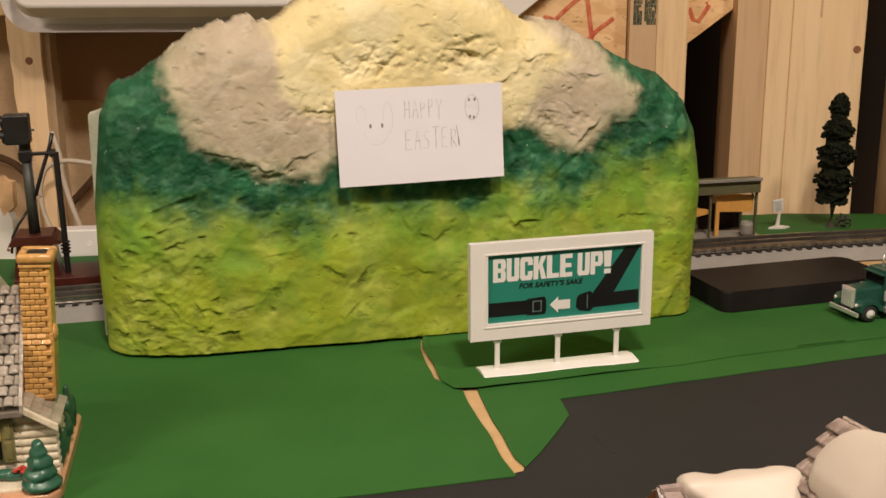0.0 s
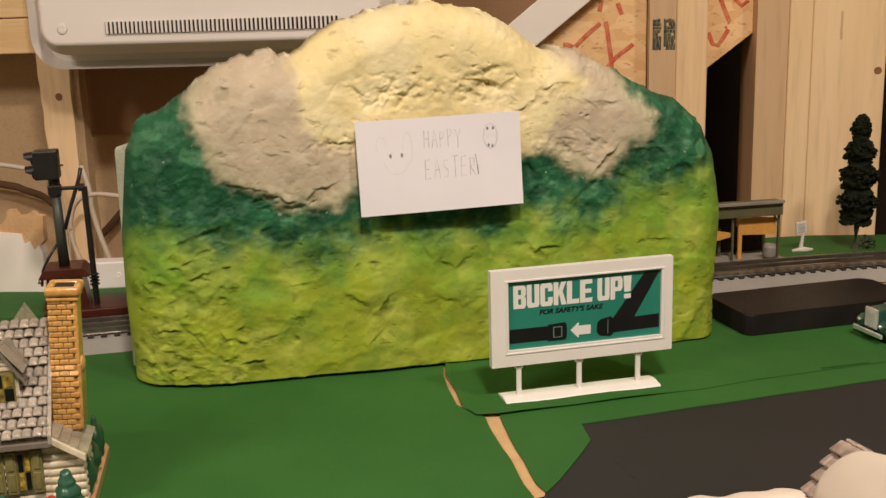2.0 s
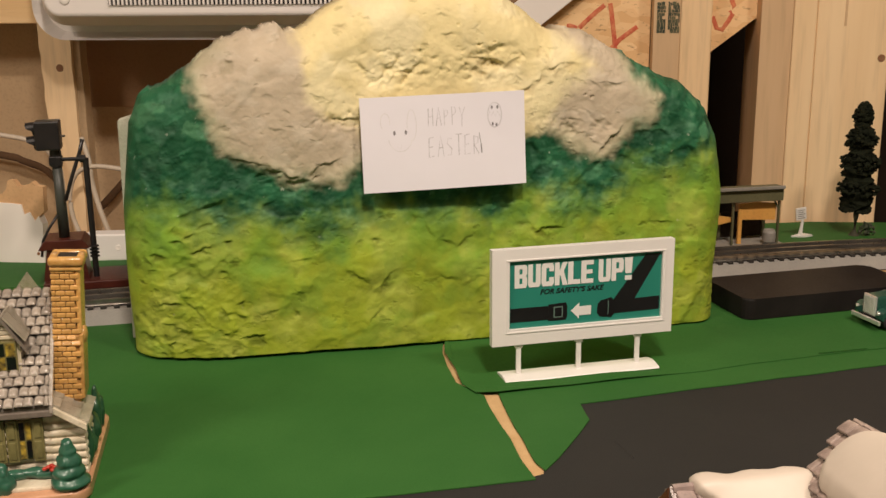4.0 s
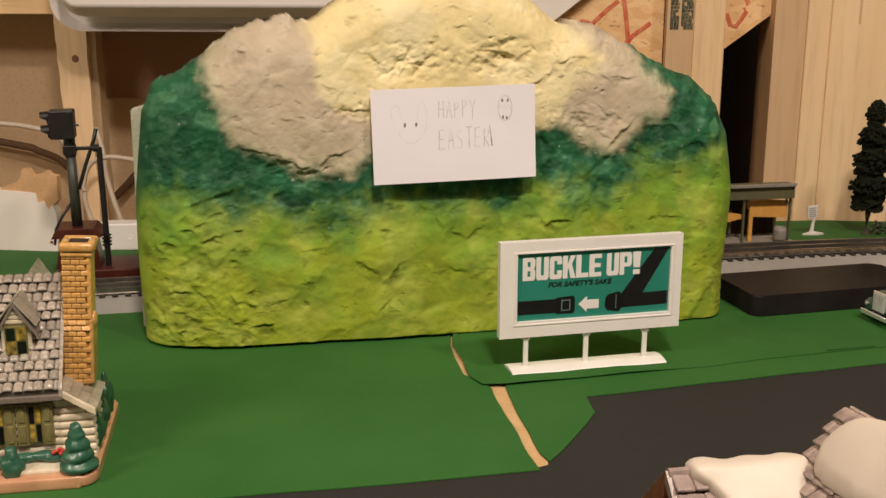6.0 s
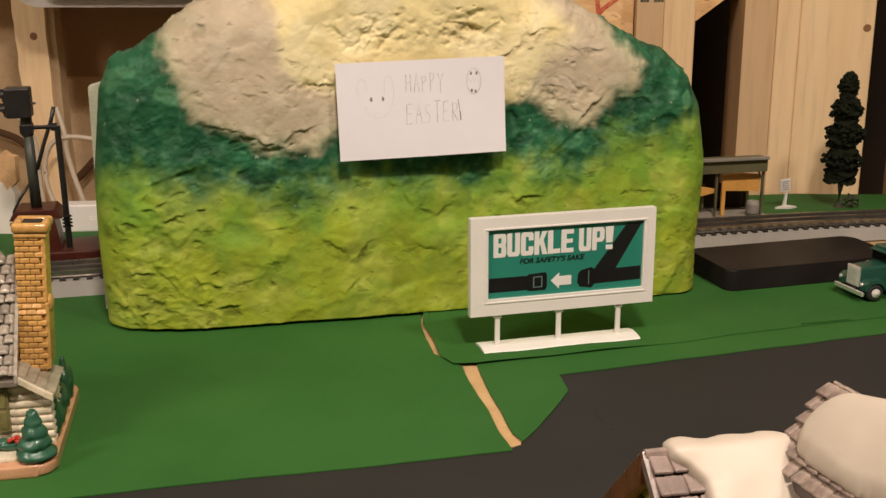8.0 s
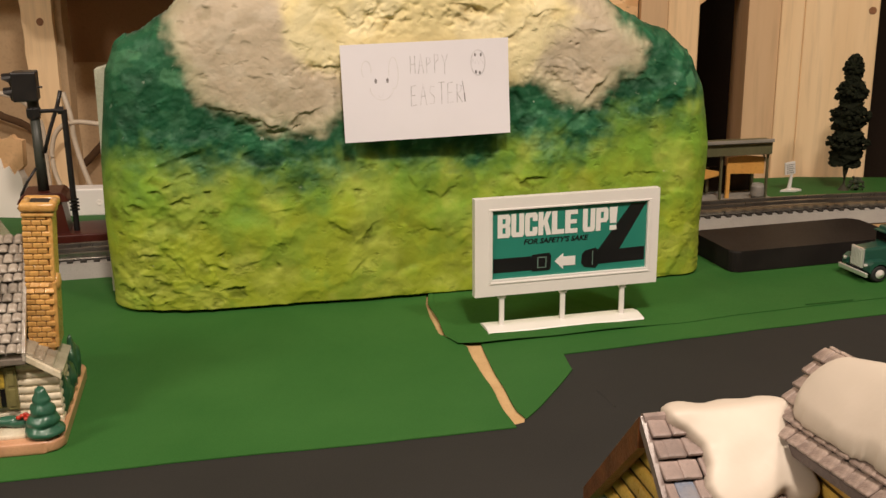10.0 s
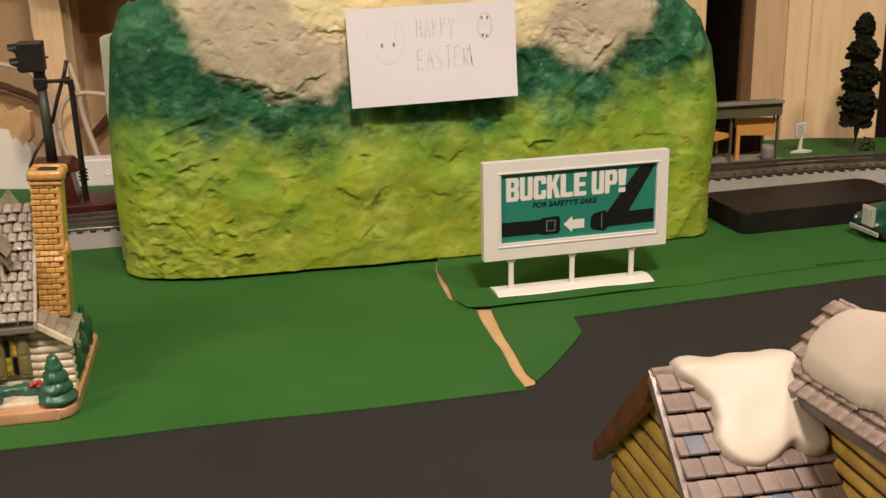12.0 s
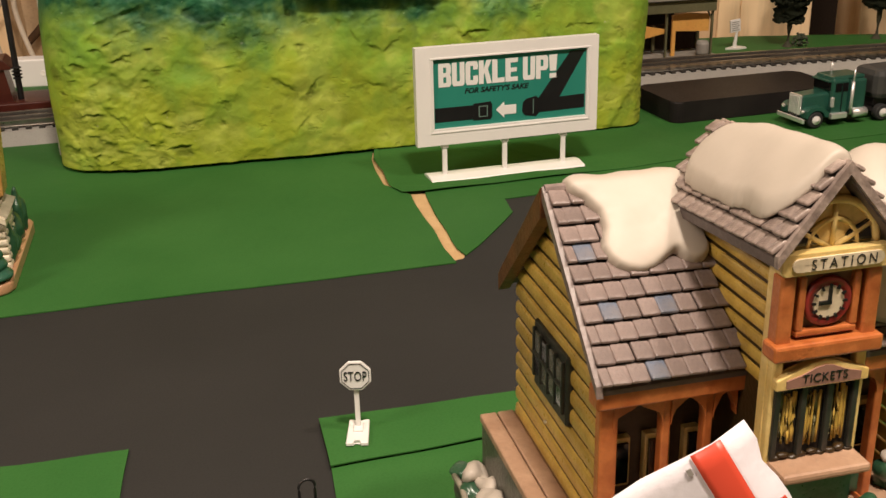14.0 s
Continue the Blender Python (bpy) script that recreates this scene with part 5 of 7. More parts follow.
for q in bm.verts:
    q.co += Vector((noise.noise(q.co * 90), noise.noise(q.co * 90 + Vector((5, 0, 0))), 0.5 * noise.noise(q.co * 80 + Vector((0, 5, 0))))) * 0.0022 * (1 if q.co.z > 0.001 else 0.0)
plinth = part("plinth", bm, PLINTH_STONE, station, "rocky plinth with dark green planting", True)
rnd = random.Random(3)
for k in range(14):
    u, v = (-0.0082 + rnd.uniform(-0.001, 0.0012), 0.0335 - k * 0.0102) if k < 10 else (-0.002 + (k - 10) * 0.014, -0.094)
    big = rnd.uniform(0.85, 1.15)
    bm = bmesh.new()
    if k < 10:
        big *= 0.98
    blob(bm, (u - 0.0012, v, 0.026 + rnd.uniform(-0.002, 0.003)), (0.0046 * big, 0.0072 * big, 0.0046 * big), 0.9, 150)
    part("snow_lump", bm, SNOW, plinth, "", True)
    bm = bmesh.new()
    blob(bm, (u - 0.005, v + 0.005, 0.0235), (0.0045, 0.006, 0.0022 if k < 10 else 0.0075), 0.6, 200)
    part("bush", bm, BUSH_GREEN, plinth, "", True)

bm = bmesh.new()
tube(bm, [(-0.0168 + 0.0006 * math.sin(k * 1.7), 0.037 - k * 0.0085, 0.0231 + 0.0005 * math.sin(k * 2.3)) for k in range(14)], 0.0012, 8)
part("plinth_rim", bm, COTTAGE_SLAB, plinth, "pale worn stone rim", True)

deck = part("deck", boxed(-0.0068, LENGTH + 0.012, -0.088, 0.0375, 0.017, DECK_Z - 0.0018, 0.0008), PLINTH_STONE, station, "stone step with a pinkish wooden deck")
wide = finish(boxed(-0.0029, 0.0029, -0.0632, 0.0632, 0, 0.003, 0.0006), "plank", DECK_BROWN)
for k in range(20):
    shared("plank", wide, deck, pose(-0.0044 + k * 0.0061, -0.0253, DECK_Z - 0.0019, 0, 0, 0))


def gable_half(z, apex_z, apex_v, front, front_z, back, back_z):
    lo = front if z < front_z else front + (apex_v - front) * (z - front_z) / (apex_z - front_z)
    hi = back if z < back_z else back + (apex_v - back) * (z - back_z) / (apex_z - back_z)
    return (lo, hi) if hi > lo else None


# the long body with its gable end
BODY_F, BODY_B = -0.041, 0.0355
core = bmesh.new()
prism(core, [(BODY_B - 0.001, DECK_Z), (BODY_B - 0.001, 0.0945), (-0.002, 0.133), (-0.036, 0.1), (-0.022, 0.0965), (-0.022, DECK_Z)], 0.0057, LENGTH - 0.0065, "yzx")
body = part("body", core, SIDING_GAP, station, "dark recessed walls behind the porch")
siding(body, lambda z: gable_half(z, 0.136, -0.002, BODY_F, 0.0985, BODY_B, 0.0965), DECK_Z, 0.0063, 0.0011, YELLOW_SIDING, "y", (0.0058, -1))
siding(body, lambda z: gable_half(z, 0.136, -0.002, BODY_F, 0.0975, BODY_B, 0.094), DECK_Z, 0.0052, 0.0019, YELLOW_SIDING, "y", (LENGTH - 0.0066, 1))
siding(body, lambda z: (0.007, LENGTH - 0.007) if z < 0.092 else None, DECK_Z, 0.0063, 0.0018, YELLOW_SIDING, "x", (BODY_B - 0.001, 1))

# the dark window in the gable
win = part("gable_window", boxed(0.0036, 0.0066, -0.0155, 0.0135, 0.0688, 0.0912, 0.0008), SHUTTER_DARK, station, "blackish window with small panes")
for j in range(4):
    for z0, z1 in ((0.0738, 0.0802), (0.0815, 0.0882)):
        v0 = -0.0128 + j * 0.0063
        part("pane", boxed(0.0029, 0.0042, v0, v0 + 0.0048, z0, z1, 0.0004), WINDOW_DIM if (j + (z0 > 0.08)) % 3 else DARK_GLASS, win)
for j in range(5):
    v = -0.0136 + j * 0.0063
    part("muntin", boxed(0.0025, 0.004, v - 0.0006, v + 0.0006, 0.0726, 0.0892, 0.0003), SHUTTER_DARK, win)
part("muntin", boxed(0.0025, 0.004, -0.014, 0.0126, 0.0802, 0.0815, 0.0003), SHUTTER_DARK, win)
bm = bmesh.new()
blob(bm, (0.0046, 0.0045, 0.0595), (0.0008, 0.0008, 0.0008), 0.2, 200, 2)
part("lamp_knob", bm, SIGN_CREAM, win, "", True)

# roof slopes
roof = part("roof", solid([(FRONT_V, FRONT_Z - 0.0014), (FRONT_V, FRONT_Z), (-0.001, RIDGE_Z), (BACK_V, BACK_Z), (BACK_V, BACK_Z - 0.003), (-0.001, RIDGE_Z - 0.0045)], 0.0017, LENGTH - 0.0005, "yzx"), SLATE_UNDER, station, "mauve-grey shingled roof")
MF, LF = roof_plane(0.0017, -0.001, RIDGE_Z, FRONT_V, FRONT_Z)


def tower_covers(x, y):
    return TW0 + 0.004 < x + 0.0017 < TW1 and y > 0.008


shingles(roof, MF, LENGTH - 0.0022, LF, 10, 20, 0.0013, SLATE, -0.02, odd=SLATE_BLUE, lean=0.07, seed=11, skip=tower_covers, odd_spots={(3, 1), (6, 1), (6, 4), (9, 3)})
MB, LB = roof_plane(0.0017, -0.001, RIDGE_Z, BACK_V, BACK_Z)
shingles(roof, MB, LENGTH - 0.0022, LB, 9, 19, 0.0012, SLATE, -0.02, odd=SLATE_BLUE, lean=0.07, seed=12, odd_spots={(2, 6), (5, 3)})
bm = bmesh.new()
tube(bm, [(0.0012, -0.001, RIDGE_Z + 0.0008), (LENGTH, -0.001, RIDGE_Z + 0.0008)], 0.0016, 8)
part("ridge_cap", bm, SLATE, roof)
for u0, u1 in ((0.0004, 0.0022), (LENGTH - 0.0006, LENGTH + 0.0012)):
    part("roof_edge", solid([(FRONT_V - 0.001, FRONT_Z - 0.0015), (FRONT_V - 0.0004, FRONT_Z + 0.0018), (-0.001, RIDGE_Z + 0.0018), (-0.001, RIDGE_Z - 0.002)], u0, u1, "yzx"), SLATE, roof, "pale edge of the shingles")
    part("barge_board", solid([(BACK_V + 0.0015, BACK_Z - 0.0055), (BACK_V + 0.0015, BACK_Z + 0.0005), (-0.001, RIDGE_Z + 0.0015), (-0.001, RIDGE_Z - 0.0075)], u0 - 0.0004, u1 + 0.0016 if u0 < 0.01 else u1, "yzx"), BROWN_TRIM, roof, "brown barge board")

# porch: beam, posts and pointed arches
part("porch_beam", boxed(0.0012, LENGTH - 0.0015, FRONT_V + 0.0004, FRONT_V + 0.0068, FRONT_Z - 0.0062, FRONT_Z - 0.0004, 0.0006), ORANGE_TRIM, station, "russet eaves beam")
POSTS = [0.0058, 0.0222, 0.0345, 0.0722, 0.0868, 0.1025]
for k, u in enumerate(POSTS):
    w = 0.0026 if k in (0, 5) else 0.0013
    bm = bmesh.new()
    box(bm, u - w, u + w, FRONT_V + 0.003, FRONT_V + 0.0065, DECK_Z, FRONT_Z - 0.006, 0.0005)
    box(bm, u - w - 0.0006, u + w + 0.0006, FRONT_V + 0.0024, FRONT_V + 0.0071, DECK_Z, DECK_Z + 0.003, 0.0005)
    part("porch_post", bm, ORANGE_TRIM, station, "russet porch post")
for u0, u1 in ((0.007, 0.021), (0.0234, 0.0333), (0.0357, 0.0425), (0.0734, 0.0856), (0.088, 0.1013)):
    mid, top = (u0 + u1) / 2, FRONT_Z - 0.0062
    outer = [(u0, top), (u1, top), (u1, top - 0.0085)] + [(u1 - 0.0003, top - 0.0062), (u1 - 0.0012, top - 0.004), (mid + 0.0013, top - 0.0018), (mid, top - 0.0009), (mid - 0.0013, top - 0.0018), (u0 + 0.0012, top - 0.004), (u0 + 0.0003, top - 0.0062)] + [(u0, top - 0.0085)]
    part("porch_arch", solid(outer, FRONT_V + 0.0026, FRONT_V + 0.0058, "xzy"), ORANGE_TRIM, station, "pointed russet arch")
    part("porch_window", boxed(u0 + 0.001, u1 - 0.001, -0.0245, -0.0215, DECK_Z + 0.008, DECK_Z + 0.024, 0.0004), YELLOW_TRIM, station, "dim yellow window in the porch wall")
    part("porch_glass", boxed(u0 + 0.002, u1 - 0.002, -0.0255, -0.0243, DECK_Z + 0.0095, DECK_Z + 0.0225), DARK_GLASS, station)
for u in (0.0125, 0.023, 0.0865, 0.097):
    bm = bmesh.new()
    blob(bm, (u, -0.036, DECK_Z + 0.006), (0.004, 0.0035, 0.006), 0.4, 220)
    tub = part("porch_shrub", bm, BUSH_GREEN, station, "snowy potted shrub", True)
    bm = bmesh.new()
    blob(bm, (u, -0.0365, DECK_Z + 0.0115), (0.003, 0.0028, 0.002), 0.4, 220)
    part("snow_cap", bm, SNOW, tub, "", True)

# the tower
T_EAVE, T_APEX, T_BACK = 0.1373, 0.1561, -0.002
tower = part("tower", boxed(TW0 + 0.0046, TW1 - 0.001, TV + 0.001, -0.012, DECK_Z, 0.1395, 0.0004), SIDING_GAP, station, "ochre clock tower with ticket window")
part("tower_front", boxed(TW0 + 0.001, TW1 - 0.001, TV + 0.001, TV + 0.0045, DECK_Z, 0.138, 0.0004), YELLOW_TRIM, tower)
for face, out in ((TW0 + 0.0046, -1), (TW1 - 0.001, 1)):
    siding(tower, lambda z: (TV + 0.004, -0.0125) if z < T_EAVE + 0.003 else None, 0.0965, 0.0047, 0.0013, YELLOW_SIDING, "y", (face + (0.0004 if out < 0 else -0.0004), out))
part("tower_gable", solid([(TW0 + 0.001, 0.1375), (TW0 + 0.001, T_EAVE + 0.0015), (TC, T_APEX - 0.002), (TW1 - 0.001, T_EAVE + 0.0015), (TW1 - 0.001, 0.1375)], TV + 0.0012, TV + 0.006, "xzy"), YELLOW_TRIM, tower)
HALF = 0.017
troof = part("tower_roof", solid([(TC - HALF, T_EAVE - 0.0008), (TC, T_APEX + 0.0012), (TC + HALF, T_EAVE - 0.0008), (TC + HALF, T_EAVE - 0.003), (TC, T_APEX - 0.0016), (TC - HALF, T_EAVE - 0.003)], TV - 0.0035, T_BACK, "xzy"), SLATE_UNDER, station, "steep mauve-grey tower roof")
SLOPE = math.hypot(HALF, T_APEX - T_EAVE + 0.002)
for sign in (-1, 1):
    d = Vector((sign * (HALF), 0, -(T_APEX - T_EAVE + 0.002))).normalized()
    along = Vector((0, 1, 0)) if sign < 0 else Vector((0, -1, 0))
    m = Matrix.Identity(4)
    for k, axis in enumerate((along, d, along.cross(d))):
        m.col[k][:3] = axis
    if m.col[2][2] < 0:
        m.col[2][:3] = -Vector(m.col[2][:3])
        m.col[0][:3] = -Vector(m.col[0][:3])
        along = -along
    start = TV - 0.0035 if along.y > 0 else T_BACK
    m.translation = (TC, start, T_APEX + 0.0012)
    # tower shingles and verge take the lighter slate that holds the light
    shingles(troof, m, T_BACK - TV + 0.0035, SLOPE, 6, 12, 0.0012, SLATE_LIT, -0.02, odd=SLATE_BLUE, lean=0.07, seed=20 + sign, odd_spots={(2, 9)})
    part("verge", solid([(TC, T_APEX + 0.0024), (TC, T_APEX - 0.0008), (TC + sign * (HALF + 0.0005), T_EAVE - 0.0028), (TC + sign * (HALF + 0.0005), T_EAVE + 0.0002)], TV - 0.0046, TV - 0.0028, "xzy"), SLATE_LIT, troof, "grey verge of the tower roof")
for ob in [troof]:
    ob.matrix_basis = Matrix.Translation((0, TV, T_APEX)) @ pose(0, 0, 0, -4.8) @ Matrix.Translation((0, -TV, -T_APEX))
# fanlight in the gable
FAN = 0.1366
fan = part("fanlight", solid(arc(TC, FAN, 0.0118, 0.0122, 0, 180, 18), TV + 0.0002, TV + 0.0014, "xzy"), YELLOW_TRIM, tower, "half-round yellow fanlight")
for rx, rz, r in ((0.0118, 0.0118, 0.0011), (0.0066, 0.007, 0.0007)):
    bm = bmesh.new()
    tube(bm, [(x, TV - 0.0002, z) for x, z in arc(TC, FAN, rx, rz, 0, 180, 20)], r, 8)
    part("fanlight_arch", bm, YELLOW_TRIM, fan, "", True)
for a in (28, 90, 152):
    bm = bmesh.new()
    tube(bm, [(TC + 0.001 * math.cos(radians(a)), TV - 0.0003, FAN), (TC + 0.0113 * math.cos(radians(a)), TV - 0.0003, FAN + 0.0113 * math.sin(radians(a)))], 0.0007, 6)
    part("fanlight_bar", bm, YELLOW_TRIM, fan, "", True)
for sx in (-1, 1):
    part("fanlight_pane", solid([(TC + sx * 0.003, FAN + 0.001), (TC + sx * 0.0105, FAN + 0.001), (TC + sx * 0.0092, FAN + 0.006), (TC + sx * 0.0042, FAN + 0.0035)], TV - 0.0006, TV + 0.0003, "xzy"), DARK_GLASS, fan)
# name board
board_z0, board_z1 = 0.1312, 0.137
sign_part = part("name_board", solid([(x, z) for x, z in rounded(TC - 0.0146, TC + 0.0146, board_z0, board_z1, 0.0014)], TV - 0.0036, TV - 0.0008, "xzy", 0.0003), YELLOW_TRIM, tower, "yellow name board reading STATION")
part("name_panel", solid(rounded(TC - 0.0122, TC + 0.0122, board_z0 + 0.0012, board_z1 - 0.0012, 0.0018), TV - 0.0041, TV - 0.0034, "xzy"), SIGN_CREAM, sign_part, "cream panel")
lettering("letters", "STATION", 0.0172, 0.0026, 0.0002, pose(TC - 0.0072, TV - 0.0041, board_z0 + 0.0016, 90), SHUTTER_DARK, sign_part, -0.008, 1.45)
# clock stage
for u in (TW0 + 0.0006, TW1 - 0.0046):
    part("pilaster", boxed(u, u + 0.004, TV - 0.0026, TV + 0.002, 0.1114, board_z0 - 0.0004, 0.0007), ORANGE_TRIM, tower, "russet pilaster")
for u0, u1, z0, z1 in ((TC - 0.0083, TC - 0.0064, 0.1158, 0.1301), (TC + 0.0064, TC + 0.0083, 0.1158, 0.1301), (TC - 0.0083, TC + 0.0083, 0.1142, 0.116)):
    part("clock_surround", boxed(u0, u1, TV - 0.0022, TV + 0.0015, z0, z1, 0.0006), ORANGE_TRIM, tower)
part("clock_recess", boxed(TC - 0.0064, TC + 0.0064, TV - 0.0004, TV + 0.0008, 0.1146, 0.1301), BROWN_TRIM, tower)
CZ = 0.1228
clock = bmesh.new()
lathe(clock, [(0.0001, 0), (0.0064, 0), (0.0066, 0.0012), (0.0058, 0.0019), (0.005, 0.0013), (0.0001, 0.0013)], pose(TC, TV - 0.0002, CZ, 90), 26)
clock = part("clock", clock, CLOCK_RED, tower, "red-rimmed clock", True)
face = bmesh.new()
lathe(face, [(0.0001, 0.0013), (0.0042, 0.0013), (0.0042, 0.00165), (0.0001, 0.00165)], pose(TC, TV - 0.0002, CZ, 90), 26)
part("clock_face", face, SIGN_CREAM, clock, "cream dial")
pointer_mesh = bmesh.new()
for a in range(0, 360, 30):
    box(pointer_mesh, -0.0003, 0.0003, -0.00215, -0.0017, 0.0037, 0.0048, 0, pose(TC, TV - 0.0002, CZ, 0, a, 0))
box(pointer_mesh, -0.0004, 0.0004, -0.0022, -0.0017, -0.0005, 0.0036, 0, pose(TC, TV - 0.0002, CZ))
box(pointer_mesh, -0.0005, 0.0005, -0.0022, -0.0017, -0.0005, 0.0028, 0, pose(TC, TV - 0.0002, CZ, 0, -90, 0))
part("clock_pointers", pointer_mesh, POSTER_BLACK, clock, "black pointers and hour marks")
part("tower_ledge", boxed(TW0 - 0.0006, TW1 + 0.0006, TV - 0.0046, TV + 0.002, 0.109, 0.1134, 0.0008), ORANGE_TRIM, tower, "russet ledge")
# ticket window
crest = [(TC - 0.0128, 0.1007), (TC - 0.0128, 0.1037), (TC - 0.0075, 0.1052), (TC - 0.003, 0.1075), (TC, 0.108), (TC + 0.003, 0.1075), (TC + 0.0075, 0.1052), (TC + 0.0128, 0.1037), (TC + 0.0128, 0.1007)]
tick = part("ticket_crest", solid(crest, TV - 0.0034, TV - 0.0004, "xzy", 0.0004), YELLOW_TRIM, tower, "arched board reading TICKETS")
inner = [(TC + (x - TC) * 0.8, 0.1014 + (z - 0.1007) * 0.72) for x, z in crest]
part("ticket_panel", solid(inner, TV - 0.0039, TV - 0.0032, "xzy"), TICKET_PINK, tick, "dusty pink panel")
lettering("letters", "TICKETS", 0.0125, 0.0024, 0.0002, pose(TC - 0.0062, TV - 0.0039, 0.1024, 90), POSTER_BLACK, tick, 0.0, 1.1)
part("ticket_opening", boxed(TC - 0.0115, TC + 0.0115, TV - 0.0006, TV + 0.0012, 0.0807, 0.1008), STATION_DARK, tower, "dark ticket window")
rnd = random.Random(8)
for k in range(3):
    u = TC - 0.0078 + k * 0.0072
    for j in range(5):
        w, low, high = rnd.uniform(0.0003, 0.0006), 0.0825 + rnd.uniform(0, 0.004), 0.0992 - rnd.uniform(0, 0.0028)
        bm = bmesh.new()
        x = u - 0.0016 + j * 0.0009
        tube(bm, [(x + rnd.uniform(-0.0001, 0.0001), TV - 0.0009, low + (high - low) * q) for q in (0, 0.25, 0.5, 0.75, 1)], w, 6)
        part("curtain_fold", bm, YELLOW_SIDING if rnd.random() < 0.6 else SHUTTER_OLIVE, tower, "", True)
for u in (TC - 0.0113, TC - 0.0039, TC + 0.0033, TC + 0.0105):
    part("ticket_bar", boxed(u - 0.0008, u + 0.0008, TV - 0.0024, TV - 0.0008, 0.0807, 0.1007, 0.0003), SHUTTER_DARK, tower)
for u in (TW0 + 0.0012, TW1 - 0.0042):
    part("corner_board", boxed(u, u + 0.003, TV - 0.0014, TV + 0.0015, DECK_Z, 0.1092, 0.0006), YELLOW_TRIM, tower, "ochre corner board")
part("ticket_counter", boxed(TC - 0.0122, TC + 0.0125, TV - 0.0098, TV + 0.0005, 0.0774, 0.08, 0.0009), DECK_BROWN, tower, "pinkish brown ticket counter")
part("counter_front", boxed(TC - 0.0112, TC + 0.0115, TV - 0.0035, TV + 0.0008, DECK_Z, 0.0776), BUSH_GREEN, tower, "dark green panel below the counter")
bm = bmesh.new()
for k in range(9):
    blob(bm, (TC - 0.0105 + k * 0.0026, TV - 0.0016, 0.0806 + 0.0006 * math.sin(k * 2.1)), (0.0018, 0.0011, 0.0008), 0.6, 500, 2)
part("sill_clutter", bm, SIDING_GAP, tower, "crumbled brown edge along the counter", True)
for k in range(5):
    part("crate_slat", boxed(TC + 0.0125, TC + 0.0178, TV - 0.0088, TV - 0.0025, DECK_Z + 0.0036 * k, DECK_Z + 0.0032 + 0.0036 * k, 0.0005), BROWN_TRIM, tower, "stacked wooden crate slat")
bm = bmesh.new()
blob(bm, (TC + 0.0162, TV - 0.0055, DECK_Z + 0.0205), (0.0026, 0.0026, 0.0026), 0.4, 250)
part("wreath", bm, BUSH_GREEN, tower, "", True)

# the snow on the roofs
snow_sheet("roof_snow", roof, MF @ Matrix.Translation((-0.0017, 0, 0.0018)), [(0.0118, -0.0005, 0.0052), (0.018, 0.0035, 0.0072), (0.0245, 0.003, 0.0076), (0.0215, 0.0122, 0.0077), (0.0197, 0.0202, 0.0077), (0.0218, 0.0207, 0.0077), (0.0262, 0.0185, 0.0074), (0.0285, 0.0135, 0.0085), (0.031, 0.005, 0.0085), (0.0352, 0.003, 0.0068), (0.0354, 0.011, 0.0066), (0.0362, 0.0178, 0.0056), (0.0376, 0.0233, 0.0046)], 0.0038, 0.00045, SNOW, "smooth glazed snow hanging down the roof", lambda x, y: min(0.0, y) * 0.9, lambda x: 1 + 0.35 / (1 + math.exp(-(x - 0.031) / 0.0028)))
bm = bmesh.new()
blob(bm, (0.086, -0.034, 0.126), (0.021, 0.019, 0.0245), 0.25, 40, 4)
part("roof_snow", bm, SNOW, roof, "deep rounded snow beside the tower", True)


def over_ridge(x, y):
    """The two slopes of the tower roof below a flat sheet laid over its ridge."""
    return -1.16 * (math.sqrt(y * y + 0.005**2) - 0.005)


TOP = Matrix.Translation((TC, 0, T_APEX + 0.0004)) @ Matrix(((0, -1, 0, 0), (1, 0, 0, 0), (0, 0, 1, 0), (0, 0, 0, 1)))
TOWER_LUMPS = [(-0.0125, 0.0105, 0.0036)] + [(-0.0165 - 0.0035 * k, 0.0078 - 0.0002 * k, 0.0056 + 0.0002 * k) for k in range(8)]
TOWER_LUMPS += [(-0.0452, 0.0025, 0.0066), (-0.0508, 0.0086, 0.0064), (-0.0535, 0.0055, 0.0055), (-0.0562, 0.0028, 0.0036)]
TOWER_LUMPS += [(-0.03 - 0.004 * k, 0.0005, 0.0066) for k in range(6)] + [(-0.054, 0.0, 0.0042), (-0.0582, 0.0, 0.0022), (-0.043, -0.0065, 0.007), (-0.033, -0.007, 0.007)]
snow_sheet("tower_snow", troof, TOP, TOWER_LUMPS, 0.0044, 0.0004, SNOW, "thick glazed snow over the tower roof", over_ridge, None, 0.0021)

# ---- the cottage ----
CT = pose(-0.1195, 0.6608, 0.0, 0, 0, 17)
cottage = thing("model_cottage", CT, "glazed ceramic cottage with a brick chimney and grey shingle roof", "model building")
bm = bmesh.new()
prism(bm, [(-0.17, -0.0118)] + arc(-0.009, -0.0025, 0.0102, 0.0105, -90, 0, 6) + arc(-0.0085, 0.092, 0.0105, 0.012, 0, 90, 6) + [(-0.17, 0.105)], 0.0, 0.0068)
bmesh.ops.bevel(bm, geom=[e for e in bm.edges if e.calc_length() > 0.0005], offset=0.0016, segments=2, affect="EDGES", profile=0.5)
plate = part("plinth", bm, TERRACOTTA, cottage, "pinkish tan rounded plinth", True)
WALL_F, WALL_B, EAVE_Z, C_RIDGE_V, C_RIDGE_Z = 0.0125, 0.088, 0.0488, 0.05, 0.1042
X0, X1 = -0.15, -0.0195
core = bmesh.new()
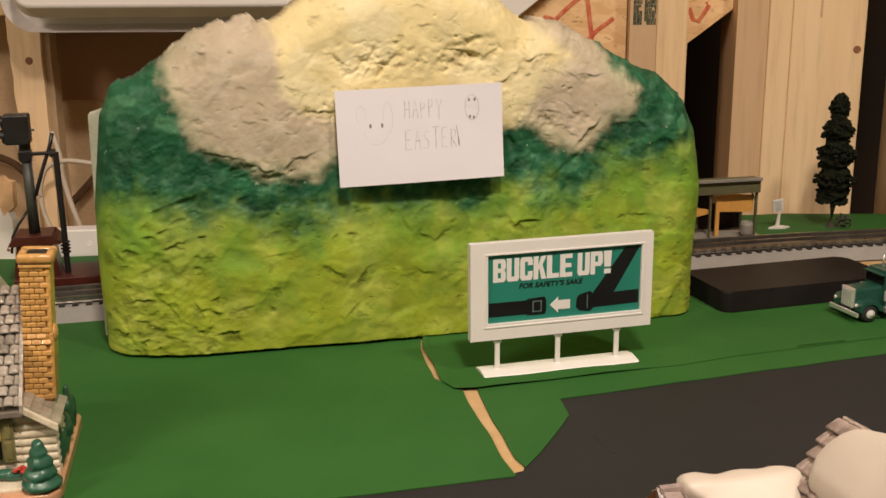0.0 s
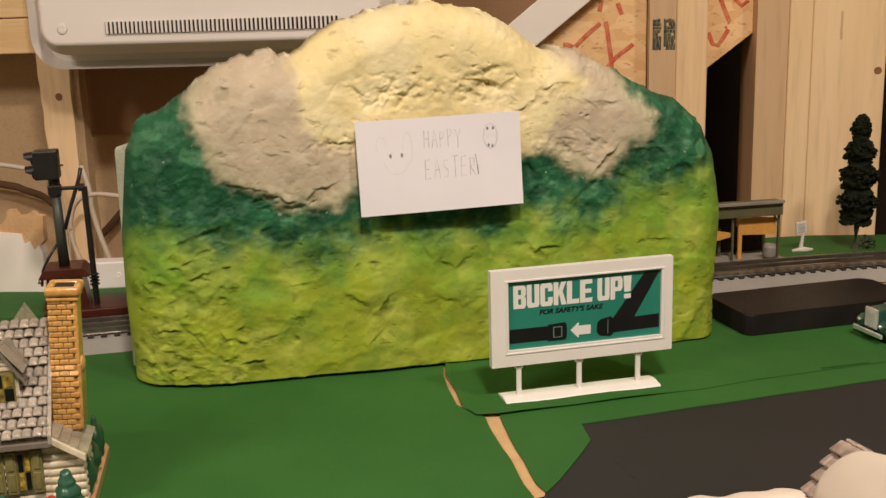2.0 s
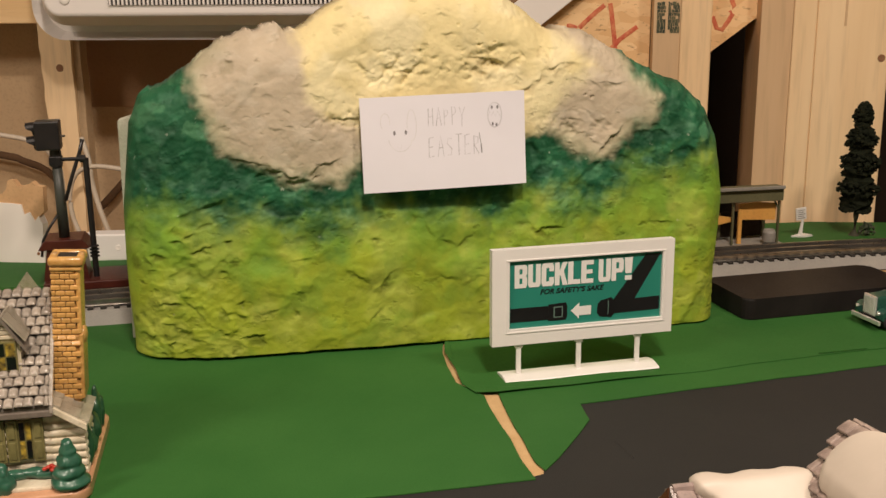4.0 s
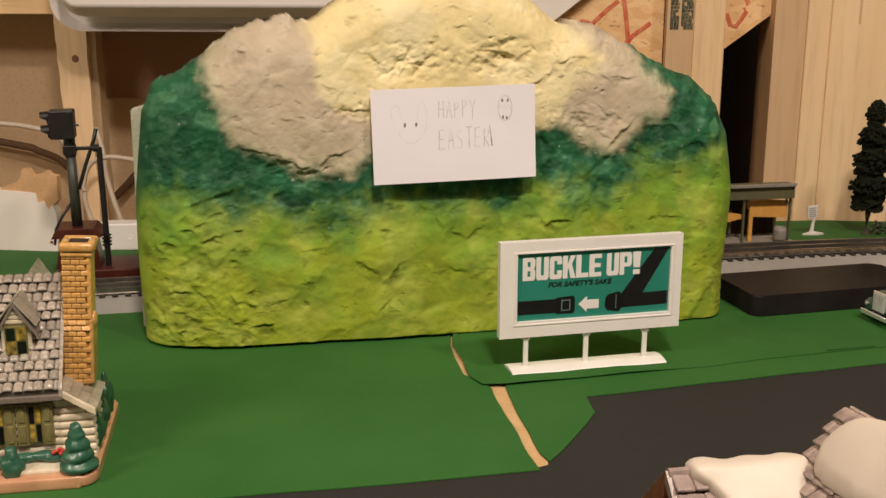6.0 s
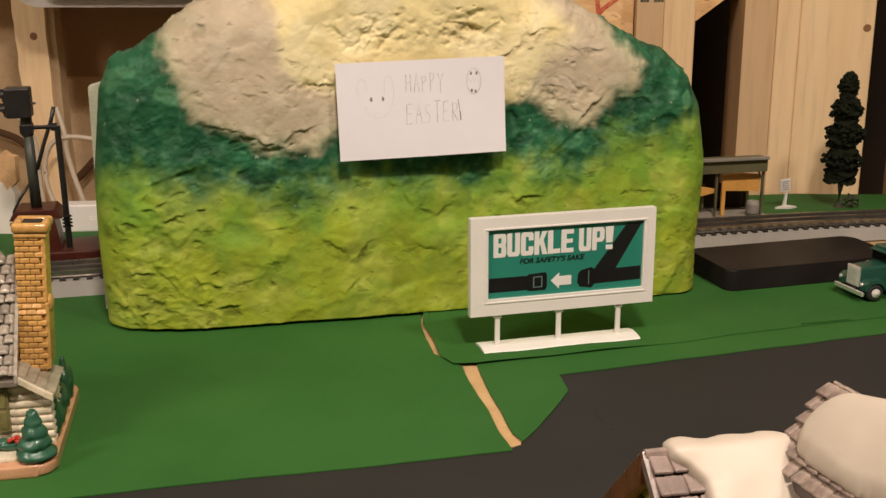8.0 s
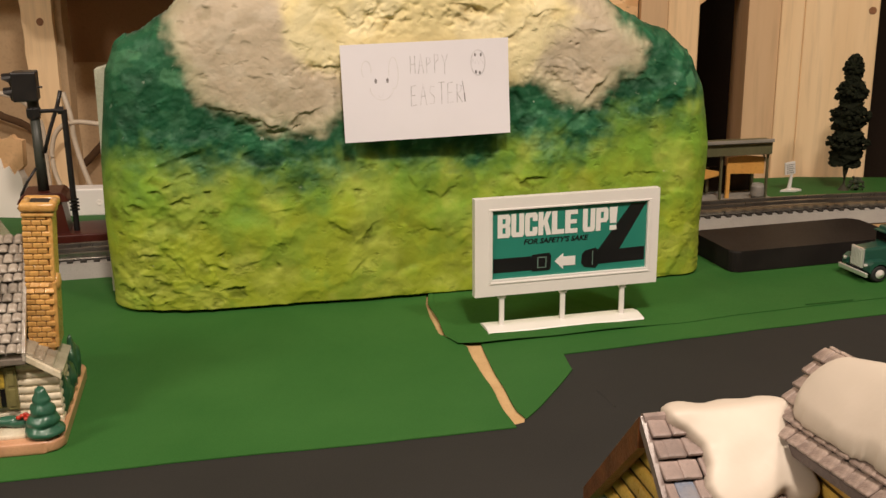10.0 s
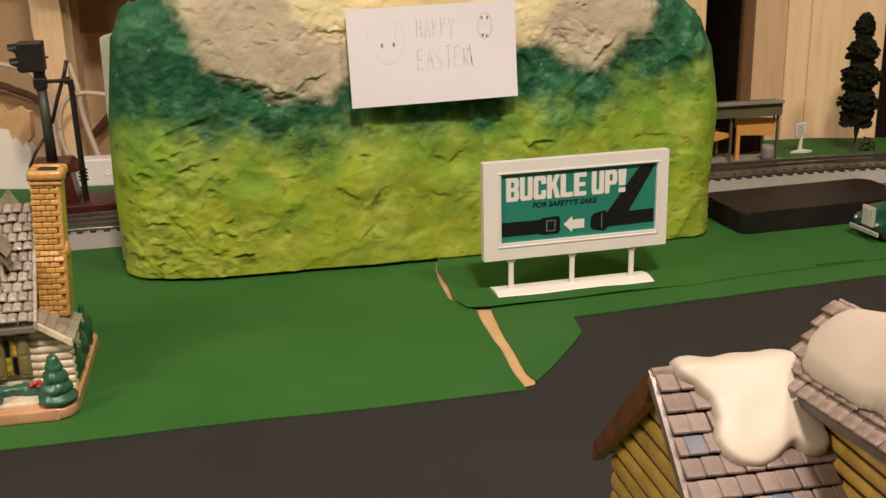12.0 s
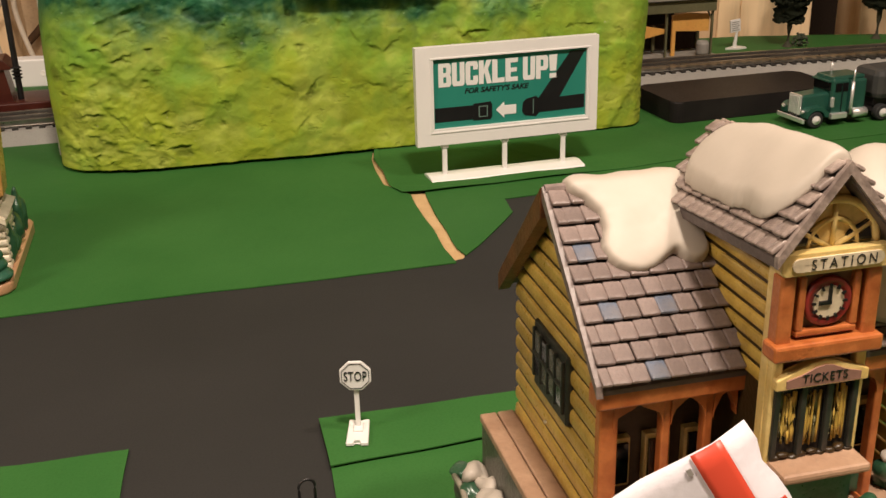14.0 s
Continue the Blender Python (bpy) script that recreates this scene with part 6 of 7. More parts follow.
prism(core, [(WALL_F + 0.001, 0.006), (WALL_F + 0.001, EAVE_Z), (C_RIDGE_V, C_RIDGE_Z - 0.004), (WALL_B, EAVE_Z), (WALL_B, 0.006)], X0, X1 - 0.001, "yzx")
cbody = part("body", core, COTTAGE_SIDING, cottage, "cream lapped siding walls")
siding(cbody, lambda z: (X0, X1 + 0.0005) if z < EAVE_Z - 0.001 else None, 0.0065, 0.0046, 0.0013, COTTAGE_SIDING, "x", (WALL_F + 0.001, -1))
siding(cbody, lambda z: gable_half(z, C_RIDGE_Z - 0.003, C_RIDGE_V, WALL_F, EAVE_Z, WALL_B, EAVE_Z), 0.0065, 0.0046, 0.0012, COTTAGE_SIDING, "y", (X1 - 0.001, 1))
EAVE_V = 0.0055
croof = part("roof", solid([(EAVE_V, EAVE_Z - 0.001), (EAVE_V, EAVE_Z + 0.0012), (C_RIDGE_V, C_RIDGE_Z), (WALL_B + 0.006, EAVE_Z + 0.001), (WALL_B + 0.006, EAVE_Z - 0.001), (C_RIDGE_V, C_RIDGE_Z - 0.004)], X0, X1 + 0.002, "yzx"), COTTAGE_UNDER, cottage, "glossy grey shingle roof")
MC, LC = roof_plane(X0, C_RIDGE_V, C_RIDGE_Z, EAVE_V, EAVE_Z + 0.0012)
shingles(croof, MC, X1 + 0.002 - X0, LC, 12, 25, 0.0019, COTTAGE_SHINGLE, 0.08, seed=31, wild=0.55, domed=True)
part("roof_edge", solid([(EAVE_V - 0.001, EAVE_Z - 0.002), (EAVE_V - 0.001, EAVE_Z + 0.0025), (C_RIDGE_V, C_RIDGE_Z + 0.002), (WALL_B + 0.006, EAVE_Z + 0.002), (WALL_B + 0.006, EAVE_Z - 0.002), (C_RIDGE_V, C_RIDGE_Z - 0.004)], X1 + 0.0018, X1 + 0.0036, "yzx"), COTTAGE_SHINGLE, croof, "plain grey verge")
part("eaves_board", boxed(X0, X1 + 0.003, EAVE_V - 0.0008, EAVE_V + 0.002, EAVE_Z - 0.0042, EAVE_Z - 0.0006, 0.0006), COTTAGE_UNDER, croof)


def cottage_window(parent, u, z0, z1, face, half):
    """A four-pane window with olive bars; two of the panes are coloured yellow."""
    w = part("window", boxed(u - half, u + half, face - 0.0012, face + 0.001, z0, z1, 0.0003), SHUTTER_OLIVE, parent, "olive-framed window")
    mid = (z0 + z1) / 2
    for k, (a, b, c, d) in enumerate(((u - half + 0.0009, u - 0.0004, z0 + 0.0009, mid - 0.0004), (u + 0.0004, u + half - 0.0009, z0 + 0.0009, mid - 0.0004), (u - half + 0.0009, u - 0.0004, mid + 0.0004, z1 - 0.0009), (u + 0.0004, u + half - 0.0009, mid + 0.0004, z1 - 0.0009))):
        part("pane", boxed(a, b, face - 0.0016, face - 0.0008, c, d), WINDOW_YELLOW if k in (0, 3) else DARK_GLASS, w)
    return w


for u in (-0.0325, -0.0525, -0.0745):
    cottage_window(cottage, u, 0.0185, 0.0412, WALL_F - 0.001, 0.0039)
    for s in (-1, 1):
        bm = bmesh.new()
        c = u + s * 0.0068
        box(bm, c - 0.0029, c + 0.0029, WALL_F - 0.0032, WALL_F - 0.0006, 0.0175, 0.0422, 0.0004)
        box(bm, c - 0.0017, c + 0.0017, WALL_F - 0.0038, WALL_F - 0.003, 0.0315, 0.0405, 0.0003)
        box(bm, c - 0.0017, c + 0.0017, WALL_F - 0.0038, WALL_F - 0.003, 0.0195, 0.0295, 0.0003)
        part("shutter", bm, SHUTTER_OLIVE, cottage, "olive shutter")
for k in range(5):
    part("wall_bead", boxed(-0.0435, -0.0415, WALL_F - 0.0022, WALL_F - 0.0008, 0.0195 + k * 0.0042, 0.022 + k * 0.0042, 0.0008), COTTAGE_SIDING, cottage)

# dormer
DU, DV, D0, D1, DA = -0.0395, 0.0185, 0.0655, 0.084, 0.0975
dorm = part("dormer", solid([(DU - 0.0078, D0), (DU + 0.0078, D0), (DU + 0.0078, D1), (DU, DA - 0.002), (DU - 0.0078, D1)], DV, 0.046, "xzy"), COTTAGE_SIDING, cottage, "cream dormer with a four-pane window")
cottage_window(dorm, DU, 0.0682, 0.0848, DV - 0.0002, 0.006)
for k in range(4):
    z = 0.0862 + k * 0.0026
    w = 0.0078 * (DA - z) / (DA - D1) * 0.86
    part("siding_board", boxed(DU - w, DU + w, DV - 0.0012, DV + 0.0004, z, z + 0.0022, 0.0004), COTTAGE_SIDING, dorm)
droof = part("dormer_roof", solid([(DU - 0.0112, D1 - 0.0035), (DU, DA + 0.0012), (DU + 0.0112, D1 - 0.0035), (DU + 0.0112, D1 - 0.0058), (DU, DA - 0.0016), (DU - 0.0112, D1 - 0.0058)], DV - 0.0028, 0.054, "xzy"), COTTAGE_UNDER, cottage, "grey gabled dormer roof")
for s in (-1, 1):
    d = Vector((s * 0.0112, 0, -0.0147)).normalized()
    n = Vector((-d.z * s, 0, abs(d.x))) if s > 0 else Vector((d.z, 0, abs(d.x)))
    for k in range(4):
        bm = bmesh.new()
        a = DV - 0.0022 + k * 0.0125
        o = Vector((DU, 0, DA + 0.0014))
        for h in (0.0,):
            p = [o + d * 0.0004, o + d * 0.0178]
            q = [x + n * 0.0009 for x in p]
            vs = [bm.verts.new((x.x, y, x.z)) for y in (a, a + 0.0118) for x in (p[0], p[1], q[1], q[0])]
            for f in ((0, 1, 2, 3), (7, 6, 5, 4), (0, 4, 5, 1), (1, 5, 6, 2), (2, 6, 7, 3), (3, 7, 4, 0)):
                bm.faces.new([vs[i] for i in f])
        part("roof_slab", bm, COTTAGE_SLAB, droof)
part("rear_gable", solid([(-0.047, 0.088), (-0.0365, 0.1065), (-0.026, 0.088)], 0.056, 0.085, "xzy"), COTTAGE_SHINGLE, croof, "grey rear gable behind the ridge")

# lean-to at the chimney end
lean = part("lean_to", solid([(X1 - 0.002, 0.006), (-0.0022, 0.006), (-0.0022, 0.0345), (X1 - 0.002, 0.0455)], WALL_F + 0.0005, 0.044, "xzy"), COTTAGE_SIDING, cottage, "cream lean-to beside the chimney")
siding(lean, lambda z: (X1, -0.0018 if z < 0.034 else -0.0022 - (z - 0.034) * 1.65) if z < 0.0435 else None, 0.0065, 0.0046, 0.0013, COTTAGE_SIDING, "x", (WALL_F + 0.0005, -1))
siding(lean, lambda z: (WALL_F, 0.044) if z < 0.0335 else None, 0.0065, 0.0046, 0.0013, COTTAGE_SIDING, "y", (-0.0022, 1))
lroof = part("lean_to_roof", solid([(X1 + 0.0005, 0.0502), (0.0, 0.037), (0.0, 0.035), (X1 + 0.0005, 0.0472)], WALL_F - 0.003, 0.047, "xzy"), COTTAGE_UNDER, cottage, "grey slab roof of the lean-to")
d = Vector((-X1 - 0.0005, 0, 0.037 - 0.0502)).normalized()
n = Vector((-d.z, 0, d.x))
for j in range(4):
    for k in range(3):
        a = WALL_F - 0.003 + k * 0.0125
        o = Vector((X1 + 0.0005, 0, 0.0502)) + d * (0.0003 + j * 0.0058)
        bm = bmesh.new()
        vs = [bm.verts.new((x.x, y, x.z)) for y in (a, a + 0.0123) for x in (o, o + d * 0.006, o + d * 0.006 + n * 0.0018, o + n * 0.0005)]
        for f in ((0, 1, 2, 3), (7, 6, 5, 4), (0, 4, 5, 1), (1, 5, 6, 2), (2, 6, 7, 3), (3, 7, 4, 0)):
            bm.faces.new([vs[i] for i in f])
        part("roof_slab", bm, COTTAGE_SLAB, lroof)
part("lean_to_verge", solid([(X1 + 0.0005, 0.0465), (X1 + 0.0005, 0.0505), (0.0004, 0.0374), (0.0004, 0.0334)], WALL_F - 0.0052, WALL_F - 0.0028, "xzy", 0.0004), COTTAGE_SIDING, lroof, "cream verge board")

# chimney of single bricks
CH = part("chimney", boxed(-0.0138, -0.0016, 0.0318, 0.0478, 0.04, 0.1262, 0.0006), MORTAR, cottage, "ochre glazed brick chimney")
brick = finish(boxed(-0.00248, 0.00248, -0.0006, 0.0012, -0.00152, 0.00152, 0.0006), "brick", BRICK)
half = finish(boxed(-0.0012, 0.0012, -0.0006, 0.0012, -0.00152, 0.00152, 0.0006), "brick", BRICK)
rnd = random.Random(5)
for r in range(24):
    z = 0.0475 + r * 0.00333
    flare = 0.0018 if r < 12 else 0.0
    for c in range(3):
        u = -0.0122 + (c + 0.5 * (r % 2)) * 0.0051
        if u > -0.0005:
            continue
        shared("brick", brick, CH, pose(u, 0.0312 - flare * (0.4 if r == 11 else 0.8), z, -32 if r in (10, 11) else rnd.uniform(-6, 2), 0, rnd.uniform(-3, 3)))
    if r % 2:
        shared("brick", half, CH, pose(-0.0132, 0.0312 - flare * 0.8, z))
part("chimney_breast", boxed(-0.0145, -0.0004, 0.0302, 0.048, 0.04, 0.0855, 0.001), MORTAR, CH)
for x1, v0, z0, z1 in ((0.0012, 0.0308, 0.0858, 0.1245), (0.0019, 0.0298, 0.046, 0.086)):
    part("chimney_corner", boxed(x1 - 0.0026, x1, v0, 0.0484, z0, z1, 0.0009), BRICK, CH, "smooth glazed corner of the chimney")
cap = bmesh.new()
for x0, x1, y0, y1 in ((-0.0157, 0.0034, 0.0288, 0.0335), (-0.0157, 0.0034, 0.0462, 0.0508), (-0.0157, -0.0112, 0.0335, 0.0462), (-0.0012, 0.0034, 0.0335, 0.0462)):
    box(cap, x0, x1, y0, y1, 0.1268, 0.1326, 0.0018)
part("chimney_cap", cap, BRICK, CH, "ochre chimney cap with a dark flue", True)
# near-black plate set just below the rim; its colour is the hole's shade
part("flue", boxed(-0.0112, -0.0012, 0.0335, 0.0462, 0.1262, 0.1315), STATION_DARK, CH)
part("cap_moulding", boxed(-0.0149, 0.0022, 0.0298, 0.0492, 0.1243, 0.1268, 0.0008), BRICK, CH)
bm = bmesh.new()
blob(bm, (0.0012, 0.037, 0.084), (0.0022, 0.005, 0.0055), 0.2, 100)
part("chimney_shoulder", bm, BRICK, CH, "", True)

CH.matrix_basis = pose(0, 0, 0.1186) @ pose(0, 0, 0, 0, 3.1, 0) @ Matrix.Diagonal((1.0, 1, 0.958, 1)) @ pose(0, 0, -0.124)
# planting on the plinth
tree = bmesh.new()
profile = [(0.0001, 0.0), (0.0088, 0.0006)]
for k in range(4):
    r, h = 0.0112 - k * 0.0021, 0.0012 + k * 0.0066
    profile += [(r * 0.9, h + 0.0006), (r, h + 0.0016), (r * 1.0, h + 0.003), (r * 0.94, h + 0.0042), (r * 0.78, h + 0.006)]
profile += [(0.0034, 0.0285), (0.0026, 0.0302), (0.0014, 0.0313), (0.0001, 0.0316)]
lathe(tree, profile, pose(-0.0092, -0.003, 0.0065) @ Matrix.Diagonal((0.95, 0.95, 0.89, 1)), 22)
for q in tree.verts:
    q.co += Vector((noise.noise(q.co * 260), noise.noise(q.co * 260 + Vector((4, 0, 0))), noise.noise(q.co * 260 + Vector((0, 4, 0))))) * 0.0011
part("fir_tree", tree, TREE_GREEN, cottage, "glazed teal fir tree", True)
bm = bmesh.new()
for k in range(14):
    blob(bm, (-0.02 - k * 0.009, 0.0045 + 0.002 * math.sin(k), 0.0118 + 0.0006 * math.sin(k * 1.7)), (0.0085, 0.0034, 0.003), 0.2, 160)
part("hedge", bm, TREE_GREEN, cottage, "low glazed hedge under the windows", True)
bm = bmesh.new()
blob(bm, (-0.0435, -0.004, 0.011), (0.0058, 0.005, 0.0075), 0.35, 240)
blob(bm, (-0.0435, -0.004, 0.0185), (0.0035, 0.0035, 0.005), 0.35, 240)
part("shrub", bm, TREE_GREEN, cottage, "", True)
bm = bmesh.new()
for p in ((-0.0208, 0.0015, 0.0168), (-0.0192, 0.0022, 0.0174), (-0.0175, 0.0012, 0.0166), (-0.0222, 0.0018, 0.016), (-0.0186, 0.0005, 0.0155)):
    blob(bm, p, (0.0015, 0.0012, 0.0011), 0.6, 500, 2)
part("flowers", bm, FLOWER_RED, cottage, "small red flowers", True)
part("front_step", boxed(-0.04, -0.0185, -0.006, 0.006, 0.0062, 0.0092, 0.001), COTTAGE_SIDING, cottage)
for k, (v, r, h) in enumerate(((0.023, 0.0045, 0.024), (0.036, 0.0045, 0.016), (0.052, 0.005, 0.02), (0.064, 0.0055, 0.03), (0.079, 0.005, 0.022))):
    bm = bmesh.new()
    blob(bm, (-0.0018, v, 0.0065 + h * 0.5), (0.0032, r, h * 0.52), 0.4, 200)
    part("side_bush", bm, BUSH_GREEN, cottage, "dark glazed bush along the side wall", True)

# ---- the stop sign ----
stop = thing("stop_sign", pose(0.0928, 0.5055, 0.0024, 0, 0, 4), "white plastic toy stop sign with dark letters", "road sign")
bm = bmesh.new()
prism(bm, [(-0.0045, -0.0098), (-0.0014, -0.0098), (-0.0013, -0.0078), (0.0013, -0.0078), (0.0014, -0.0098), (0.0045, -0.0098), (0.0042, 0.0085), (0.002, 0.0085), (0.0017, 0.0072), (-0.0017, 0.0072), (-0.002, 0.0085), (-0.0042, 0.0085)], 0.0, 0.0017)
bmesh.ops.bevel(bm, geom=list(bm.edges), offset=0.0003, segments=1, affect="EDGES")
part("foot", bm, WHITE_PLASTIC, stop, "notched white foot")
part("foot_boss", boxed(-0.0021, 0.0021, -0.002, 0.0045, 0.0015, 0.003, 0.0006), WHITE_PLASTIC, stop)
part("post", boxed(-0.001, 0.001, 0.0008, 0.0026, 0.002, 0.0215, 0.0002), WHITE_PLASTIC, stop)
PLATE_Z, PLATE_R = 0.0266, 0.0068
octagon = [(PLATE_R * math.cos(radians(22.5 + 45 * k)), PLATE_Z + PLATE_R * math.sin(radians(22.5 + 45 * k))) for k in range(8)]
plate = part("plate", solid(octagon, -0.0004, 0.001, "xzy", 0.0002), WHITE_PLASTIC, stop, "octagonal plate")
ring = bmesh.new()
for k in range(8):
    ends = [octagon[k], octagon[(k + 1) % 8]]
    a2, b2, a3, b3 = [(q[0] * f, PLATE_Z + (q[1] - PLATE_Z) * f) for f in (0.88, 0.845) for q in ends]
    prism(ring, [a2, b2, b3, a3], -0.0006, -0.0002, "xzy")
part("dark_outline", ring, IRON_BLACK, plate)
lettering("letters", "STOP", 0.0092, 0.0042, 0.0003, pose(-0.0046, -0.0004, PLATE_Z - 0.0021, 90), IRON_BLACK, plate, 0.0, 1.05)

# ---- the small white sign behind the track ----
notice = thing("trackside_sign", pose(0.394, 1.257, 0.012, 0, 0, 20), "small white trackside sign with unreadable black lines", "sign")
bm = solid([(-0.013, -0.003), (0.001, -0.0075), (0.0105, -0.005), (0.004, 0.006)], 0.0, 0.0018)
part("foot", bm, WHITE_PLASTIC, notice)
bm = bmesh.new()
rod(bm, (-0.001, 0, 0.001), (0.0012, 0.0, 0.019), 0.0022, 0.0012, 10)
part("post", bm, WHITE_PLASTIC, notice)
sheet = part("plate", boxed(-0.0052, 0.0066, -0.0012, 0.0004, 0.0172, 0.0302, 0.0003, pose(0, 0, 0, 0, -6, 0)), WHITE_PLASTIC, notice)
for k in range(5):
    part("text_bar", boxed(-0.0036, 0.005 - 0.0012 * (k % 2), -0.0015, -0.0011, 0.0188 + k * 0.0021, 0.0195 + k * 0.0021, 0, pose(0, 0, 0, 0, -6, 0)), ROADBED, sheet)

# ---- the platform shelter behind the track ----
shelter = thing("platform_shelter", pose(0.36, 1.215, 0.012, 0, 0, 17), "olive plastic platform shelter with orange panels", "shelter")
part("platform", boxed(-0.13, 0.0045, -0.014, 0.03, 0.0, 0.0035, 0.0008), GREY_PLASTIC, shelter, "grey platform slab")
bm = bmesh.new()
box(bm, -0.13, -0.001, -0.012, 0.004, 0.0592, 0.0618, 0.0006)
box(bm, -0.13, 0.0, -0.0095, -0.0065, 0.0475, 0.06, 0.0005)
part("roof", bm, OLIVE_PLASTIC, shelter, "olive roof with a deep edge beam")
part("roof_edge", boxed(-0.13, -0.0005, -0.0135, -0.0115, 0.06, 0.0632, 0.0004), GREY_PLASTIC, shelter)
for u in (-0.0015, -0.0505, -0.1):
    part("post", boxed(u - 0.001, u + 0.001, -0.0055, -0.0025, 0.0035, 0.052, 0.0004), OLIVE_PLASTIC, shelter)
    part("post", boxed(u - 0.0015, u + 0.0015, 0.024, 0.027, 0.0035, 0.03, 0.0004), OLIVE_PLASTIC, shelter)
bm = bmesh.new()
tube(bm, [(-0.002, -0.004, 0.038), (-0.006, -0.004, 0.046), (-0.011, -0.004, 0.051)], 0.0009, 6)
part("bracket", bm, OLIVE_PLASTIC, shelter)
for u0, u1, lift in ((-0.0425, -0.003, 0.0), (-0.094, -0.0485, -0.005)):
    bm = solid([(u0, 0.0285 + lift), (u1, 0.0265 + lift), (u1, 0.0435 + lift), (u1 - 0.02, 0.0455 + lift), (u0 + 0.002, 0.0445 + lift), (u0, 0.043 + lift)] if lift == 0 else [(u0, 0.018), (u1, 0.0275), (u1, 0.0305), (u0, 0.0395)], -0.0012, 0.0008, "xzy")
    part("panel", bm, ORANGE_PLASTIC, shelter, "orange plastic panel")
part("panel_post", boxed(-0.0428, -0.0388, -0.0016, 0.0012, 0.0035, 0.044, 0.0004), ORANGE_PLASTIC, shelter)
part("back_wall", boxed(-0.13, 0.0, 0.0292, 0.0305, 0.0035, 0.03, 0.0003), DARK_BACKING, shelter, "dark rear wall")

barrel = thing("small_barrel", pose(0.36, 1.215, 0.0155, 0, 0, 17) @ pose(-0.0112, -0.006, 0), "grey plastic barrel on the shelter platform", "barrel")
bm = bmesh.new()
lathe(bm, [(0.0001, 0), (0.0054, 0), (0.0057, 0.002), (0.0064, 0.0022), (0.0064, 0.0032), (0.0066, 0.0075), (0.0064, 0.0112), (0.0064, 0.0122), (0.0058, 0.0124), (0.0055, 0.0145), (0.0049, 0.0145), (0.0047, 0.0138), (0.0001, 0.0138)], pose(0, 0, 0), 20)
part("body", bm, GREY_PLASTIC, barrel, "", True)


# ---- the trees behind the track ----
def model_tree(name, m, high, wide, bare, seed, label):
    """A toy conifer: a bare stem, a few limbs and a crown of many small clumps."""
    rnd = random.Random(seed)
    ob = thing(name, m, label, "tree", "toy trees behind the track")
    bm = bmesh.new()
    tube(bm, [(0, 0, 0), (0.0006, 0, high * 0.15), (-0.0005, 0.0005, high * 0.5), (0, 0, high * 0.93)], 0.0028, 8)
    lathe(bm, [(0.0001, 0), (0.006, 0), (0.0045, 0.0012), (0.002, 0.005), (0.0001, 0.006)], pose(0, 0, 0), 10)
    for k in range(12):
        z, a = high * (bare + (0.9 - bare) * k / 12), k * 2.4
        r = wide * 0.7 * (1 - (k / 12) ** 1.5)
        tube(bm, [(0, 0, z), (r * 0.5 * math.cos(a), r * 0.5 * math.sin(a), z + 0.001), (r * math.cos(a), r * math.sin(a), z + 0.003)], 0.0006, 5)
    part("trunk", bm, TRUNK, ob)
    bm = bmesh.new()
    for k in range(1500):
        s = rnd.random()
        z = high * (bare + (1 - bare) * s)
        lump = 0.8 + 0.26 * math.sin(s * 27 + seed) + 0.12 * noise.noise(Vector((s * 9, seed, 0)))
        edge = wide * min(1.0, 0.3 + 1.5 * (1 - s)) * lump * (0.75 + 0.25 * min(1, s * 6))
        a, r = rnd.uniform(0, 6.283), edge * math.sqrt(rnd.uniform(0.1, 1))
        c = rnd.uniform(0.0013, 0.0032)
        blob(bm, (r * math.cos(a), r * math.sin(a), z), (c, c, c * rnd.uniform(0.7, 1)), 0.8, 600, 1)
    for k in range(14):
        s = k / 14
        blob(bm, (0, 0, high * (bare + 0.04 + (0.9 - bare) * s)), (wide * 0.72 * min(1.0, 0.3 + 1.5 * (1 - s)), wide * 0.72 * min(1.0, 0.3 + 1.5 * (1 - s)), high * 0.05), 0.7, 200, 2)
    part("crown", bm, TREE_DARK, ob, "dense dark foam foliage")
    return ob


model_tree("toy_tree", pose(0.4492, 1.263, 0.012), 0.137, 0.0195, 0.19, 2, "dark toy conifer on a bare stem before the post")
model_tree("toy_tree", pose(0.5525, 1.302, 0.012), 0.15, 0.023, 0.22, 9, "dark toy conifer standing by the stud wall")
bush = thing("small_bush", pose(0.4615, 1.2605, 0.012), "small grey-green lichen bush at the foot of the tree", "bush")
bm = bmesh.new()
rnd = random.Random(4)
for k in range(70):
    a, r, z = rnd.uniform(0, 6.283), rnd.uniform(0, 0.0085), rnd.uniform(0.001, 0.013)
    c = rnd.uniform(0.0009, 0.002)
    blob(bm, (r * math.cos(a) * (1.2 - z * 50), r * math.sin(a) * 0.8, z), (c, c, c), 0.7, 600, 1)
part("foliage", bm, BUSH_GREY, bush)

# ---- the truck ----
HAUL = pose(0.3985, 0.9745, 0.0012, 0, 0, 21.5) @ Matrix.Diagonal((1.0, 1.0, 0.92, 1))
truck = thing("toy_truck", HAUL, "dark green toy semi truck with chrome grille and stacks", "truck")
bm = bmesh.new()
box(bm, -0.0032, 0.0225, 0.0085, 0.0265, 0.0115, 0.0288, 0.002)
for q in bm.verts:
    if q.co.x < 0.002:
        q.co.y = 0.0175 + (q.co.y - 0.0175) * 0.86
        q.co.z -= 0.0012 if q.co.z > 0.02 else 0
box(bm, 0.0205, 0.0368, 0.0045, 0.0305, 0.0085, 0.0405, 0.0022)
box(bm, 0.0372, 0.0535, 0.0042, 0.0308, 0.0095, 0.0392, 0.0022)
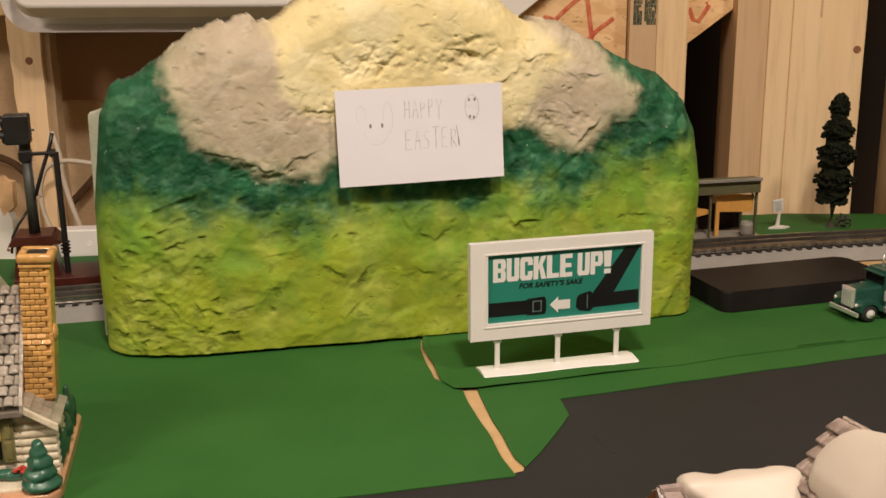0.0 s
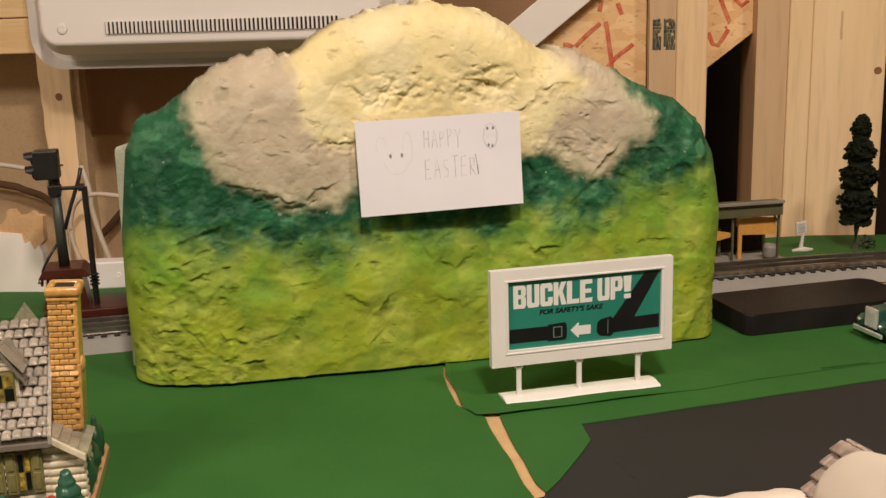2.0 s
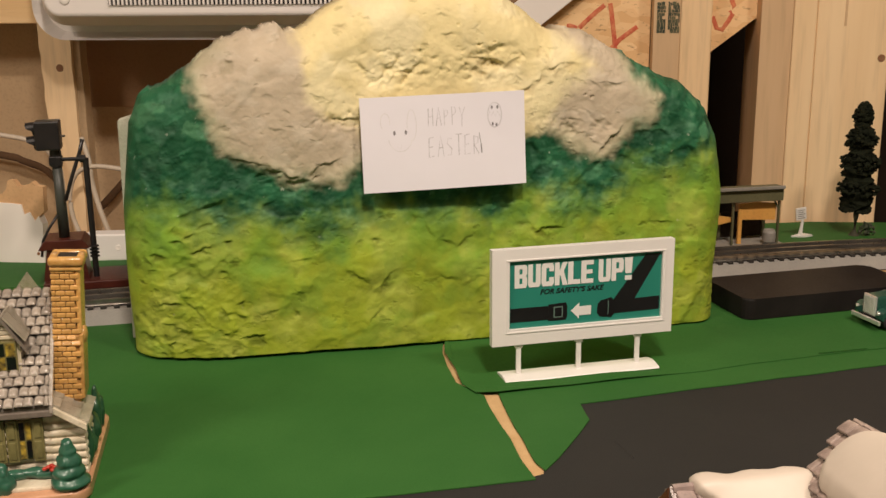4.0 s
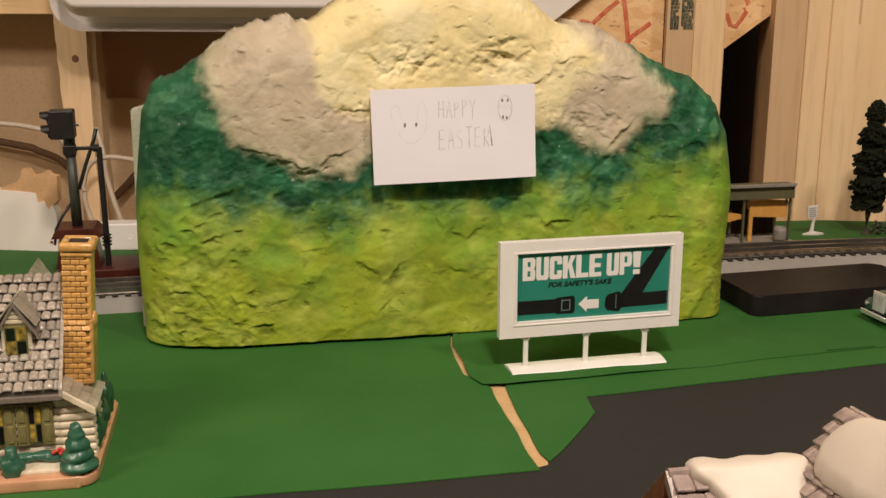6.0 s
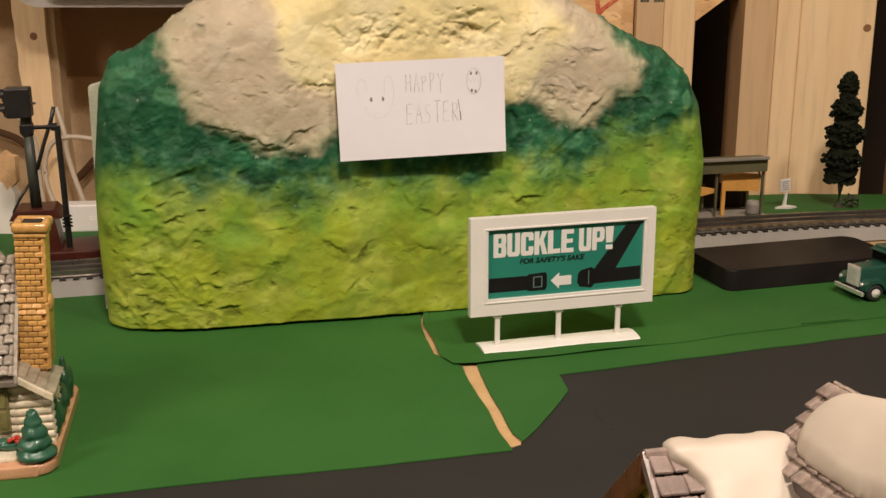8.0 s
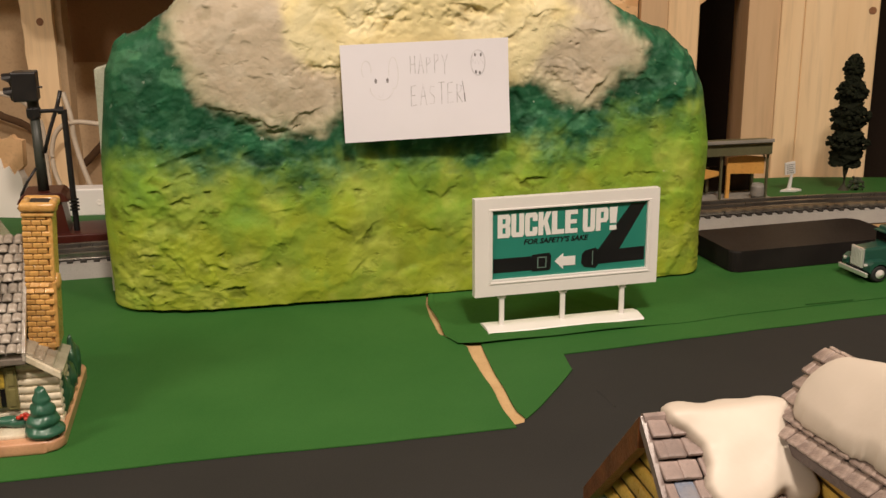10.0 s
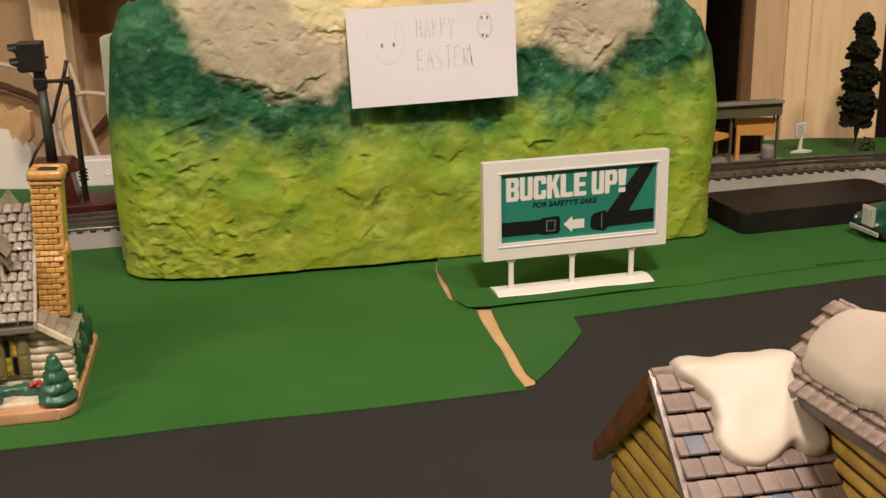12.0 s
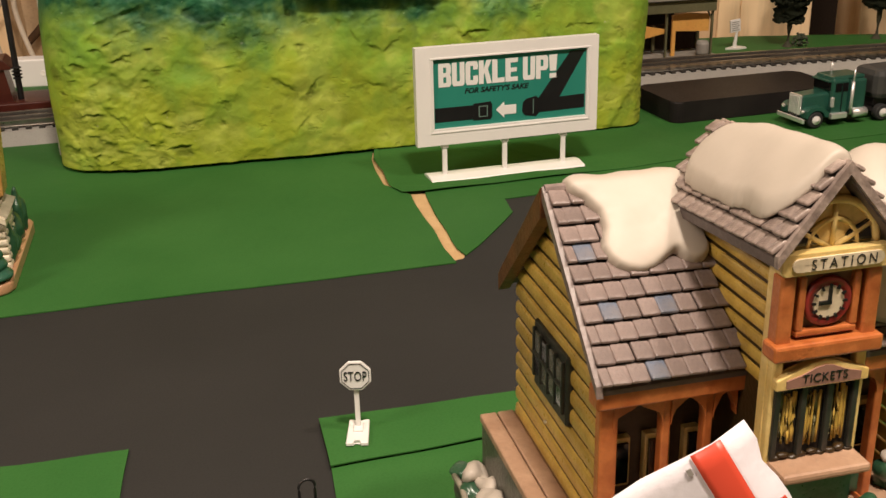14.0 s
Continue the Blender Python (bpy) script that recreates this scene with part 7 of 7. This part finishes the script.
body = part("body", bm, TRUCK_GREEN, truck, "dark green hood, cab and sleeper")
roofcap = bmesh.new()
box(roofcap, 0.0215, 0.0525, 0.0062, 0.0288, 0.0385, 0.0425, 0.0018)
part("roof_cap", roofcap, TRUCK_GREEN, body)
for v0, v1 in ((0.0005, 0.009), (0.026, 0.0345)):
    bm = bmesh.new()
    prism(bm, [(-0.005, 0.010), (-0.0045, 0.0155), (-0.001, 0.0182), (0.010, 0.0182), (0.0165, 0.013), (0.0165, 0.009), (0.0135, 0.009), (0.0132, 0.0105)] + arc(0.0047, 0.0072, 0.0086, 0.0086, 20, 170, 10), v0, v1, "xzy")
    part("fender", bm, TRUCK_GREEN, body)
    bm = bmesh.new()
    v = v0 + 0.002 if v0 < 0.01 else v1 - 0.002
    lathe(bm, [(0.0001, 0), (0.0015, 0), (0.0017, 0.0016), (0.0013, 0.0026), (0.0001, 0.0028)], pose(-0.0044, v0 + 0.0045, 0.0148, 0, -90, 0), 14)
    part("headlight", bm, CHROME, truck, "chrome headlight", True)
part("windscreen", boxed(0.0196, 0.0212, 0.0068, 0.0282, 0.0298, 0.0378, 0.0006), DARK_GLASS, body, "dark windscreen")
for v0, v1 in ((0.0038, 0.005), (0.03, 0.0312)):
    part("side_window", boxed(0.0232, 0.029, v0, v1, 0.0295, 0.037, 0.0005), DARK_GLASS, body)
    part("side_window", boxed(0.0302, 0.0352, v0, v1, 0.0295, 0.037, 0.0005), DARK_GLASS, body)
    part("door_line", boxed(0.0296, 0.03, v0 - 0.0001, v1 + 0.0001, 0.011, 0.0375), POSTER_BLACK, body)
part("sun_visor", boxed(0.0175, 0.0225, 0.0062, 0.0288, 0.0378, 0.0392, 0.0005), TRUCK_GREEN, body)
grille = part("grille", boxed(-0.0054, -0.003, 0.0098, 0.0252, 0.0102, 0.0282, 0.0012), CHROME, truck, "chrome radiator grille")
for k in range(7):
    part("grille_bar", boxed(-0.0061, -0.005, 0.0112 + k * 0.0019, 0.0120 + k * 0.0019, 0.0115, 0.0268, 0.0002), CHROME, grille)
part("bumper", boxed(-0.0085, -0.0064, 0.0, 0.035, 0.0052, 0.0094, 0.0008), CHROME, truck, "chrome bumper")
part("chassis", boxed(-0.006, 0.1, 0.0115, 0.0235, 0.0062, 0.0105, 0.0004), IRON_BLACK, truck, "black chassis rail")
for v in (0.003, 0.032):
    bm = bmesh.new()
    rod(bm, (0.0385, v, 0.0085), (0.0388, v, 0.0375), 0.0014, 0.0014, 12)
    rod(bm, (0.0388, v, 0.037), (0.0392, v, 0.0492), 0.0008, 0.0008, 12)
    part("exhaust_stack", bm, CHROME, truck, "chrome exhaust stack", True)
    bm = bmesh.new()
    side = -1 if v < 0.01 else 1
    rod(bm, (0.0415, v + 0.001, 0.0095), (0.0535, v + 0.001, 0.0095), 0.0042, 0.0042, 16)
    part("fuel_tank", bm, CHROME, truck, "chrome fuel tank", True)
    part("step", boxed(0.0195, 0.0345, v - 0.002, v + 0.002, 0.0062, 0.0112, 0.0006), CHROME, truck, "chrome cab step")
    part("air_filter", boxed(0.0185, 0.0215, v - 0.0015, v + 0.0015, 0.0165, 0.0258, 0.0011), CHROME, truck, "chrome air cleaner")
tyre = bmesh.new()
lathe(tyre, [(0.0032, 0), (0.0062, 0), (0.0071, 0.0008), (0.0073, 0.003), (0.0071, 0.0056), (0.0062, 0.0064), (0.0032, 0.0064)], pose(0, 0, 0, 90), 26)
tyre = finish(tyre, "tyre", TYRE)
rim = bmesh.new()
lathe(rim, [(0.0001, -0.0005), (0.0014, -0.0006), (0.0016, 0.0008), (0.003, 0.0012), (0.0031, 0.0004), (0.0038, 0.0), (0.0038, 0.001), (0.0001, 0.003)], pose(0, 0.0, 0, 90), 20)
rim = finish(rim, "rim", RIM_CHROME)
for u in (0.0047, 0.0695, 0.0865):
    for v, flip in ((0.0072, 0), (0.0278, 180)):
        wheel = shared("wheel", tyre, truck, pose(u, v, 0.0073, 0, 0, flip))
        tagged(wheel, "black rubber tyre")
        shared("rim", rim, wheel, pose(0, -0.0062, 0))

trailer = thing("toy_trailer", HAUL, "dark grey plastic trailer behind the green truck", "trailer")
bm = boxed(0.0625, 0.2, 0.003, 0.035, 0.0175, 0.045, 0.006)
part("box", bm, TRAILER_GREY, trailer, "dark grey rounded trailer body")
part("frame", boxed(0.066, 0.195, 0.01, 0.028, 0.0115, 0.018, 0.0004), IRON_BLACK, trailer)
for v in (0.0072, 0.0278):
    w = shared("wheel", tyre, trailer, pose(0.17, v, 0.0073, 0, 0, 0 if v < 0.01 else 180))
    tagged(w, "black rubber tyre")
    shared("rim", rim, w, pose(0, -0.0062, 0))

# ---- the crossing signal ----
sig = thing("crossing_signal", pose(-0.262, 1.0285, 0.0125, 0, 0, 18.5), "toy crossing signal on a maroon tin base", "railway signal")
part("base", boxed(-0.05, 0.036, -0.016, 0.034, 0.0, 0.008, 0.0012), MAROON, sig, "maroon tin base plate")
hut = bmesh.new()
prism(hut, [(-0.050, 0.008), (-0.012, 0.008), (-0.0165, 0.039), (-0.045, 0.039)], -0.008, 0.022, "xzy")
part("relay_box", hut, MAROON, sig, "tapered maroon box")
bm = solid([(-0.0525, 0.036), (-0.0095, 0.036), (-0.012, 0.0405), (-0.0155, 0.0445), (-0.0465, 0.0445), (-0.05, 0.0405)], -0.0105, 0.0245, "xzy", 0.0006)
part("box_lid", bm, MAROON, sig, "maroon lid with a lip")
bm = bmesh.new()
rod(bm, (-0.031, 0.004, 0.044), (-0.0318, 0.004, 0.111), 0.0047, 0.004, 14)
part("mast", bm, IRON_GREEN, sig, "dark grey-green mast", True)
bm = bmesh.new()
rod(bm, (-0.032, 0.004, 0.107), (-0.032, 0.004, 0.123), 0.0052, 0.0048, 14)
box(bm, -0.0375, -0.0268, -0.001, 0.009, 0.1085, 0.1165, 0.0008)
part("mast_collar", bm, IRON_BLACK, sig)
head = part("lamp_head", boxed(-0.0465, -0.0262, -0.006, 0.013, 0.1225, 0.1475, 0.0014), IRON_BLACK, sig, "black lamp housing")
for z in (0.1292, 0.141):
    bm = bmesh.new()
    lathe(bm, [(0.0052, 0), (0.0056, 0.0), (0.0058, 0.0075), (0.0054, 0.0075)], pose(-0.0462, 0.0035, z, 0, -96, 0), 14)
    for q in list(bm.verts):
        if q.co.z < z - 0.001 and q.co.x < -0.05:
            q.co.x += 0.005
    part("visor", bm, IRON_BLACK, head)
bm = bmesh.new()
rod(bm, (-0.0262, 0.0, 0.134), (-0.0225, 0.0, 0.134), 0.0009, 0.0009, 8)
part("thumb_screw", bm, IRON_BLACK, head)
bm = bmesh.new()
rod(bm, (-0.03, 0.002, 0.1135), (-0.0085, 0.002, 0.1135), 0.0017, 0.0017, 10)
rod(bm, (-0.0125, 0.002, 0.1135), (-0.0075, 0.002, 0.1135), 0.0034, 0.0034, 12)
part("arm", bm, IRON_BLACK, sig)
bm = bmesh.new()
rod(bm, (-0.0075, 0.002, 0.114), (-0.0065, 0.0, 0.0075), 0.0026, 0.0026, 12)
part("side_rod", bm, IRON_BLACK, sig, "black upright rod")
bm = bmesh.new()
tube(bm, [(-0.009, 0.004, 0.13), (-0.012, 0.004, 0.119), (-0.02, 0.001, 0.098), (-0.0265, -0.002, 0.078)], 0.0017, 8)
tube(bm, [(-0.034, -0.004, 0.066), (-0.042, -0.006, 0.055), (-0.048, -0.006, 0.044), (-0.05, -0.0065, 0.03)], 0.0012, 8)
part("wire", bm, IRON_BLACK, sig, "black lead wire", True)
bm = bmesh.new()
for k in range(4):
    lathe(bm, [(0.0028, 0), (0.0042, 0.0003), (0.0042, 0.0012), (0.0028, 0.0015)], pose(-0.0066, 0.0, 0.026 + k * 0.003), 12)
part("coil", bm, IRON_BLACK, sig)
bm = bmesh.new()
for u, v in ((0.022, 0.008), (0.027, 0.012), (0.025, 0.006)):
    rod(bm, (u, v, 0.008), (u, v, 0.0135), 0.0016, 0.0012, 8)
part("terminal", bm, MAROON, sig)

# ---- scraps behind the track ----
scrap = thing("drywall_scrap", pose(-0.352, 1.1, 0.0), "white drywall scrap with a torn tan edge", "board")
edge = [(-0.28, 0.005), (0.0, 0.012), (0.0015, 0.05), (-0.002, 0.058), (-0.006, 0.053), (-0.0105, 0.062), (-0.016, 0.0595), (-0.018, 0.069), (-0.026, 0.07), (-0.06, 0.072), (-0.28, 0.07)]
part("board", solid(edge, 0.0, 0.011, "xzy"), BOARD_WHITE, scrap, "white drywall")
torn = [(-0.034, 0.068), (-0.02, 0.069), (-0.0195, 0.056), (-0.016, 0.0535), (-0.012, 0.0555), (-0.0085, 0.051), (-0.005, 0.053), (-0.001, 0.058), (0.0035, 0.062), (0.0045, 0.086), (-0.002, 0.087), (-0.006, 0.091), (-0.01, 0.088), (-0.02, 0.086), (-0.0245, 0.0925), (-0.03, 0.092), (-0.032, 0.084), (-0.037, 0.079), (-0.05, 0.075), (-0.06, 0.069)]
part("torn_layer", solid(torn, 0.0015, 0.0095, "xzy"), TORN_TAN, scrap, "torn tan paper layer")
bm = bmesh.new()
lathe(bm, [(0.0001, 0), (0.0016, 0), (0.0014, 0.0006), (0.0001, 0.0007)], pose(-0.0055, 0.0, 0.021, 90), 10)
part("screw_hole", bm, KNOT_WOOD, scrap)
outlet = thing("junction_box", pose(-0.295, 1.112, 0.0115, 0, 0, 10), "white plastic cable junction box", "box")
part("case", boxed(-0.0195, 0.022, 0.0, 0.02, 0.0, 0.0265, 0.0015), WHITE_PLASTIC, outlet)
bm = bmesh.new()
lathe(bm, [(0.0001, 0), (0.0028, 0), (0.0026, 0.0005), (0.0001, 0.0002)], pose(0.0115, 0.0, 0.013, 90), 14)
part("screw", bm, BOARD_WHITE, outlet)


def cord(name, points, r, label):
    ob = thing(name, pose(0, 0, 0), label, "cable", "white cables on the stud wall")
    bm = bmesh.new()
    tube(bm, [Vector((*p.xy, 0)) + Vector((0, 0, p.z)) for p in smooth_line([Vector(p) for p in points], 10)], r, 10)
    part("cable", bm, CORD_WHITE, ob, "", True)


cord("white_cable", [(-0.9, 1.34, 0.13), (-0.56, 1.335, 0.106), (-0.498, 1.335, 0.101), (-0.463, 1.335, 0.092), (-0.45, 1.345, 0.07), (-0.446, 1.352, 0.03), (-0.448, 1.35, -0.2)], 0.0029, "white cable drooping along the stud wall")
cord("white_cable", [(-0.3, 1.34, 0.05), (-0.352, 1.335, 0.061), (-0.395, 1.33, 0.067), (-0.418, 1.33, 0.058), (-0.428, 1.33, 0.034), (-0.427, 1.33, 0.008), (-0.418, 1.33, -0.02), (-0.405, 1.33, -0.06)], 0.0028, "white cable looping down behind the junction box")
cord("white_cable", [(-0.41, 1.335, 0.1), (-0.401, 1.33, 0.072), (-0.4, 1.33, 0.05), (-0.394, 1.33, 0.02), (-0.385, 1.33, -0.01), (-0.375, 1.33, -0.04)], 0.003, "white cable hanging beside the stud")

hose = thing("brown_band", pose(0, 0, 0), "dark brown band sagging behind the pale stud", "strap")
bm = bmesh.new()
tube(bm, [Vector(p) for p in smooth_line([Vector(p) for p in ((-0.8, 1.43, 0.1), (-0.569, 1.43, 0.065), (-0.532, 1.43, 0.056), (-0.498, 1.43, 0.04), (-0.462, 1.43, -0.006), (-0.45, 1.43, -0.014), (-0.436, 1.43, -0.003), (-0.416, 1.43, 0.016), (-0.36, 1.43, 0.075))], 8)], 0.0048, 8)
part("strap", bm, CORD_BROWN, hose, "", True)

# ---- the white appliance on the wall ----
unit = thing("wall_heater", pose(0.004, 0, 0), "white plastic wall heater with a row of vent slots", "heater")
bm = bmesh.new()
prism(bm, rounded(-0.4415, -0.012, 0.213, 0.60, 0.036, 8), 1.301, 1.359, "xzy")
face = [f for f in bm.faces if len(f.verts) > 8 and all(q.co.y < 1.302 for q in f.verts)]
bmesh.ops.recalc_face_normals(bm, faces=bm.faces)
bmesh.ops.inset_region(bm, faces=face, thickness=0.0085, depth=-0.017)
part("back_case", bm, HEATER_WHITE, unit, "white back case with a rounded rim")
bm = bmesh.new()
prism(bm, rounded(-0.4205, -0.033, 0.2295, 0.58, 0.028, 8), 1.2815, 1.3185, "xzy")
bmesh.ops.recalc_face_normals(bm, faces=bm.faces)
face = [f for f in bm.faces if len(f.verts) > 8 and all(q.co.y < 1.282 for q in f.verts)]
bmesh.ops.inset_region(bm, faces=face, thickness=0.0112, depth=0.0195)
front = [e for e in bm.edges if e.verts[0].co.y < 1.27 and e.verts[1].co.y < 1.27]
bmesh.ops.bevel(bm, geom=front, offset=0.003, segments=3, affect="EDGES", profile=0.5)
cover = part("front_cover", bm, HEATER_WHITE, unit, "white front cover")
# flat black plate behind the fins; the slots' shade is its colour
part("vent_dark_plate", boxed(-0.338, -0.088, 1.2606, 1.2622, 0.2512, 0.2634, 0.0004), IRON_BLACK, cover, "black plate in place of the shade in the vent slots")
fin = finish(boxed(-0.0011, 0.0011, 1.2585, 1.2612, 0.251, 0.2636, 0.0003), "vent_fin", HEATER_WHITE)
for k in range(54):
    shared("vent_fin", fin, cover, pose(-0.3355 + k * 0.00461, 0, 0))
bm = bmesh.new()
lathe(bm, [(0.0001, 0.0), (0.0015, 0.0002), (0.0052, 0.0012), (0.006, 0.0), (0.0001, -0.0008)], pose(-0.386, 1.2618, 0.2575, 90), 20)
part("screw_dimple", bm, BOARD_WHITE, cover, "", True)

# ---- the wrapper in the foreground ----
# position, tilt and length are chosen to fit the camera's view
pack = thing("printed_wrapper", pose(0.1985, 0.297, 0.001, -6, 0, 3), "white printed wrapper with a red band, stood on a corner to fit the camera's view", "packet")
DOWN, ACROSS, CORNER = Vector((0.51, 0, -0.86)), Vector((-0.86, 0, -0.51)), Vector((0.0004, 0, 0.1246))


def wrapper_strip(a0, a1, lift, l0=0.0, l1=0.125):
    """A curled strip of the wrapper between two distances from its long edge."""
    bm = bmesh.new()
    rows = []
    for l in np.linspace(l0, l1, 30):
        row = []
        for w in np.linspace(a0, a1, 6):
            torn = 0.0016 * noise.noise(Vector((l * 190, 0, 0))) + 0.0008 * noise.noise(Vector((l * 600, 3, 0))) if w < 0.0005 else 0.0
            p = CORNER + DOWN * l + ACROSS * (w - torn)
            p.y = -lift - 0.0022 * math.sin(l * 70 + w * 60) - 0.0012 * math.sin(w * 210)
            row.append(bm.verts.new(p))
        rows.append(row)
    for a, b in zip(rows, rows[1:]):
        for i in range(len(a) - 1):
            bm.faces.new((a[i], a[i + 1], b[i + 1], b[i]))
    out = bmesh.ops.extrude_face_region(bm, geom=list(bm.faces))["geom"]
    for q in out:
        if isinstance(q, bmesh.types.BMVert):
            q.co.y += 0.0003
    return bm


part("sheet", wrapper_strip(0.0, 0.038, 0.0), PACK_WHITE, pack, "white glossy sheet", True)
part("red_band", wrapper_strip(0.0058, 0.0124, 0.0004), PACK_RED, pack, "red printed band", True)
part("print_bar", wrapper_strip(0.0006, 0.0022, 0.0005, 0.0168, 0.0192), PACK_RED, pack)
part("print_bar", wrapper_strip(0.0135, 0.0146, 0.0005, 0.0022, 0.0036), GREY_PLASTIC, pack)

loop = thing("wire_loop", pose(0.0812, 0.452, -0.0009, 0, 0, 24), "small black wire loop standing on the road", "wire")
bm = bmesh.new()
tube(bm, [(-0.0028, 0, 0.0), (-0.0029, 0, 0.012)] + [(x, 0, z) for x, z in arc(0, 0.0136, 0.003, 0.003, 180, 0, 12)] + [(0.0029, 0, 0.012), (0.0028, 0, 0.0)], 0.00055, 8)
part("loop_wire", bm, IRON_BLACK, loop, "", True)
